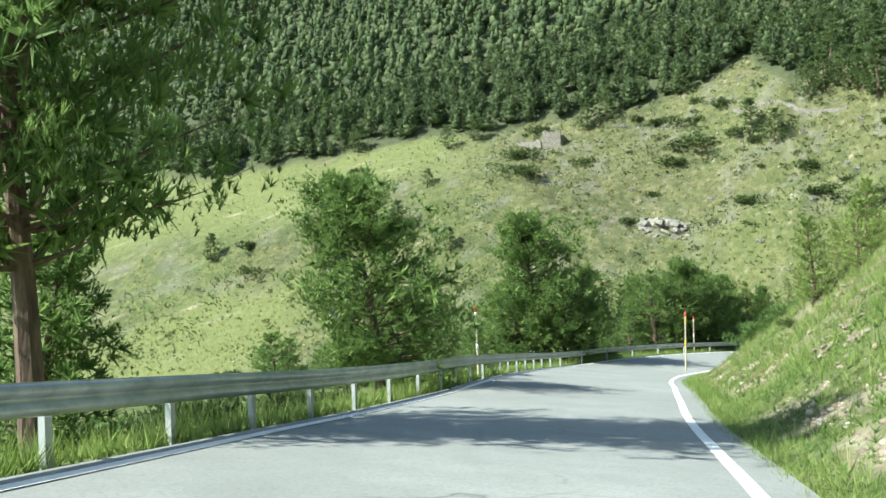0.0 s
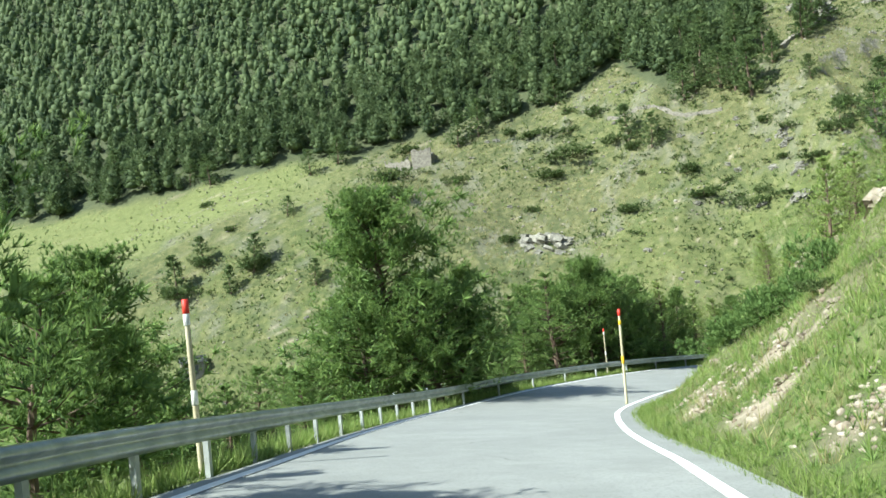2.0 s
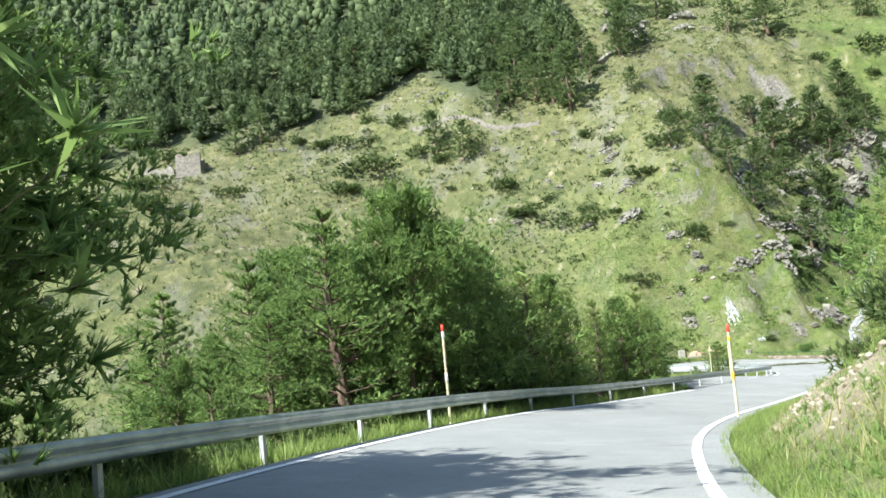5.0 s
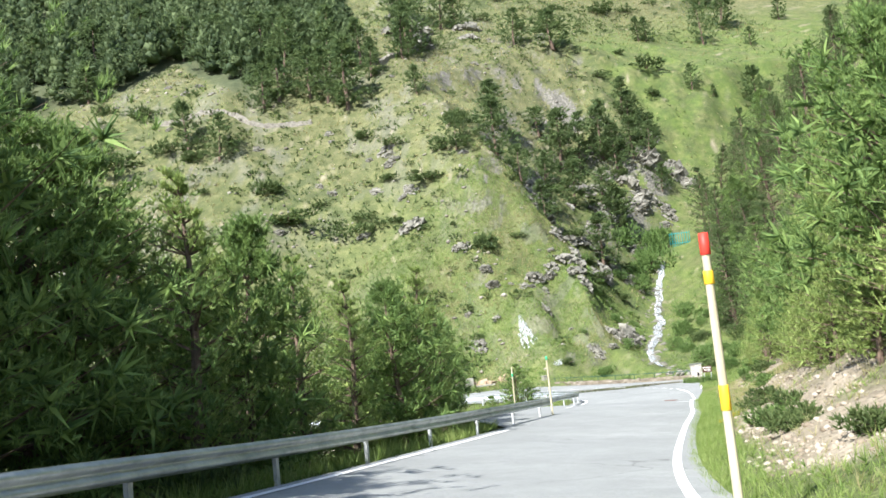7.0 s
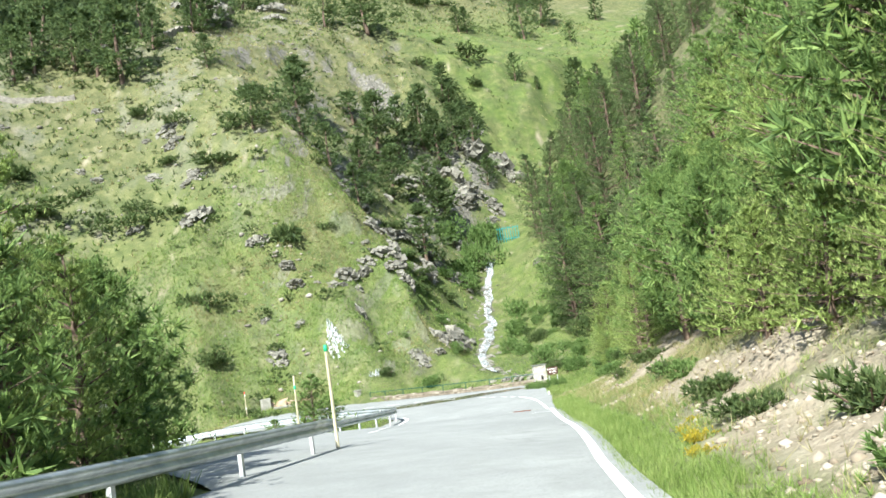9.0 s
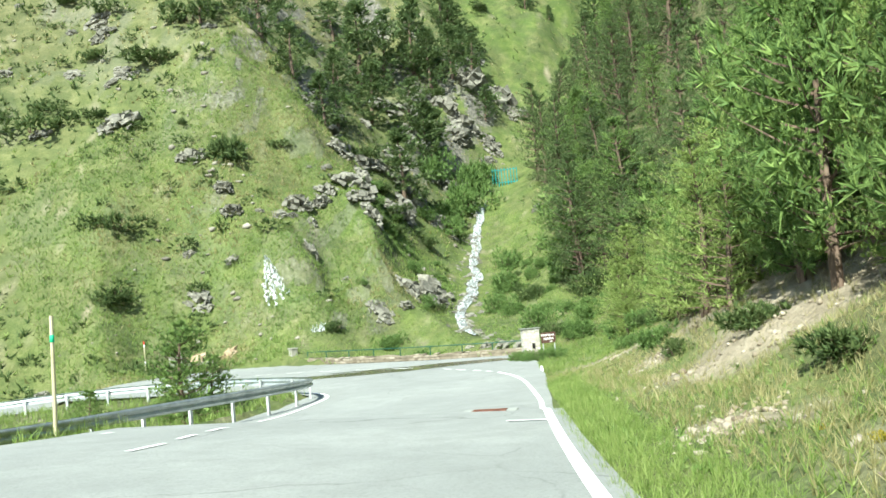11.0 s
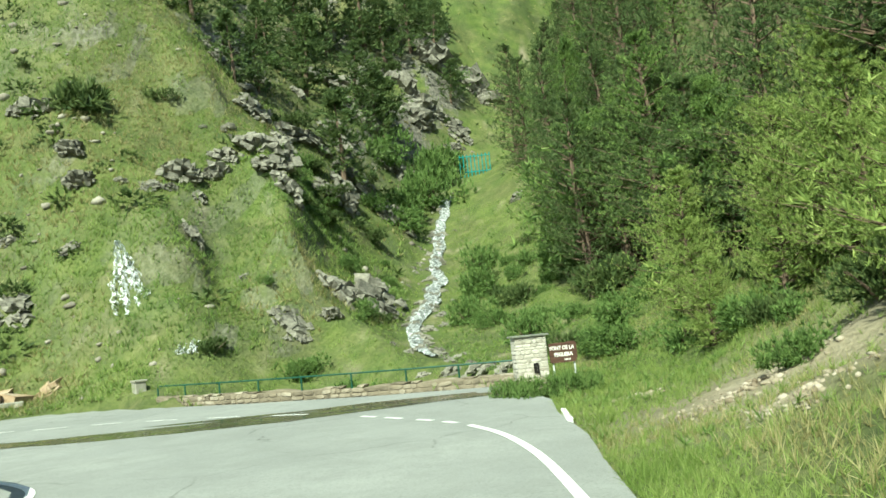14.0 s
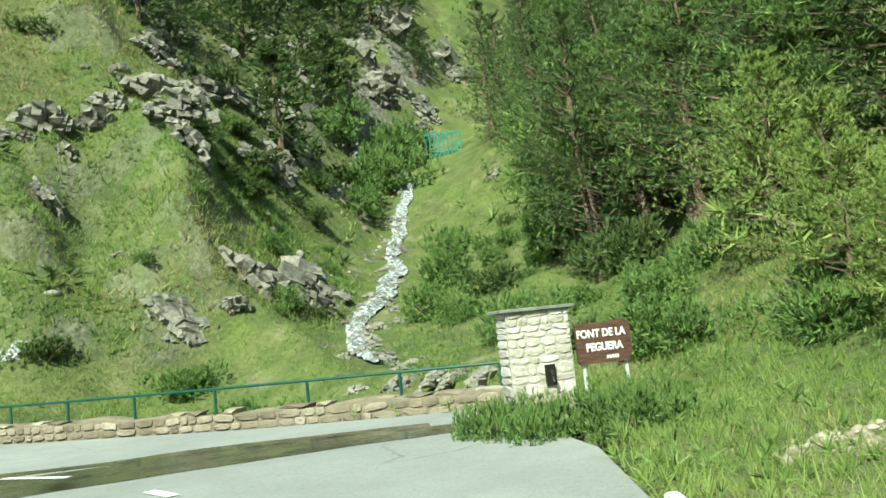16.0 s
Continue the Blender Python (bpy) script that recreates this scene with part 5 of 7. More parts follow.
# rusty drain cover in its patch
drain = empty("drain_cover", Matrix.Translation((40.72, 95.95, float(road_point(float(near(ROAD, 40.72, 95.95)[2][0]), 0)[2]) + 0.004)) @ Matrix.Rotation(math.atan2(-0.52, 0.42), 4, "Z"), "rusty iron drain grate set in a patch of asphalt", "drain")
s = Shader("rusty_iron", 0.8, 0.3)
s.colour(s.ramp(s.noise(9, 5), (0.3, (0.11, 0.045, 0.03)), (0.7, (0.23, 0.10, 0.065))))
M["rust"] = s.mat
s = Shader("patch_asphalt", 0.85)
s.colour(s.ramp(s.noise(30, 4, 0.7), (0.3, (0.25, 0.26, 0.235)), (0.7, (0.35, 0.36, 0.325))))
M["patch"] = s.mat


def box_bm(sx, sy, sz, at=(0, 0, 0), bevel=0.0, rot=None):
    bm = bmesh.new()
    bmesh.ops.create_cube(bm, size=1.0)
    bmesh.ops.scale(bm, vec=(sx, sy, sz), verts=bm.verts)
    if bevel:
        bmesh.ops.bevel(bm, geom=bm.edges[:], offset=bevel, segments=1, affect="EDGES", profile=0.5)
    if rot is not None:
        bmesh.ops.transform(bm, matrix=rot, verts=bm.verts)
    bmesh.ops.translate(bm, vec=at, verts=bm.verts)
    return bm


part("surround", box_bm(1.1, 0.5, 0.03, (0, 0, -0.01), 0.006), M["patch"], drain)
for k in range(16):
    part("bar", box_bm(0.026, 0.2, 0.02, (-0.32 + k * 0.0427, 0, 0.012)), M["rust"], drain)
for yy in (-0.1, 0.1):
    part("edge_bar", box_bm(0.7, 0.025, 0.022, (0, yy, 0.0125)), M["rust"], drain)

# water lying and running over the asphalt
s = Shader("wet_asphalt", 0.12)
s.bsdf.inputs["Specular IOR Level"].default_value = 0.5
s.colour(s.ramp(s.noise(1.2, 5), (0.3, (0.035, 0.033, 0.024)), (0.7, (0.075, 0.07, 0.05))))
s.rough(s.ramp(s.noise(2.5, 4), (0.35, (0.06,) * 3), (0.7, (0.4,) * 3)))
M["wet"] = s.mat


def puddle(points, widths, seed, name="wet_patch"):
    c, r = dense([(x, y, w) for (x, y), w in zip(points, widths)], 0.3)
    verts, faces = [], []
    for i, s in enumerate(r):
        p, q, n = frame_at(c, r, s)
        for sgn in (-1, 1):
            o = sgn * c[i][2] / 2 + 0.16 * float(rough(s * 1.0 + 50 * sgn, seed * 7.3, 1.6, seed, 3))
            v = p + n * o
            verts.append((v[0], v[1], float(pad_height(v[0], v[1])[0]) + 0.009))
    for i in range(len(r) - 1):
        faces.append((2 * i, 2 * i + 1, 2 * i + 3, 2 * i + 2))
    return tagged(link_mesh(name, verts, faces, M["wet"]), "wet dark band where spring water runs over the asphalt", "puddle", kind="structure")


puddle([(57.9, 113.2), (55.6, 114.6), (53.2, 115.9), (50.8, 117.5), (48.8, 119.3), (46.8, 121.8), (45.0, 124.5)], [0.8, 1.5, 2.0, 1.9, 1.5, 1.0, 0.4], 3)
puddle([(57.6, 114.2), (55.4, 115.9), (53.0, 117.6), (50.6, 119.8)], [0.5, 0.7, 0.6, 0.15], 5)

# ---- low wall and green fence at the far edge of the hairpin ----
WALL, WALL_S = dense([(59.7, 114.5, -12.6), (57.5, 118.1, -12.62), (55.5, 122.8, -12.64), (54.4, 126.5, -12.66), (53.9, 129.0, -12.68)], 0.4)
wall = empty("low_stone_wall", Matrix.Translation(Vector(WALL[0])), "low rubble stone wall with grass growing over it", "wall", kind="structure")
g = np.random.default_rng(21)


def stone_data(seed, flat=0.7):
    gg = np.random.default_rng(seed)
    bm = bmesh.new()
    bmesh.ops.create_icosphere(bm, subdivisions=1, radius=0.5)
    for v in bm.verts:
        v.co = Vector(np.clip(np.array(v.co) * 1.35, -0.46, 0.46) * (1, 1, 1) + gg.normal(0, 0.035, 3))
    me = bpy.data.meshes.new("stone")
    bm.to_mesh(me)
    bm.free()
    return me


def flat_stone(seed):
    """A rubble stone laid flush in a wall: an uneven outline with a slightly raised face, one unit across, facing -y."""
    gg = np.random.default_rng(seed)
    bm = bmesh.new()
    n = 9
    ring = []
    for k in range(n):
        w = 2 * math.pi * k / n + gg.normal(0, 0.1)
        c, s_ = math.cos(w), math.sin(w)
        m = (abs(c) ** 5 + abs(s_) ** 5) ** -0.2 * 0.5 * gg.uniform(0.88, 1.0)
        ring.append((m * c, m * s_))
    back = [bm.verts.new((x, 0.5, z)) for x, z in ring]
    edge = [bm.verts.new((x, -0.38, z)) for x, z in ring]
    face = [bm.verts.new((x * 0.82, -0.5 + gg.normal(0, 0.05), z * 0.8)) for x, z in ring]
    mid = bm.verts.new((0, -0.52, 0))
    for k in range(n):
        j = (k + 1) % n
        bm.faces.new((back[k], back[j], edge[j], edge[k]))
        bm.faces.new((edge[k], edge[j], face[j], face[k]))
        bm.faces.new((face[k], face[j], mid))
    bmesh.ops.recalc_face_normals(bm, faces=bm.faces)
    me = bpy.data.meshes.new("stone")
    bm.to_mesh(me)
    bm.free()
    return me


def stone_material(name, a, b, c):
    s = Shader(name, 0.9)
    v = s.math("ADD", s.math("MULTIPLY", s.random(), 0.5), s.math("MULTIPLY", s.noise(5, 6, 0.65), 0.6))
    s.colour(s.ramp(v, (0.25, a), (0.55, b), (0.85, c))).bump(s.noise(22, 5), 0.7, 0.02)
    return s.mat


M["wall_stone"] = stone_material("wall_stone", (0.11, 0.093, 0.066), (0.215, 0.182, 0.13), (0.34, 0.30, 0.235))
M["pale_stone"] = stone_material("pale_stone", (0.27, 0.25, 0.205), (0.41, 0.385, 0.33), (0.54, 0.52, 0.46))
M["mortar"] = stone_material("mortar", (0.30, 0.285, 0.24), (0.38, 0.36, 0.31), (0.44, 0.42, 0.37))
STONES = [stone_data(200 + i) for i in range(8)]
for me in STONES:
    me.materials.append(M["wall_stone"])
PALE = [flat_stone(220 + i) for i in range(10)]
for me in PALE:
    me.materials.append(M["pale_stone"])
WALL_FACE = [flat_stone(240 + i) for i in range(10)]
for me in WALL_FACE:
    me.materials.append(M["wall_stone"])
verts, faces = [], []
for i, s_at in enumerate(WALL_S):
    p, q, r = frame_at(WALL, WALL_S, s_at)
    top = 0.3 + 0.04 * math.sin(i * 1.3) + 0.03 * math.sin(i * 0.37)
    for o, zz in ((-0.17, -0.2), (-0.17, top - 0.03), (-0.1, top), (0.15, top), (0.19, -0.2)):
        verts.append(p - WALL[0] + r * o + np.array([0, 0, zz]))
for i in range(len(WALL_S) - 1):
    for k in range(4):
        a = i * 5 + k
        faces.append((a, a + 1, a + 6, a + 5))
link_mesh("core", verts, faces, M["wall_stone"], wall)
for row, (lo, hi) in enumerate(((0.0, 0.13), (0.14, 0.28))):
    s_at = 0.05 + 0.17 * row
    while s_at < WALL_S[-1] - 0.3:
        ln, h = g.uniform(0.16, 0.52), (hi - lo) * g.uniform(0.85, 1.1)
        p, q, r = frame_at(WALL, WALL_S, s_at + ln / 2)
        ob = new("stone", WALL_FACE[int(g.integers(10))])
        ob.parent = wall
        ob.matrix_basis = Matrix.Translation(Vector(p - WALL[0] - r * 0.15 + np.array([0, 0, (lo + hi) / 2 - 0.01]))) @ Matrix.Rotation(math.atan2(-q[1], -q[0]), 4, "Z") @ Matrix.Rotation(g.normal(0, 0.05), 4, "Y") @ Matrix.Diagonal((ln * 0.97, g.uniform(0.07, 0.13), h, 1))
        s_at += ln
s_at = 0.1
while s_at < WALL_S[-1] - 0.4:
    ln = g.uniform(0.3, 0.7)
    if g.random() < 0.62:
        p, q, r = frame_at(WALL, WALL_S, s_at + ln / 2)
        ob = new("stone", STONES[int(g.integers(8))])
        ob.parent = wall
        ob.matrix_basis = Matrix.Translation(Vector(p - WALL[0] + np.array([0, 0, 0.31]))) @ Matrix.Rotation(math.atan2(q[1], q[0]) + g.normal(0, 0.06), 4, "Z") @ Matrix.Diagonal((ln, g.uniform(0.32, 0.42), g.uniform(0.07, 0.12), 1))
    s_at += ln
s = Shader("green_paint", 0.45)
s.colour(s.ramp(s.noise(6, 4), (0.3, (0.006, 0.045, 0.03)), (0.7, (0.013, 0.078, 0.052))))
M["green"] = s.mat
fence = empty("metal_fence", Matrix.Translation(Vector(WALL[0])), "dark green metal railing on the low stone wall", "fence")
top_line = []
for s_at in (0.2, 1.9, 3.6, 5.5, 7.4, 9.2, 11.0, 12.8, 14.4):
    p, q, r = frame_at(WALL, WALL_S, s_at)
    b = p - WALL[0]
    v, f = tube([b + np.array([0, 0, 0.2]), b + np.array([0, 0, 0.70])], [0.028, 0.028], 8)
    link_mesh("post", v, f, M["green"], fence)
    top_line.append(b + np.array([0, 0, 0.71]))
for a, b in zip(top_line[:-1], top_line[1:]):
    v, f = tube([a, b], [0.024, 0.024], 8)
    link_mesh("top_rail", v, f, M["green"], fence)


# ---- spring: stone fountain and wooden sign ----
UX = Vector((0.76, -0.44, 0)).normalized()
FACE = Matrix(((UX.x, -UX.y, 0, 0), (UX.y, UX.x, 0, 0), (0, 0, 1, 0), (0, 0, 0, 1)))
fx, fy, fz = 57.83, 112.24, -12.55
font = empty("fountain", Matrix.Translation((fx, fy, fz)) @ FACE, "square stone fountain with a slate cap and a dark spout", "fountain")
part("core", box_bm(0.82, 0.42, 1.38, (0, 0.21, 0.69)), M["mortar"], font)
z = 0.0
while z < 1.34:
    h = min(g.uniform(0.07, 0.16), 1.38 - z)
    x = -0.41
    while x < 0.4:
        w = min(g.uniform(0.09, 0.34), 0.41 - x)
        if w > 0.04:
            ob = new("stone", PALE[int(g.integers(10))])
            ob.parent = font
            ob.matrix_basis = Matrix.Translation((x + w / 2, 0.018 + g.uniform(-0.004, 0.004), z + h / 2)) @ Matrix.Rotation(g.normal(0, 0.05), 4, "Y") @ Matrix.Diagonal((w * 0.98, 0.06, h * g.uniform(0.92, 1.02), 1))
        x += w
    for sx, turn in ((-0.4, -90), (0.4, 90)):
        ob = new("stone", PALE[int(g.integers(10))])
        ob.parent = font
        ob.matrix_basis = Matrix.Translation((sx, 0.22, z + h / 2)) @ Matrix.Rotation(radians(turn), 4, "Z") @ Matrix.Diagonal((0.4, 0.06, h * 0.98, 1))
    z += h
s = Shader("slate", 0.7)
s.colour(s.ramp(s.noise(5, 5), (0.3, (0.10, 0.11, 0.09)), (0.7, (0.24, 0.25, 0.2))))
M["slate"] = s.mat
part("cap", box_bm(0.98, 0.56, 0.045, (0, 0.22, 1.405), 0.008), M["slate"], font, "thin slate cap")
part("basin", box_bm(0.95, 0.6, 0.34, (0, -0.3, 0.17), 0.02), M["wall_stone"], font)
v, f = tube([(0.08, 0.06, 0.62), (0.08, -0.1, 0.62), (0.08, -0.16, 0.58), (0.08, -0.17, 0.5)], [0.03, 0.03, 0.028, 0.026], 8)
s = Shader("dark_iron", 0.5, 0.6)
s.colour((0.03, 0.028, 0.025))
M["iron"] = s.mat
link_mesh("spout", v, f, M["iron"], font, "dark iron spout")
part("spout_plate", box_bm(0.14, 0.02, 0.26, (0.08, -0.045, 0.58), 0.01), M["iron"], font)

s = Shader("brown_sign_wood", 0.7)
s.own_coords().colour(s.ramp(s.noise(4, 6, 0.6, (1, 1, 7)), (0.3, (0.045, 0.024, 0.016)), (0.6, (0.095, 0.05, 0.034)), (0.8, (0.14, 0.08, 0.055)))).bump(s.noise(10, 4, 0.5, (1, 1, 7)), 0.4, 0.01)
M["sign_wood"] = s.mat
s = Shader("white_lettering", 0.6)
s.colour((0.78, 0.76, 0.72))
M["letters"] = s.mat
sign = empty("wooden_sign", Matrix.Translation((58.55, 111.82, -12.7)) @ FACE, "brown carved wooden sign with white lettering beside the fountain", "sign")
bm = bmesh.new()
outline = [(-0.36, 0.83), (-0.33, 0.8), (0.3, 0.8), (0.335, 0.83), (0.345, 0.87), (0.37, 0.9), (0.37, 1.24), (0.345, 1.3), (0.3, 1.325), (0.1, 1.315), (0.05, 1.3), (-0.02, 1.31), (-0.37, 1.3)]
lo = [bm.verts.new((x, -0.02, z)) for x, z in outline]
hi = [bm.verts.new((x, 0.02, z)) for x, z in outline]
bm.faces.new(lo)
bm.faces.new(hi[::-1])
for i in range(len(outline)):
    bm.faces.new((lo[i], hi[i], hi[(i + 1) % len(outline)], lo[(i + 1) % len(outline)]))
board = part("board", bm, M["sign_wood"], sign)
for x in (-0.27, 0.3):
    v, f = tube([(x, 0.045, -0.2), (x, 0.045, 1.1)], [0.026, 0.026], 8)
    link_mesh("post", v, f, M["post_steel"], sign, "grey steel post")


def lettering(text, size, at, parent):
    cu = bpy.data.curves.new("lettering", "FONT")
    cu.body, cu.size, cu.align_x, cu.extrude = text, size, "CENTER", 0.004
    cu.offset = 0.004
    ob = new("lettering_source", cu)
    me = bpy.data.meshes.new_from_object(ob.evaluated_get(bpy.context.evaluated_depsgraph_get()))
    bpy.data.objects.remove(ob)
    me.materials.clear()
    me.materials.append(M["letters"])
    c = new("lettering", me)
    c.parent = parent
    c.matrix_basis = Matrix.Translation(at) @ Matrix.Rotation(radians(90), 4, "X") @ Matrix.Diagonal((0.86, 1.0, 1, 1))
    return c


bpy.context.view_layer.update()
lettering("FONT DE LA", 0.135, (-0.03, -0.024, 1.13), sign)
lettering("PEGUERA", 0.135, (0.0, -0.024, 0.96), sign)
for k in range(5):
    part("letter_bar", box_bm(0.022, 0.006, 0.04, (0.03 + k * 0.034, -0.022, 0.87)), M["letters"], sign)


# ---- rocks ----
def rock_mesh(seed, material="rock", blocks=16, tall=0.8):
    """A jagged outcrop: angular slabs that share one dip, broken and heaped, growing out of the ground."""
    gg = np.random.default_rng(seed)
    corner = np.array([(x, y, z) for x in (-1, 1) for y in (-1, 1) for z in (-1, 1)], float)
    quads = ((0, 1, 3, 2), (4, 6, 7, 5), (0, 4, 5, 1), (2, 3, 7, 6), (0, 2, 6, 4), (1, 5, 7, 3))
    dip, strike = gg.uniform(0.5, 0.95), gg.uniform(-0.4, 0.4)
    # every slab grows out of one root under the ground
    v, f = [np.array([0.0, 0.0, -0.35])], []
    for k in range(blocks * 2):
        rad, turn = 0.85 * math.sqrt(gg.random()), gg.uniform(0, 6.28)
        big = 1.0 - 0.55 * rad
        size = np.array([gg.uniform(0.14, 0.34), gg.uniform(0.09, 0.24), gg.uniform(0.16, 0.4) * tall / 0.8]) * big
        p = corner * size * (1 + gg.normal(0, 0.2, (8, 3)))
        p[corner[:, 2] > 0] *= (gg.uniform(0.45, 0.9), gg.uniform(0.5, 1.0), 1)
        m = np.array((Matrix.Rotation(strike + gg.normal(0, 0.25), 3, "Z") @ Matrix.Rotation(dip + gg.normal(0, 0.22), 3, "X") @ Matrix.Rotation(gg.normal(0, 0.2), 3, "Y")))
        p = p @ m.T + np.array([rad * math.cos(turn), 0.8 * rad * math.sin(turn), tall * (0.05 + 0.42 * (1 - rad) * gg.uniform(0.5, 1.1))])
        low = int(np.argmin(p[:, 2]))
        o = len(v)
        v += [p[c] for c in range(8) if c != low]
        at = [0 if c == low else o + c - (c > low) for c in range(8)]
        f += [tuple(at[c] for c in q) for q in quads]
    return mesh_data("outcrop", (v, f), M[material])


s = Shader("bank_rock", 0.9)
s.colour(s.ramp(s.noise(2.4, 6, 0.65), (0.3, (0.11, 0.09, 0.06)), (0.5, (0.23, 0.195, 0.14)), (0.7, (0.33, 0.295, 0.23)))).bump(s.noise(8, 6), 0.9, 0.06)
M["bank_rock"] = s.mat
ROCKS = [rock_mesh(300 + i) for i in range(7)]
ORANGE = rock_mesh(320, "orange_rock", 9, 0.7)


def rock(x, y, h, k, label="grey weathered rock outcrop on the hillside", mesh=None, wide=1.2, name="rock_outcrop", group="rocks"):
    ob = new(name, mesh or ROCKS[k % 7])
    z = terrain([x, x + 0.7, x - 0.7, x, x], [y, y, y, y + 0.7, y - 0.7])
    up = Vector(((z[2] - z[1]) / 1.4, (z[4] - z[3]) / 1.4, 1.0)).normalized()
    ob.matrix_world = Matrix.Translation(Vector((x, y, float(z[0]))) - up * 0.1 * h) @ Vector((0, 0, 1)).rotation_difference(up).to_matrix().to_4x4() @ Matrix.Rotation(0.5 * math.sin(k * 1.7) - 0.6, 4, "Z") @ Matrix.Diagonal((h * wide, h * wide * 0.85, h, 1))
    return tagged(ob, label, "rock", group)


OUTCROPS = [(65.4, 139.4, 1.5, 1.3), (65.1, 137.4, 1.2, 1.2), (65.2, 136.0, 1.1, 1.3), (63.5, 139.8, 1.3, 1.2), (67.5, 143.8, 1.5, 1.2), (71.7, 146.9, 1.5, 1.3), (69.0, 142.0, 1.3, 1.2), (11.4, 162.8, 3.6, 1.9), (51.3, 150.9, 1.68, 1.2), (53.0, 159.0, 1.26, 1.2), (-0.5, 148.4, 2.38, 1.2), (-0.8, 152.7, 1.4, 1.2), (37.3, 159.0, 0.84, 1.2), (20.6, 167.6, 0.84, 1.2), (53.3, 160.2, 0.91, 1.2), (78.4, 201.9, 4.55, 1.2), (72.6, 194.8, 3.5, 1.2), (77.2, 195.3, 3.5, 1.2), (146.7, 224.7, 4.2, 1.2), (127.3, 235.8, 3.5, 1.2), (90.5, 200.6, 3.15, 1.2), (55.8, 140.5, 1.54, 0.7), (57.5, 139.4, 0.5, 0.83), (58.8, 138.7, 0.5, 1.67), (59.7, 138.4, 0.66, 0.75), (61.0, 138.0, 0.99, 0.75), (62.5, 138.9, 1.49, 0.7), (64.6, 141.3, 0.88, 0.7), (68.7, 142.5, 1.54, 0.91), (67.0, 147.5, 1.04, 1.18), (66.3, 151.4, 0.99, 1.0), (71.7, 155.5, 1.21, 1.67), (74.3, 156.3, 0.77, 0.96), (59.6, 135.9, 0.66, 1.56), (54.4, 138.0, 0.44, 1.5), (61.2, 134.2, 0.28, 2.0), (61.5, 130.5, 0.66, 2.0), (63.5, 130.2, 0.94, 0.7), (67.7, 132.7, 1.71, 1.02), (85.3, 153.7, 1.32, 0.91), (106.1, 163.7, 3.85, 0.83), (106.7, 161.4, 2.04, 1.01), (60.4, 139.6, 0.66, 1.13), (74.9, 191.8, 3.85, 0.96), (86.7, 193.6, 1.71, 1.52), (53.3, 161.0, 0.94, 1.85), (53.2, 154.4, 0.88, 1.83), (50.1, 158.2, 0.72, 1.9), (68.3, 151.4, 1.49, 2.0), (70.2, 149.4, 1.81, 0.91), (55.0, 145.4, 1.59, 0.91), (55.8, 141.7, 1.26, 0.75), (60.6, 139.0, 1.87, 0.75), (68.7, 142.2, 1.71, 0.9), (100.5, 163.1, 4.35, 0.7), (94.0, 161.4, 3.25, 0.7), (94.2, 159.0, 2.7, 0.75), (84.4, 160.3, 1.76, 1.48), (86.3, 154.0, 2.09, 0.89)]
for i, (x, y, h, wd) in enumerate(OUTCROPS):
    rock(x, y, h, i, wide=wd)
count = 0
while count < 90:
    x, y = rng.uniform(-70, 92), rng.uniform(134, 196)
    if float(near(LOW, x, y)[0][0]) > 5 and float(near(LOW, x, y)[3][0]) > 0 and float(near(GUL, x, y)[0][0]) > 4 and forest_mask(np.array([x]), np.array([y]))[0] < 0.3 and not (x < -25 and y > 172):
        rock(x, y, rng.uniform(0.25, 0.9), count + 3)
        count += 1
rock(50.7, 135.2, 1.5, 2, "large orange-brown boulder beside the pull-off", ORANGE, 1.35, "boulder")
rock(52.4, 134.6, 0.9, 4, "orange-brown boulder beside the pull-off", ORANGE, 1.2, "boulder")
BANK_ROCKS = [rock_mesh(330 + i, "bank_rock", 16) for i in range(4)]
rock(12.6, 42.0, 1.2, 1, "pale brown rock breaking out of the bank", BANK_ROCKS[0], 1.3, "bank_rock", "rocks of the bank")
for k in range(42):
    sx = rng.uniform(8, 46)
    p = road_point(S0 + sx, np.interp(S0 + sx, LEFT_S, RIGHT_W) + rng.uniform(1.9, 4.2))
    rock(p[0], p[1], rng.uniform(0.1, 0.26), k, "pale brown rock breaking out of the bank", BANK_ROCKS[k % 4], 1.4, "bank_rock", "rocks of the bank")


# ---- water ----
s = Shader("white_water", 0.35)
w1 = s.noise(5.0, 6, 0.75, (1, 1, 0.3))
s.colour(s.ramp(w1, (0.42, (0.04, 0.045, 0.035)), (0.5, (0.2, 0.22, 0.21)), (0.6, (0.72, 0.74, 0.75)))).bump(s.noise(9, 4, 0.6, (1, 1, 0.3)), 0.8, 0.08)
M["water"] = s.mat


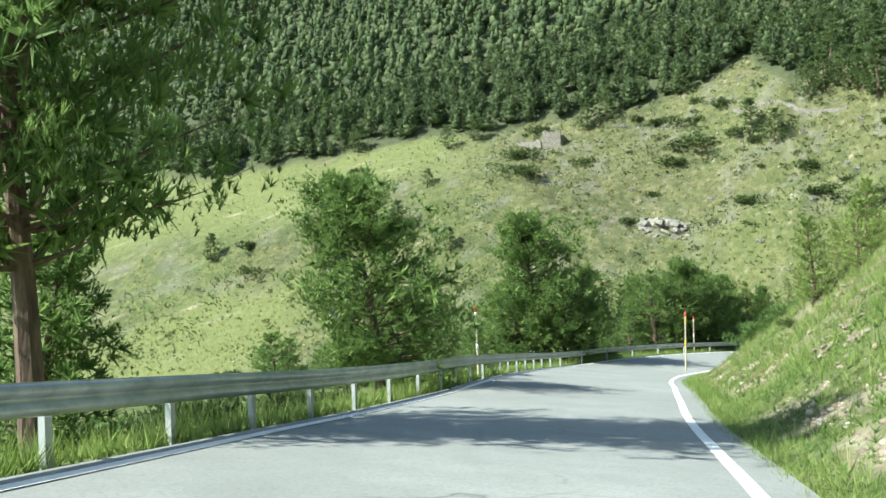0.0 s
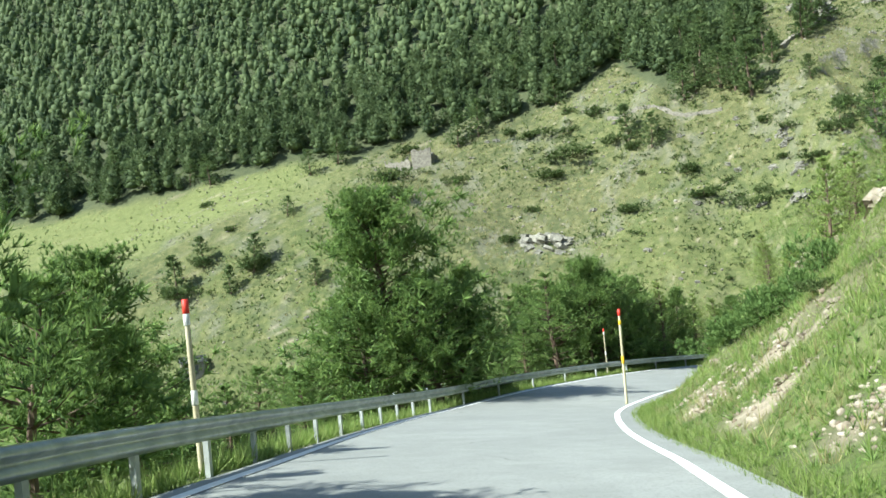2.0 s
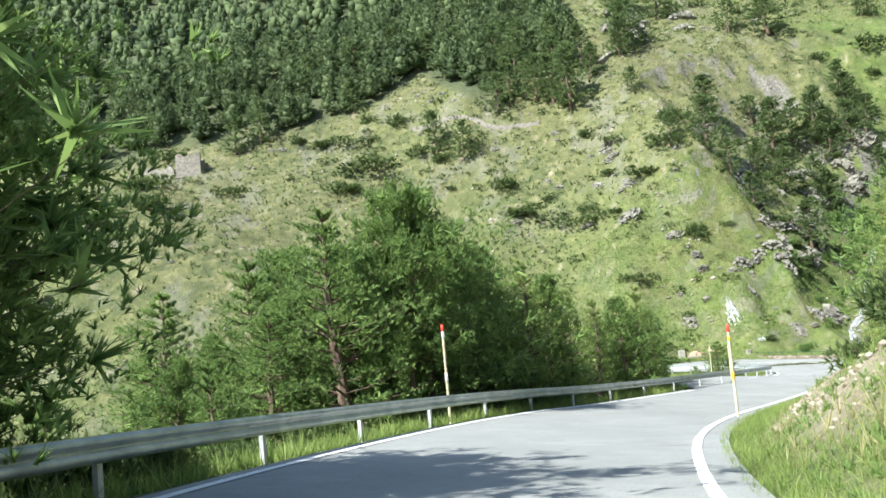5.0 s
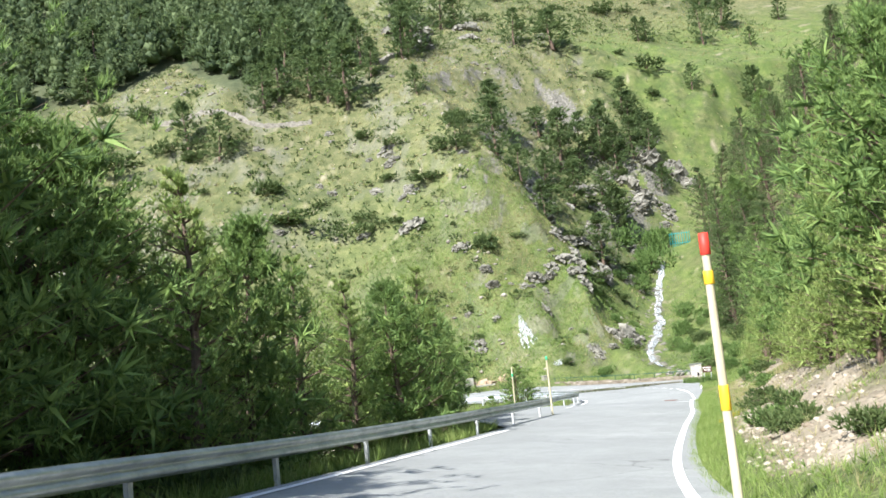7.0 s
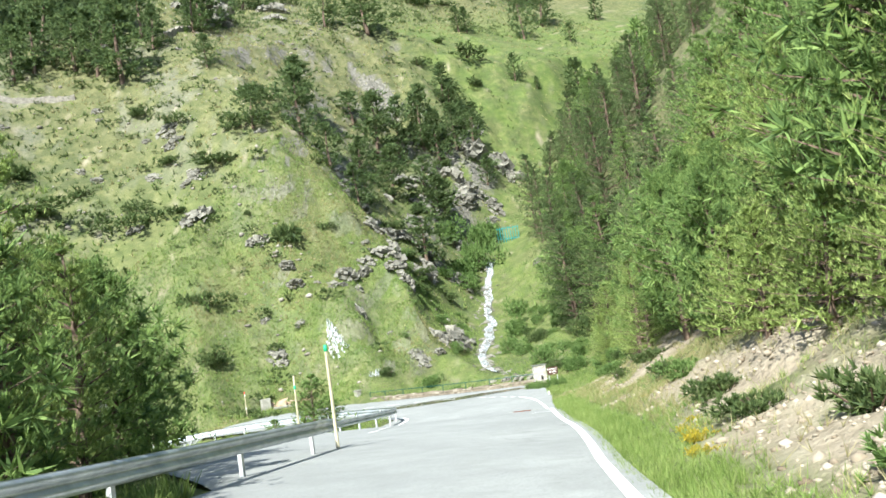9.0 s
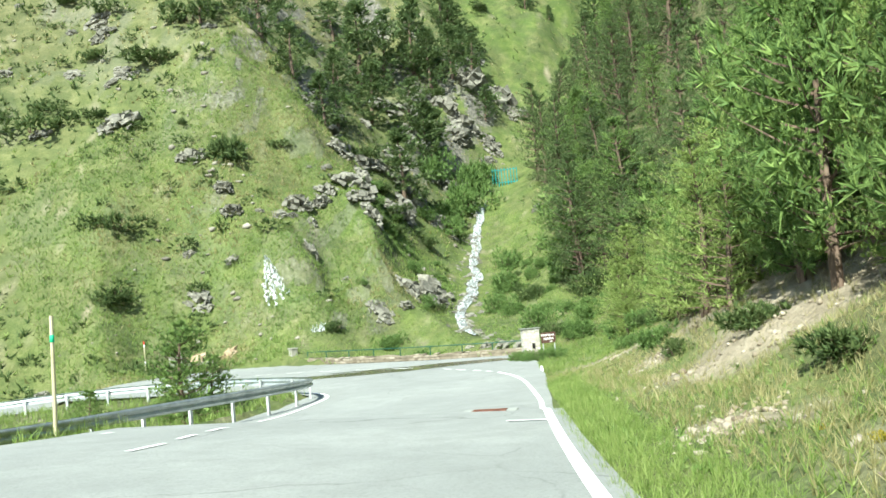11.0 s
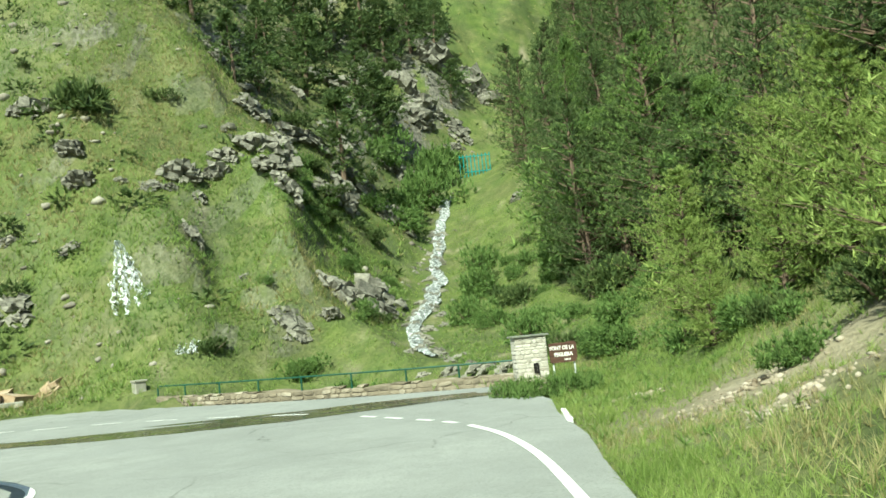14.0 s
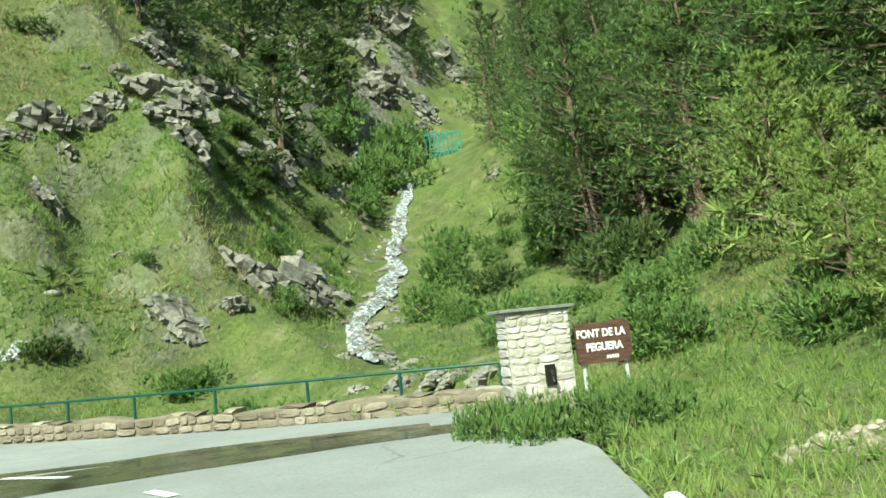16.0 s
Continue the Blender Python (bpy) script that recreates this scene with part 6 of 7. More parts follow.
def cascade(points, widths, name, label, seed):
    """Water tumbling down a rocky bed: a rippled sheet that steps down along a line."""
    c, r = dense([(x, y, w) for (x, y), w in zip(points, widths)], 0.25)
    n = 9
    verts, faces = [], []
    gg = np.random.default_rng(seed)
    for i, sx in enumerate(r):
        p, q, nrm = frame_at(c, r, sx)
        wob = 0.45 * float(rough(sx, seed, 2.6, seed, 3)) * c[i][2]
        for k in range(n):
            o = (k / (n - 1) - 0.5) * c[i][2] * (1 + 0.35 * float(rough(sx + 9 * (k > 4), 3.0, 1.2, seed + 1, 2))) + wob
            x, y = p[0] + nrm[0] * o, p[1] + nrm[1] * o
            verts.append([x, y, 0.10 + 0.06 * math.cos((k / (n - 1) - 0.5) * 3.1) + gg.normal(0, 0.03)])
    v = np.array(verts)
    v[:, 2] += terrain(v[:, 0], v[:, 1])
    for i in range(len(r) - 1):
        for k in range(n - 1):
            a = i * n + k
            faces.append((a, a + 1, a + n + 1, a + n))
    return tagged(link_mesh(name, v, faces, M["water"], smooth=True), label, "stream", kind="structure")


cascade([(90.0, 151.6), (89, 150.7), (86.4, 148.4), (83.8, 146.0), (79.8, 141.6), (75.9, 137.4), (72.5, 134.0), (69.0, 130.7), (67.0, 128.4), (65.4, 126.0), (64.6, 124.2)], [0.8, 1.0, 0.7, 1.1, 0.7, 1.05, 0.9, 0.6, 0.8, 0.55, 0.2], "water_stream", "white mountain stream tumbling down a rocky gully", 4)


s = Shader("falling_water", 0.4)
s.colour(s.ramp(s.noise(9.0, 7, 0.8, (1, 1, 0.45)), (0.34, (0.2, 0.22, 0.2)), (0.44, (0.5, 0.53, 0.53)), (0.56, (0.78, 0.8, 0.81)))).bump(s.noise(14, 4, 0.6, (1, 1, 0.2)), 0.8, 0.05)
gap = s.ramp(s.noise(7.0, 6, 0.75, (1, 1, 0.28)), (0.46, (1, 1, 1)), (0.56, (0, 0, 0)))
clear, both = s.n.new("ShaderNodeBsdfTransparent"), s.n.new("ShaderNodeMixShader")
s.l.new(gap, both.inputs[0])
s.l.new(s.bsdf.outputs[0], both.inputs[1])
s.l.new(clear.outputs[0], both.inputs[2])
s.l.new(both.outputs[0], s.n["Material Output"].inputs[0])
M["fall"] = s.mat


def waterfall(points, widths, label, seed):
    """Water falling over a rock step: threads of white water along a steep line in space."""
    gg = np.random.default_rng(seed)
    p = np.array(points)
    t = np.linspace(0, 1, 26)
    line = np.stack([np.interp(t, np.linspace(0, 1, len(p)), p[:, k]) for k in range(3)], 1)
    wd = np.interp(t, np.linspace(0, 1, len(p)), widths)
    across, out = np.array([0.77, -0.63, 0.0]), np.array([-0.63, -0.77, 0.0])
    n = 17
    verts, faces = [], []
    for i in range(26):
        for k in range(n):
            o = (k / (n - 1) - 0.5) * wd[i] * (1 + 0.25 * float(rough(i * 0.6, 5.0 * (k > 8), 1.0, seed, 2)))
            verts.append(line[i] + across * (o + gg.normal(0, 0.02)) + out * (0.3 + 0.14 * math.cos(k * 1.3 + i * 0.25) + gg.normal(0, 0.05)))
    for i in range(25):
        for k in range(n - 1):
            a = i * n + k
            faces.append((a, a + 1, a + n + 1, a + n))
    return tagged(link_mesh("water_fall", verts, faces, M["fall"]), label, "waterfall", kind="structure")


waterfall([(55.95, 135.7, -5.5), (55.95, 135.35, -6.5), (55.9, 134.6, -7.8), (55.8, 133.6, -9.0)], [0.2, 0.9, 1.7, 1.9], "white waterfall spreading over a mossy rock step", 6)
waterfall([(56.0, 133.4, -9.0), (55.9, 133.1, -9.6), (55.7, 132.8, -10.2), (55.6, 132.6, -10.6)], [1.4, 0.9, 0.6, 0.5], "thin lower thread of the waterfall", 7)
waterfall([(57.3, 131.7, -9.8), (57.0, 131.1, -10.3), (56.5, 130.2, -10.9)], [0.4, 0.8, 0.8], "small white waterfall beside the larger one", 8)
g = np.random.default_rng(77)
for k in range(110):
    sx = g.uniform(16, 56)
    p, q, r = frame_at(GUL, GUL_S, sx)
    o = g.choice([-1, 1]) * (g.uniform(0.0, 0.45) if k % 2 else g.uniform(0.3, 1.5))
    rock(p[0] + r[0] * o, p[1] + r[1] * o, g.uniform(0.3, 0.55) if k % 2 else g.uniform(0.15, 0.42), k, "wet grey rock in the bed of the stream", None, 1.1, "stream_rock", "rocks in the stream")
# crags, pines and shrubs of the rib over the gully
gr = np.random.default_rng(121)
for k in range(26):
    p, q, r = frame_at(GUL, GUL_S, gr.uniform(44, 82))
    o = -gr.uniform(3.0, 13)
    rock(p[0] + r[0] * o, p[1] + r[1] * o, gr.uniform(0.9, 2.4), k, "grey craggy rock on the rib over the gully", None, gr.uniform(0.9, 1.5))
for k in range(15):
    p, q, r = frame_at(GUL, GUL_S, gr.uniform(42, 80))
    o = -gr.uniform(5.5, 15)
    x, y, h = p[0] + r[0] * o, p[1] + r[1] * o, gr.uniform(3.5, 7.0)
    tree_of("pine_tree", FAR[k % 3], stand(x, y, h, 6.0, k * 1.7, squash=1.4), "dark pine rooted among the rocks of the rib", "tree", "pines on the hillside")
for k in range(16):
    p, q, r = frame_at(GUL, GUL_S, gr.uniform(38, 78))
    o = -gr.uniform(2.0, 13)
    bush(p[0] + r[0] * o, p[1] + r[1] * o, gr.uniform(0.8, 1.8), k, "fresh green shrub among the rocks of the rib", gr.uniform(0.8, 1.3), k % 2 == 0, group="shrubs by the stream")
# rock faces under the grass ledges: x, y, height, width
for k, (x, y, h, wd) in enumerate(((67.0, 133.0, 1.9, 1.3), (69.4, 134.9, 2.0, 1.3), (64.8, 131.9, 1.3, 1.4), (52.0, 138.0, 1.0, 1.5), (79.0, 152.0, 2.0, 1.4), (73.8, 147.5, 1.5, 1.6))):
    rock(x, y, h, k * 3 + 1, "dark craggy rock face at the foot of the hill", None, wd)
for k in range(26):
    p, q, r = frame_at(GUL, GUL_S, gr.uniform(26, 46))
    o = -gr.uniform(1.8, 9.0)
    bush(p[0] + r[0] * o, p[1] + r[1] * o, gr.uniform(0.4, 1.0), k, "low green shrub on the flank of the rib", gr.uniform(0.7, 1.2), k % 3 != 0, group="shrubs by the stream")
# shrubs and trees round the stream head and along the foot
for k, (x, y, r, hi) in enumerate(((87.2, 151.4, 2.6, 1.5), (84.4, 149.4, 2.2, 1.4), (90.5, 154.0, 2.8, 1.5), (86.0, 154.0, 2.4, 1.3), (80.8, 146.4, 1.8, 1.2), (94.0, 154.6, 2.4, 1.4))):
    bush(x, y, r, k, "fresh green leafy shrub beside the stream head", hi, True, group="shrubs by the stream")
for k, (x, y, r, hi) in enumerate(((60.4, 124.6, 0.9, 0.9), (57.4, 130.0, 1.0, 0.9), (70.6, 128.6, 1.2, 1.3), (74.8, 131.4, 1.4, 1.3), (72.4, 126.4, 1.2, 1.2), (79.6, 137.2, 1.6, 1.4), (68.0, 122.0, 1.3, 1.2), (65.2, 117.4, 1.1, 1.1), (63.2, 113.6, 1.0, 1.0),
                                    (62.0, 110.6, 1.1, 1.0), (66.0, 112.0, 1.4, 1.2), (60.8, 107.6, 1.0, 1.0), (64.4, 107.6, 1.5, 1.2), (59.4, 106.6, 0.9, 1.0), (60.2, 103.6, 1.4, 1.2), (69.6, 116.0, 1.6, 1.2), (73.0, 120.6, 1.7, 1.2), (77.2, 127.4, 1.8, 1.2))):
    bush(x, y, r, k, "dense green shrub in the wet grass by the spring", hi, k % 3 != 1, group="shrubs by the spring")
for k, (x, y, r) in enumerate(((56.72, 112.25, 0.36), (58.1, 110.7, 0.36), (57.05, 112.2, 0.36), (56.85, 111.8, 0.36), (56.9, 111.35, 0.38), (57.05, 110.95, 0.38), (57.4, 112.1, 0.36), (57.3, 111.7, 0.38), (57.5, 111.2, 0.38), (57.9, 111.0, 0.36), (57.55, 110.7, 0.38), (57.8, 111.45, 0.34))):
    bush(x, y, r, k, "leafy green nettles growing in front of the fountain", 1.7, True, group="nettles by the fountain", name="nettle_clump")
g = np.random.default_rng(83)
for k in range(40):
    p, q, r = frame_at(GUL, GUL_S, g.uniform(3, 46))
    o = g.uniform(3.0, 11)
    bush(p[0] + r[0] * o, p[1] + r[1] * o, g.uniform(0.4, 1.0), k, "low green shrub on the slope beside the stream", g.uniform(0.8, 1.3), k % 4 != 0, group="shrubs by the spring")
# young trees and bushes on the bank right of the road: along, offset, radius
for k, (sx, o, r, hi) in enumerate(((48, 4.4, 0.7, 1.0), (51, 4.6, 0.9, 1.1), (53, 3.9, 0.8, 1.0), (55, 5.0, 1.1, 1.1), (57, 4.2, 1.0, 1.2), (58.5, 5.6, 1.2, 1.2), (60.5, 4.6, 1.1, 1.2), (63, 5.2, 1.2, 1.2), (66, 4.4, 0.9, 1.1), (70, 3.6, 0.6, 0.9), (74, 3.4, 0.6, 0.9), (78, 3.0, 0.6, 0.8),
                                    (80.5, 3.4, 0.8, 0.8), (83, 3.0, 0.7, 0.8), (86, 3.6, 0.8, 0.9), (89, 3.2, 0.6, 0.8), (93, 3.6, 0.7, 0.8), (98, 3.8, 0.7, 0.8), (103, 4.4, 0.7, 0.8), (108, 4.8, 0.8, 0.9), (112, 4.0, 0.6, 0.9), (116, 4.4, 0.8, 0.9), (35, 5.2, 0.5, 0.8), (28, 4.2, 0.4, 0.8))):
    p = road_point(S0 + sx, np.interp(S0 + sx, LEFT_S, RIGHT_W) + o - 1.2)
    bush(p[0], p[1], r, k, "green bush on the stony bank beside the road", hi, k % 4 == 1, group="bushes on the bank")
for k, (sx, o, h) in enumerate(((44, 6.2, 1.9), (50, 6.4, 2.2), (53.5, 6.0, 2.6), (56.5, 6.6, 3.0), (59, 6.2, 3.4), (61, 7.6, 4.0), (62.5, 6.0, 3.6), (64.5, 7.4, 4.4), (66.5, 6.2, 4.2), (68.5, 7.4, 5.0), (70.5, 6.0, 4.6), (72, 7.8, 5.4), (58, 9.0, 4.4), (55, 9.4, 4.0), (62, 10.5, 5.2))):
    p = road_point(S0 + sx, o)
    tree_of("pine_tree", YOUNG[k % 3], stand(p[0], p[1], h, 6.0, k * 1.3, squash=1.1), "light green young pine on the bank above the road", "tree", "young pines on the bank")
WIDE_YOUNG = [pine_kind(36 + i, 4.0, 1.7, 18, 32, 9, 0.1, "needles_young", bare=0.02, candles=True, width=0.095, inner=14) for i in range(2)]
for x, y, h, k in ((62.4, 110.2, 3.0, 0), (64.6, 108.4, 4.6, 1), (61.6, 107.2, 3.4, 0), (66.5, 113.0, 4.2, 1), (59.0, 104.0, 3.0, 0), (60.6, 104.8, 4.2, 1), (62.6, 105.8, 4.8, 0), (64.4, 106.4, 5.4, 1), (60.9, 108.9, 2.2, 0)):
    tree_of("pine_tree", WIDE_YOUNG[k], stand(x, y, h, 4.0, x * 2.1, squash=1.1), "light green young pine beside the spring", "tree", "young pines on the bank")
for k, (x, y, h) in enumerate(((6.6, 27.3, 2.5), (7.7, 26.6, 2.0), (8.5, 28.6, 2.3), (11.4, 43.6, 2.6))):
    tree_of("pine_tree", SMALL[k % 2], stand(x, y, h, 3.0, k * 1.9, squash=1.0), "light green young pine on the bank above the road", "tree", "young pines on the bank")
for k, (x, y, r, hi) in enumerate(((6.9, 41.9, 0.7, 0.9), (7.3, 41.0, 0.75, 1.0), (8.0, 40.7, 0.85, 1.1), (8.8, 41.1, 0.95, 1.0), (9.6, 41.7, 1.0, 1.1), (10.6, 42.6, 1.1, 1.1))):
    bush(x, y, r, k, "fresh green leafy bush on the brow of the bank", hi, True, group="bushes on the bank")
# yellow flowering broom
M["blossom"] = leaf_shader("yellow_blossom", ((0.2, (0.14, 0.17, 0.03)), (0.5, (0.32, 0.28, 0.03)), (0.8, (0.62, 0.48, 0.04))), 2.0)
BROOM = bush_mesh(99, "blossom", 0.16, 300, 0.6)
for sx, o, r in ((87.6, 2.0, 0.28), (88.8, 2.2, 0.34), (90.2, 2.3, 0.26), (91.2, 2.6, 0.22), (99.0, 3.0, 0.16), (100.4, 3.1, 0.14)):
    p = road_point(S0 + sx, o)
    ob = new("broom_bush", BROOM)
    ob.matrix_world = Matrix.Translation((p[0], p[1], float(terrain(p[0], p[1])[0]) - 0.03)) @ Matrix.Diagonal((r, r, r * 0.9, 1))
    tagged(ob, "low bush covered in yellow blossom beside the road", "bush", "flowering bushes")


# ---- grass, tussocks and stones ----
def grass_field(name, x, y, size, blades, spread, material, label, seed, lift=0.0, width=0.028):
    gg = np.random.default_rng(seed)
    z = terrain(x, y)
    at = np.stack([x, y, z + lift], 1)
    way = np.stack([gg.normal(0, 0.22, len(x)), gg.normal(0, 0.22, len(x)), np.ones(len(x))], 1)
    v, f = tufts(gg, at, way, size, blades, spread, width)
    me = triangle_mesh(name, v, f, M[material])
    return tagged(new(name, me), label, "grass", kind="stuff")


def along_road(n, s0, s1, o0, o1, seed, side=1, power=1.3):
    gg = np.random.default_rng(seed)
    ss = gg.uniform(S0 + s0, S0 + s1, n)
    oo = o0 + (o1 - o0) * gg.random(n) ** power
    px = np.stack([np.interp(ss, ROAD_S, ROAD[:, k]) for k in range(2)], 1)
    d = np.stack([np.interp(ss + 0.5, ROAD_S, ROAD[:, k]) - np.interp(ss - 0.5, ROAD_S, ROAD[:, k]) for k in range(2)], 1)
    d /= np.linalg.norm(d, axis=1, keepdims=True)
    edge = np.interp(ss, LEFT_S, RIGHT_W if side > 0 else LEFT_W)
    off = side * (edge + oo)
    return px[:, 0] + d[:, 1] * off, px[:, 1] - d[:, 0] * off, gg


x, y, gg = along_road(46000, -8, 121, -0.12, 7.5, 401, 1, 1.7)
keep = (bank_soil(x, y) < 0.12 + 0.9 * gg.random(len(x)) ** 2) & (pad_inside(x, y) == 0)
nr = near(ROAD, x, y)
keep &= (nr[2] < S0 + 93) | (nr[0] < 2.9) | (gg.random(len(x)) < 0.5)
x, y = x[keep], y[keep]
grass_field("verge_grass", x, y, gg.uniform(0.08, 0.24, len(x)), 7, 0.42, "grass", "long green grass on the verge and the bank", 402)
x, y, gg = along_road(24000, -6, 74, 1.6, 12, 451, 1, 1.0)
keep = bank_soil(x, y) < 0.15 + 0.9 * gg.random(len(x)) ** 2
grass_field("upper_bank_grass", x[keep], y[keep], gg.uniform(0.16, 0.42, keep.sum()), 6, 0.4, "grass", "green grass growing over the bank", 452)
x, y, gg = along_road(8500, 93, 124, 1.0, 7.0, 453, 1, 1.0)
keep = (pad_inside(x, y) == 0) & (rough(x, y, 3, 73, 2) > -0.5) & (bank_soil(x, y) < 0.6 + 0.5 * gg.random(len(x)))
grass_field("dry_grass", x[keep], y[keep], gg.uniform(0.1, 0.25, keep.sum()), 7, 0.4, "straw", "dry yellow grass on the sunny bank near the hairpin", 454)
x, y, gg = along_road(10000, 20, 121, 1.0, 8.0, 403, 1, 1.0)
keep = (pad_inside(x, y) == 0) & ((bank_soil(x, y) < 0.5) | (gg.random(len(x)) < 0.3))
grass_field("dry_grass", x[keep], y[keep], gg.uniform(0.1, 0.28, keep.sum()), 6, 0.4, "straw", "dry yellow grass on the bank", 404)
x, y, gg = along_road(9000, 78, 124, -0.1, 0.9, 461, 1, 1.0)
keep = pad_inside(x, y) == 0
grass_field("edge_grass", x[keep], y[keep], gg.uniform(0.06, 0.17, keep.sum()), 6, 0.5, "grass", "short grass creeping over the edge of the asphalt", 462)
x, y, gg = along_road(16000, -6, 91, 0.35, 7.0, 405, -1, 1.4)
grass_field("verge_grass", x, y, gg.uniform(0.18, 0.5, len(x)), 6, 0.32, "grass", "long green grass below the guard rail", 406)
gg = np.random.default_rng(407)
x, y = gg.uniform(26, 46, 9000), gg.uniform(97, 131, 9000)
keep = (pad_inside(x, y) == 0) & (near(ROAD, x, y)[0] > np.interp(near(ROAD, x, y)[2], LEFT_S, LEFT_W) + 0.4) & (near(LOW, x, y)[0] > 4) & (near(LOW, x, y)[3] < 0)
grass_field("island_grass", x[keep], y[keep], gg.uniform(0.18, 0.5, keep.sum()), 6, 0.32, "grass", "long green grass in the island of the hairpin", 408)
x, y = gg.uniform(50, 90, 26000), gg.uniform(104, 152, 26000)
dw, _, _, kw = near(WALL, x, y)
dgx, _, sgx, kgx = near(GUL, x, y)
keep = (pad_inside(x, y) == 0) & (dw > 0.35) & ((dgx > 0.8) | (sgx < 12)) & (dgx < 22) & ((sgx > 1) | (near(ROAD, x, y)[3] > 0)) & (bank_soil(x, y) < 0.4)
grass_field("meadow_grass", x[keep], y[keep], gg.uniform(0.12, 0.32, keep.sum()), 8, 0.42, "grass", "tall fresh grass round the spring and the stream", 409)
x, y = gg.uniform(52, 62, 7000), gg.uniform(113, 130, 7000)
keep = (near(WALL, x, y)[0] < 0.42) & (rough(x, y, 1.6, 67, 2) > -0.1)
grass_field("wall_grass", x[keep], y[keep], gg.uniform(0.15, 0.35, keep.sum()), 6, 0.4, "grass", "grass growing from the joints of the low wall", 410, 0.16)
M["weed"] = leaf_shader("weed_leaves", ((0.2, (0.075, 0.135, 0.035)), (0.5, (0.15, 0.24, 0.06)), (0.8, (0.25, 0.34, 0.11))), 1.0)
gg = np.random.default_rng(441)
x, y = gg.uniform(50, 68, 26000), gg.uniform(102, 118, 26000)
dgx, _, sgx, kgx = near(GUL, x, y)
keep = (pad_inside(x, y) == 0) & (near(WALL, x, y)[0] > 0.35) & ((kgx > 0) | (near(ROAD, x, y)[3] > 0)) & (bank_soil(x, y) < 0.35 + 0.4 * gg.random(len(x)))
x, y = x[keep], y[keep]
straw = rough(x, y, 3, 71, 2) + 0.5 * gg.normal(0, 1, len(x)) > 0.6
grass_field("spring_grass", x[~straw], y[~straw], gg.uniform(0.08, 0.22, (~straw).sum()), 8, 0.5, "grass", "thick fresh grass beside the spring", 442)
grass_field("spring_dry_grass", x[straw], y[straw], gg.uniform(0.1, 0.22, straw.sum()), 8, 0.4, "straw", "dry grass stalks beside the spring", 443)
x, y = gg.uniform(51, 72, 5200), gg.uniform(102, 128, 5200)
dgx, _, sgx, kgx = near(GUL, x, y)
keep = (pad_inside(x, y) == 0) & (near(WALL, x, y)[0] > 0.4) & (dgx < 11) & ((kgx > 0) | (near(ROAD, x, y)[3] > 0)) & (rough(x, y, 2.0, 75, 2) > -0.2) & (bank_soil(x, y) < 0.35)
grass_field("spring_herbs", x[keep], y[keep], gg.uniform(0.08, 0.2, keep.sum()), 9, 0.8, "weed", "leafy green herbs among the grass by the spring", 444, 0.06, 0.1)
# leafy weeds among the grass of the bank
x, y, gg = along_road(4000, -6, 121, 0.3, 6.5, 431, 1, 1.3)
keep = (pad_inside(x, y) == 0) & (rough(x, y, 2.2, 57, 2) > -0.05) & (bank_soil(x, y) < 0.7)
grass_field("bank_weeds", x[keep], y[keep], gg.uniform(0.05, 0.13, keep.sum()), 8, 0.8, "weed", "leafy green weeds on the verge and the bank", 432, 0.04, 0.12)
# taller weeds that break up the stony face of the bank
x, y, gg = along_road(9000, -6, 60, 0.5, 6.5, 471, 1, 1.2)
keep = (rough(x, y, 1.6, 58, 2) > -0.1) & (gg.random(len(x)) < 0.75)
grass_field("bank_weeds", x[keep], y[keep], gg.uniform(0.07, 0.2, keep.sum()), 10, 0.6, "weed", "tall leafy weeds on the stony bank", 472, 0.02, 0.07)
x, y, gg = along_road(2600, -6, 60, 0.5, 6.5, 473, 1, 1.2)
keep = rough(x, y, 1.3, 59, 2) > 0.0
grass_field("dry_grass", x[keep], y[keep], gg.uniform(0.2, 0.42, keep.sum()), 6, 0.35, "straw", "pale dry stalks on the stony bank", 474)
# finer grass on the foot of the hill above the pull-off
x, y = gg.uniform(42, 74, 26000), gg.uniform(130, 151, 26000)
keep = (near(LOW, x, y)[3] > 0) & (near(LOW, x, y)[0] > 4) & (near(GUL, x, y)[3] < 0) & (near(GUL, x, y)[0] > 1.2) & (pad_inside(x, y) == 0)
x, y = x[keep], y[keep]
pick = rough(x, y, 4, 65, 3) + 0.35 * gg.normal(0, 1, len(x))
for m, mat, lab, sd in ((pick > 0.35, "straw", "dry grass on the foot of the hill", 471), ((pick <= 0.35) & (pick > -0.5), "grass", "fresh grass on the foot of the hill", 472), (pick <= -0.5, "weed", "dark herbs on the foot of the hill", 473)):
    grass_field("foot_grass", x[m], y[m], gg.uniform(0.15, 0.42, m.sum()), 6, 0.5, mat, lab, sd, 0.0, 0.05)
# tussocks of the open hill
n = 80000
x, y = gg.uniform(-110, 165, n), gg.uniform(128, 245, n)
keep = (forest_mask(x, y) < 0.5) & (near(LOW, x, y)[0] > 4.2) & (near(LOW, x, y)[3] > 0) & (near(GUL, x, y)[0] > 2) & (pad_inside(x, y) == 0) & (near(GUL, x, y)[3] < 0)
smooth_meadow = ((x < -25) & (y > 174)) | ((x > 100) & (y < 186))
keep &= ~smooth_meadow | (gg.random(n) < 0.25)
keep &= ~((x > 42) & (x < 74) & (y < 150))
x, y = x[keep], y[keep]
pick = rough(x, y, 6, 61, 3) + 0.4 * gg.normal(0, 1, len(x))
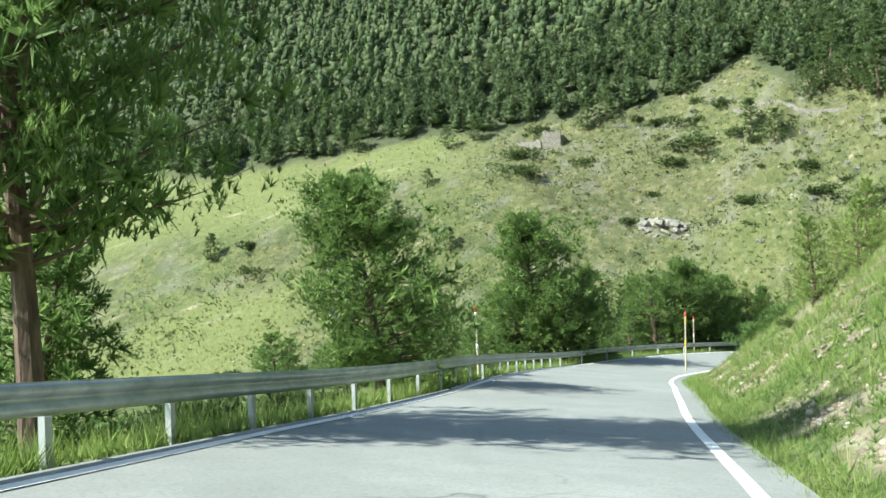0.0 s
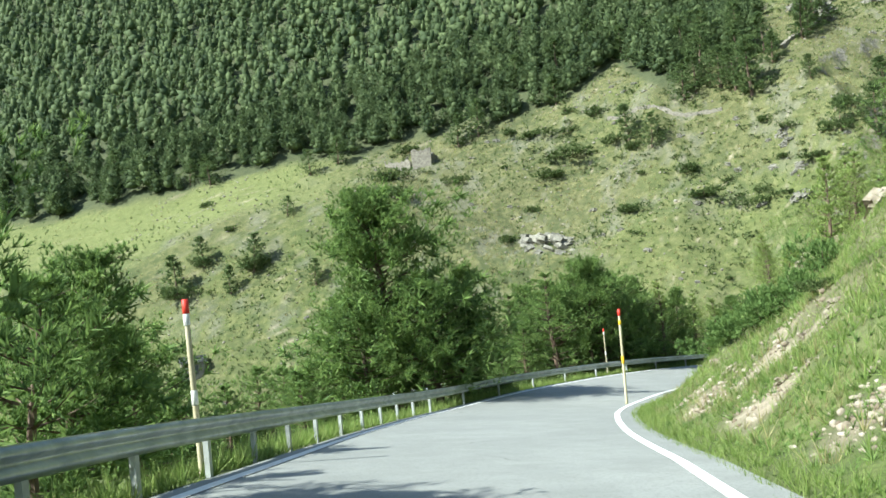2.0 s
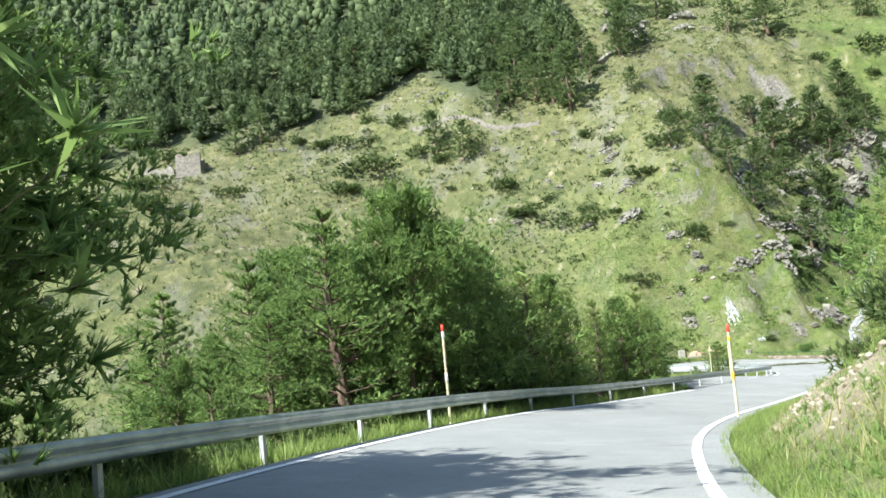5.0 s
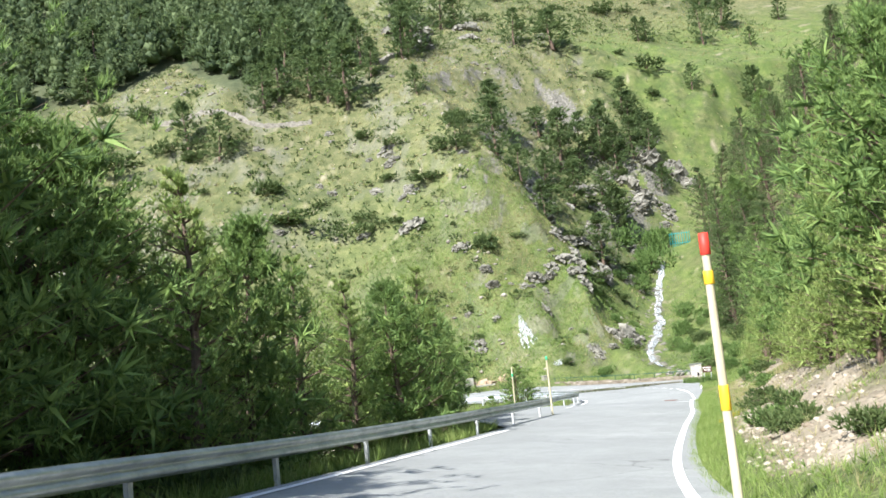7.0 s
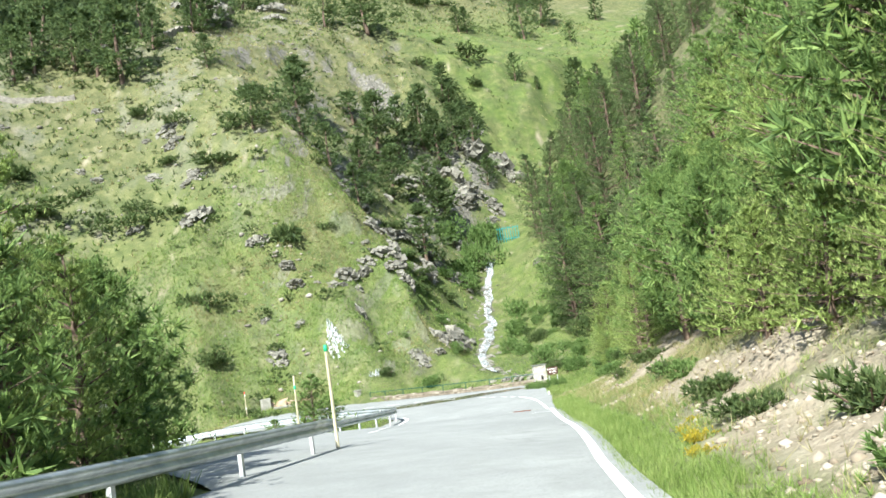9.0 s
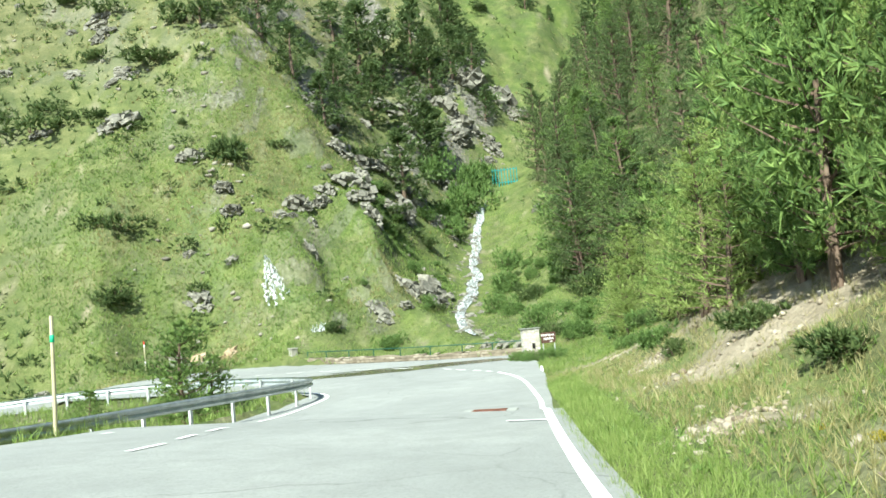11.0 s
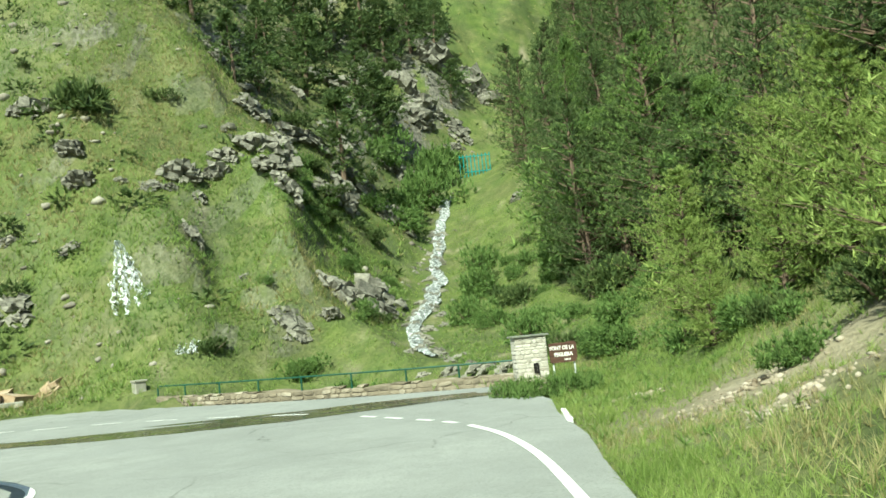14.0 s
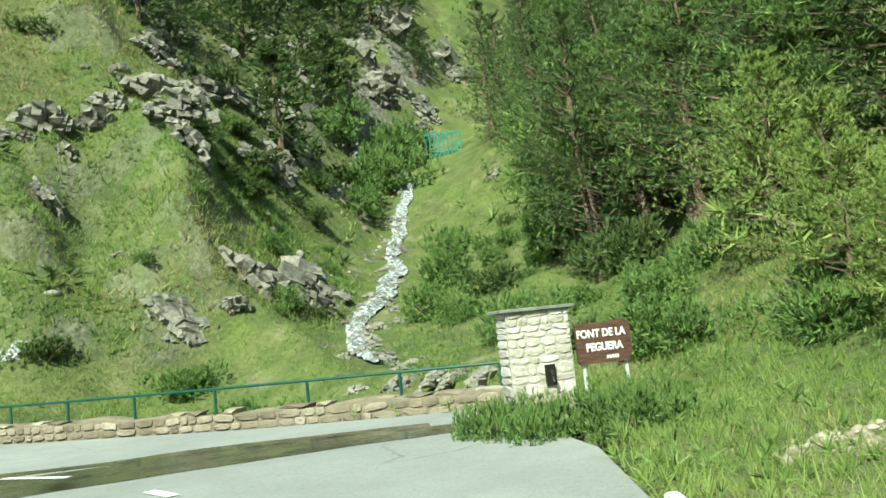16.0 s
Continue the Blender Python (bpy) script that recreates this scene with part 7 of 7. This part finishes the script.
for name, m, mat, lab, sd in (("hill_tussocks", pick > 0.25, "bush", "dark green tussocks and dwarf shrubs on the open hill", 411), ("hill_grass", (pick <= 0.25) & (pick > -0.15), "grass", "green grass tussocks on the open hill", 412), ("hill_dry_grass", pick <= -0.15, "straw", "dry grass tussocks on the open hill", 413)):
    grass_field(name, x[m], y[m], gg.uniform(0.25, 0.75, m.sum()) * (1.0 if name == "hill_tussocks" else 0.7), 5, 0.7, mat, lab, sd, 0.0, 0.16)


def stone_field(name, x, y, size, seed, material, label):
    gg = np.random.default_rng(seed)
    bm = bmesh.new()
    bmesh.ops.create_icosphere(bm, subdivisions=1, radius=0.5)
    p = np.array([v.co for v in bm.verts])
    t = np.array([[v.index for v in fc.verts] for fc in bm.faces])
    bm.free()
    z = terrain(x, y)
    n = len(x)
    v = p[None] * gg.uniform(0.5, 1.3, (n, 1, 3)) * np.array([1, 1, 0.7]) * (1 + gg.normal(0, 0.13, (n, len(p), 1))) * size[:, None, None]
    a = gg.uniform(0, 6.28, n)
    c, s_ = np.cos(a)[:, None], np.sin(a)[:, None]
    v = np.stack([v[..., 0] * c - v[..., 1] * s_ + x[:, None], v[..., 0] * s_ + v[..., 1] * c + y[:, None], v[..., 2] + z[:, None]], -1).reshape(-1, 3)
    f = (t[None] + (np.arange(n) * len(p))[:, None, None]).reshape(-1, 3)
    ob = new(name, triangle_mesh(name, v, f, M[material]))
    return tagged(ob, label, "stones", kind="stuff")


s = Shader("loose_stone", 0.9)
vv = s.math("ADD", s.math("MULTIPLY", s.random(True), 0.6), s.math("MULTIPLY", s.noise(3, 5), 0.5))
s.colour(s.ramp(vv, (0.2, (0.12, 0.105, 0.085)), (0.5, (0.22, 0.2, 0.16)), (0.85, (0.33, 0.305, 0.25)))).bump(s.noise(12, 4), 0.6, 0.03)
M["loose_stone"] = s.mat
x, y = gg.uniform(-75, 100, 9000), gg.uniform(130, 205, 9000)
keep = (forest_mask(x, y) < 0.4) & (near(LOW, x, y)[0] > 4.2) & (near(LOW, x, y)[3] > 0) & (rough(x, y, 9, 63, 3) + 0.3 * gg.normal(0, 1, 9000) > 0.15) & (near(GUL, x, y)[3] < 0)
stone_field("hill_stones", x[keep], y[keep], 0.12 + 0.6 * gg.random(keep.sum()) ** 3, 421, "loose_stone", "grey stones scattered over the hillside")
x, y, gg = along_road(17000, -2, 110, 1.0, 7.5, 422, 1, 1.0)
keep = bank_soil(x, y) + 0.2 * gg.normal(0, 1, len(x)) > 0.4
s = Shader("bank_stone", 0.9)
vv = s.math("ADD", s.math("MULTIPLY", s.random(True), 0.6), s.math("MULTIPLY", s.noise(3, 5), 0.5))
s.colour(s.ramp(vv, (0.2, (0.13, 0.10, 0.066)), (0.5, (0.25, 0.21, 0.15)), (0.85, (0.38, 0.335, 0.265)))).bump(s.noise(12, 4), 0.6, 0.03)
M["bank_stone"] = s.mat
heaps = np.array(RUBBLE)
k = gg.integers(0, len(heaps), 7000)
hx, hy = heaps[k, 0] + gg.normal(0, 0.6, 7000) * heaps[k, 2], heaps[k, 1] + gg.normal(0, 0.6, 7000) * heaps[k, 2]
nr = near(ROAD, hx, hy)
inside = nr[0] * nr[3] > np.interp(nr[2], LEFT_S, RIGHT_W) + 0.7
stone_field("rubble", hx[inside], hy[inside], 0.025 + 0.15 * gg.random(inside.sum()) ** 4, 424, "bank_stone", "loose pale brown rubble on the bank")
stone_field("bank_stones", x[keep], y[keep], 0.03 + 0.16 * gg.random(keep.sum()) ** 3, 423, "bank_stone", "pale brown stones weathering out of the bank")


# ---- stone ruin, hut, field walls, pillar, small green fence ----
def masonry(bm_parts, name, m, label, category, material="ruin_stone"):
    ob = empty(name, m, label, category)
    for nm, bm, mat in bm_parts:
        part(nm, bm, M[mat], ob)
    return ob


s = Shader("ruin_stone", 0.9)
s.colour(s.ramp(s.noise(2.2, 6, 0.7), (0.3, (0.11, 0.10, 0.082)), (0.55, (0.25, 0.23, 0.185)), (0.75, (0.38, 0.355, 0.29)))).bump(s.noise(6, 5), 0.9, 0.1)
M["ruin_stone"] = s.mat


def ragged_wall(length, high, thick, seed, fall=0.3):
    gg = np.random.default_rng(seed)
    bm = bmesh.new()
    n = max(3, int(length / 0.5))
    rows = []
    for i in range(n + 1):
        x = length * i / n
        h = high * (1 - fall * gg.random())
        rows.append([bm.verts.new((x, y, z)) for y, z in ((0, -0.8), (0, h), (thick, h + gg.normal(0, 0.08)), (thick, -0.8))])
    for a, b in zip(rows[:-1], rows[1:]):
        for k in range(4):
            bm.faces.new((a[k], b[k], b[(k + 1) % 4], a[(k + 1) % 4]))
    bm.faces.new(rows[0][::-1])
    bm.faces.new(rows[-1])
    bmesh.ops.recalc_face_normals(bm, faces=bm.faces)
    return bm


def shifted(bm, m):
    bmesh.ops.transform(bm, matrix=m, verts=bm.verts)
    return bm


rz = float(terrain(-11.5, 190.5)[0])
masonry([("wall", ragged_wall(4.2, 3.6, 0.7, 1, 0.25), "ruin_stone"), ("wall", shifted(ragged_wall(5, 2.8, 0.7, 2, 0.5), Matrix.Translation((4.2, 0, 0)) @ Matrix.Rotation(radians(80), 4, "Z")), "ruin_stone"),
         ("wall", shifted(ragged_wall(6, 1.8, 0.7, 3, 0.6), Matrix.Translation((-6.4, 2.0, 0)) @ Matrix.Rotation(radians(-12), 4, "Z")), "ruin_stone")],
        "stone_ruin", Matrix.Translation((-13.2, 189.8, rz)) @ Matrix.Rotation(radians(-8), 4, "Z"), "roofless ruin of a stone barn at the edge of the wood", "ruin")
hz = float(terrain(-51.5, 156.4)[0])
s = Shader("hut_roof", 0.8)
s.colour(s.ramp(s.noise(3, 5), (0.3, (0.05, 0.055, 0.055)), (0.7, (0.12, 0.125, 0.12))))
M["hut_roof"] = s.mat
bm = bmesh.new()
q = [bm.verts.new(c) for c in ((-2.3, -1.8, 2.0), (2.3, -1.8, 2.0), (2.3, 0, 3.1), (-2.3, 0, 3.1), (-2.3, 1.8, 2.0), (2.3, 1.8, 2.0))]
bm.faces.new((q[0], q[1], q[2], q[3]))
bm.faces.new((q[3], q[2], q[5], q[4]))
bmesh.ops.solidify(bm, geom=bm.faces[:], thickness=0.15)
gable = bmesh.new()
for x in (-1.95, 1.95):
    gable.faces.new([gable.verts.new(c) for c in ((x, -1.5, 2.0), (x, 1.5, 2.0), (x, 0, 2.9))])
masonry([("wall", box_bm(3.9, 3.0, 2.9, (0, 0, 0.55)), "ruin_stone"), ("gable", gable, "ruin_stone"), ("roof", bm, "hut_roof"), ("door", box_bm(0.9, 0.1, 1.6, (0.3, -1.5, 0.8)), "hut_roof")], "stone_hut", Matrix.Translation((-51.5, 156.4, hz)) @ Matrix.Rotation(radians(25), 4, "Z"), "small stone hut with a dark pitched roof below the hill", "hut")
for k, ((x0, y0), (x1, y1)) in enumerate((((62.2, 179.4), (74.7, 190.5)), ((27.4, 183.4), (38.8, 176.1)), ((38.8, 176.1), (47.0, 172.5)))):
    ln = math.hypot(x1 - x0, y1 - y0)
    n = max(2, int(ln / 2.2))
    ob = empty("dry_stone_wall", Matrix.Translation((x0, y0, float(terrain(x0, y0)[0]))), "tumbled dry stone field wall on the hillside", "wall")
    zz = [float(terrain(x0 + (x1 - x0) * i / n, y0 + (y1 - y0) * i / n)[0]) for i in range(n + 1)]
    for i in range(n):
        m = Matrix.Translation(((x1 - x0) * i / n, (y1 - y0) * i / n, zz[i] - zz[0])) @ Matrix.Rotation(math.atan2(y1 - y0, x1 - x0), 4, "Z") @ Matrix.Rotation(-math.atan2(zz[i + 1] - zz[i], ln / n), 4, "Y")
        part("wall_length", shifted(ragged_wall(math.hypot(ln / n, zz[i + 1] - zz[i]), 0.9, 0.6, 30 + k * 9 + i, 0.4), m), M["ruin_stone"], ob)
s = Shader("concrete", 0.85)
s.colour(s.ramp(s.noise(3, 6, 0.65), (0.3, (0.2, 0.19, 0.15)), (0.7, (0.36, 0.35, 0.29)))).bump(s.noise(14, 4), 0.4, 0.02)
M["concrete"] = s.mat
wz = WALL[-1][2]
part_ob = empty("gate_pillar", Matrix.Translation((54.1, 129.4, wz)), "short square concrete pillar at the end of the low wall", "pillar")
part("shaft", box_bm(0.42, 0.42, 1.0, (0, 0, 0.4), 0.02), M["concrete"], part_ob)
part("cap", box_bm(0.5, 0.5, 0.08, (0, 0, 0.94), 0.015), M["concrete"], part_ob)
blk = empty("concrete_trough", Matrix.Translation((49.0, 135.5, float(terrain(49.0, 135.5)[0]))) @ Matrix.Rotation(radians(-10), 4, "Z"), "grey concrete block and low kerb beside the boulders", "trough")
part("block", box_bm(0.75, 0.5, 1.0, (0, 0, 0.42), 0.03), M["concrete"], blk)
part("kerb", box_bm(2.0, 0.25, 0.2, (1.4, -0.9, 0.08), 0.03), M["concrete"], blk)
s = Shader("turquoise_paint", 0.5)
s.colour(s.ramp(s.noise(5, 4), (0.3, (0.01, 0.17, 0.16)), (0.7, (0.02, 0.27, 0.25))))
M["turquoise"] = s.mat
gz = float(terrain(95.0, 152.6)[0])
gf = empty("small_fence", Matrix.Translation((95.0, 152.6, gz)) @ Matrix.Rotation(radians(-48), 4, "Z"), "small turquoise metal fence above the stream head", "fence")
for k in range(9):
    v, f = tube([(-1.4 + k * 0.35, 0, -0.3), (-1.4 + k * 0.35, 0, 2.0)], [0.05, 0.05], 6)
    link_mesh("picket", v, f, M["turquoise"], gf)
for z in (0.35, 1.8):
    v, f = tube([(-1.45, 0, z), (1.45, 0, z)], [0.045, 0.045], 6)
    link_mesh("rail", v, f, M["turquoise"], gf)
# white marker stone at the end of the right-hand line
kerb = empty("white_kerb", Matrix.Translation((54.12, 107.95, float(pad_height(54.12, 107.95)[0]))) @ Matrix.Rotation(radians(46), 4, "Z"), "white painted kerb stone at the edge of the asphalt", "kerb")
part("stone", box_bm(1.5, 0.11, 0.12, (0, 0, 0.01), 0.02), M["paint"], kerb)
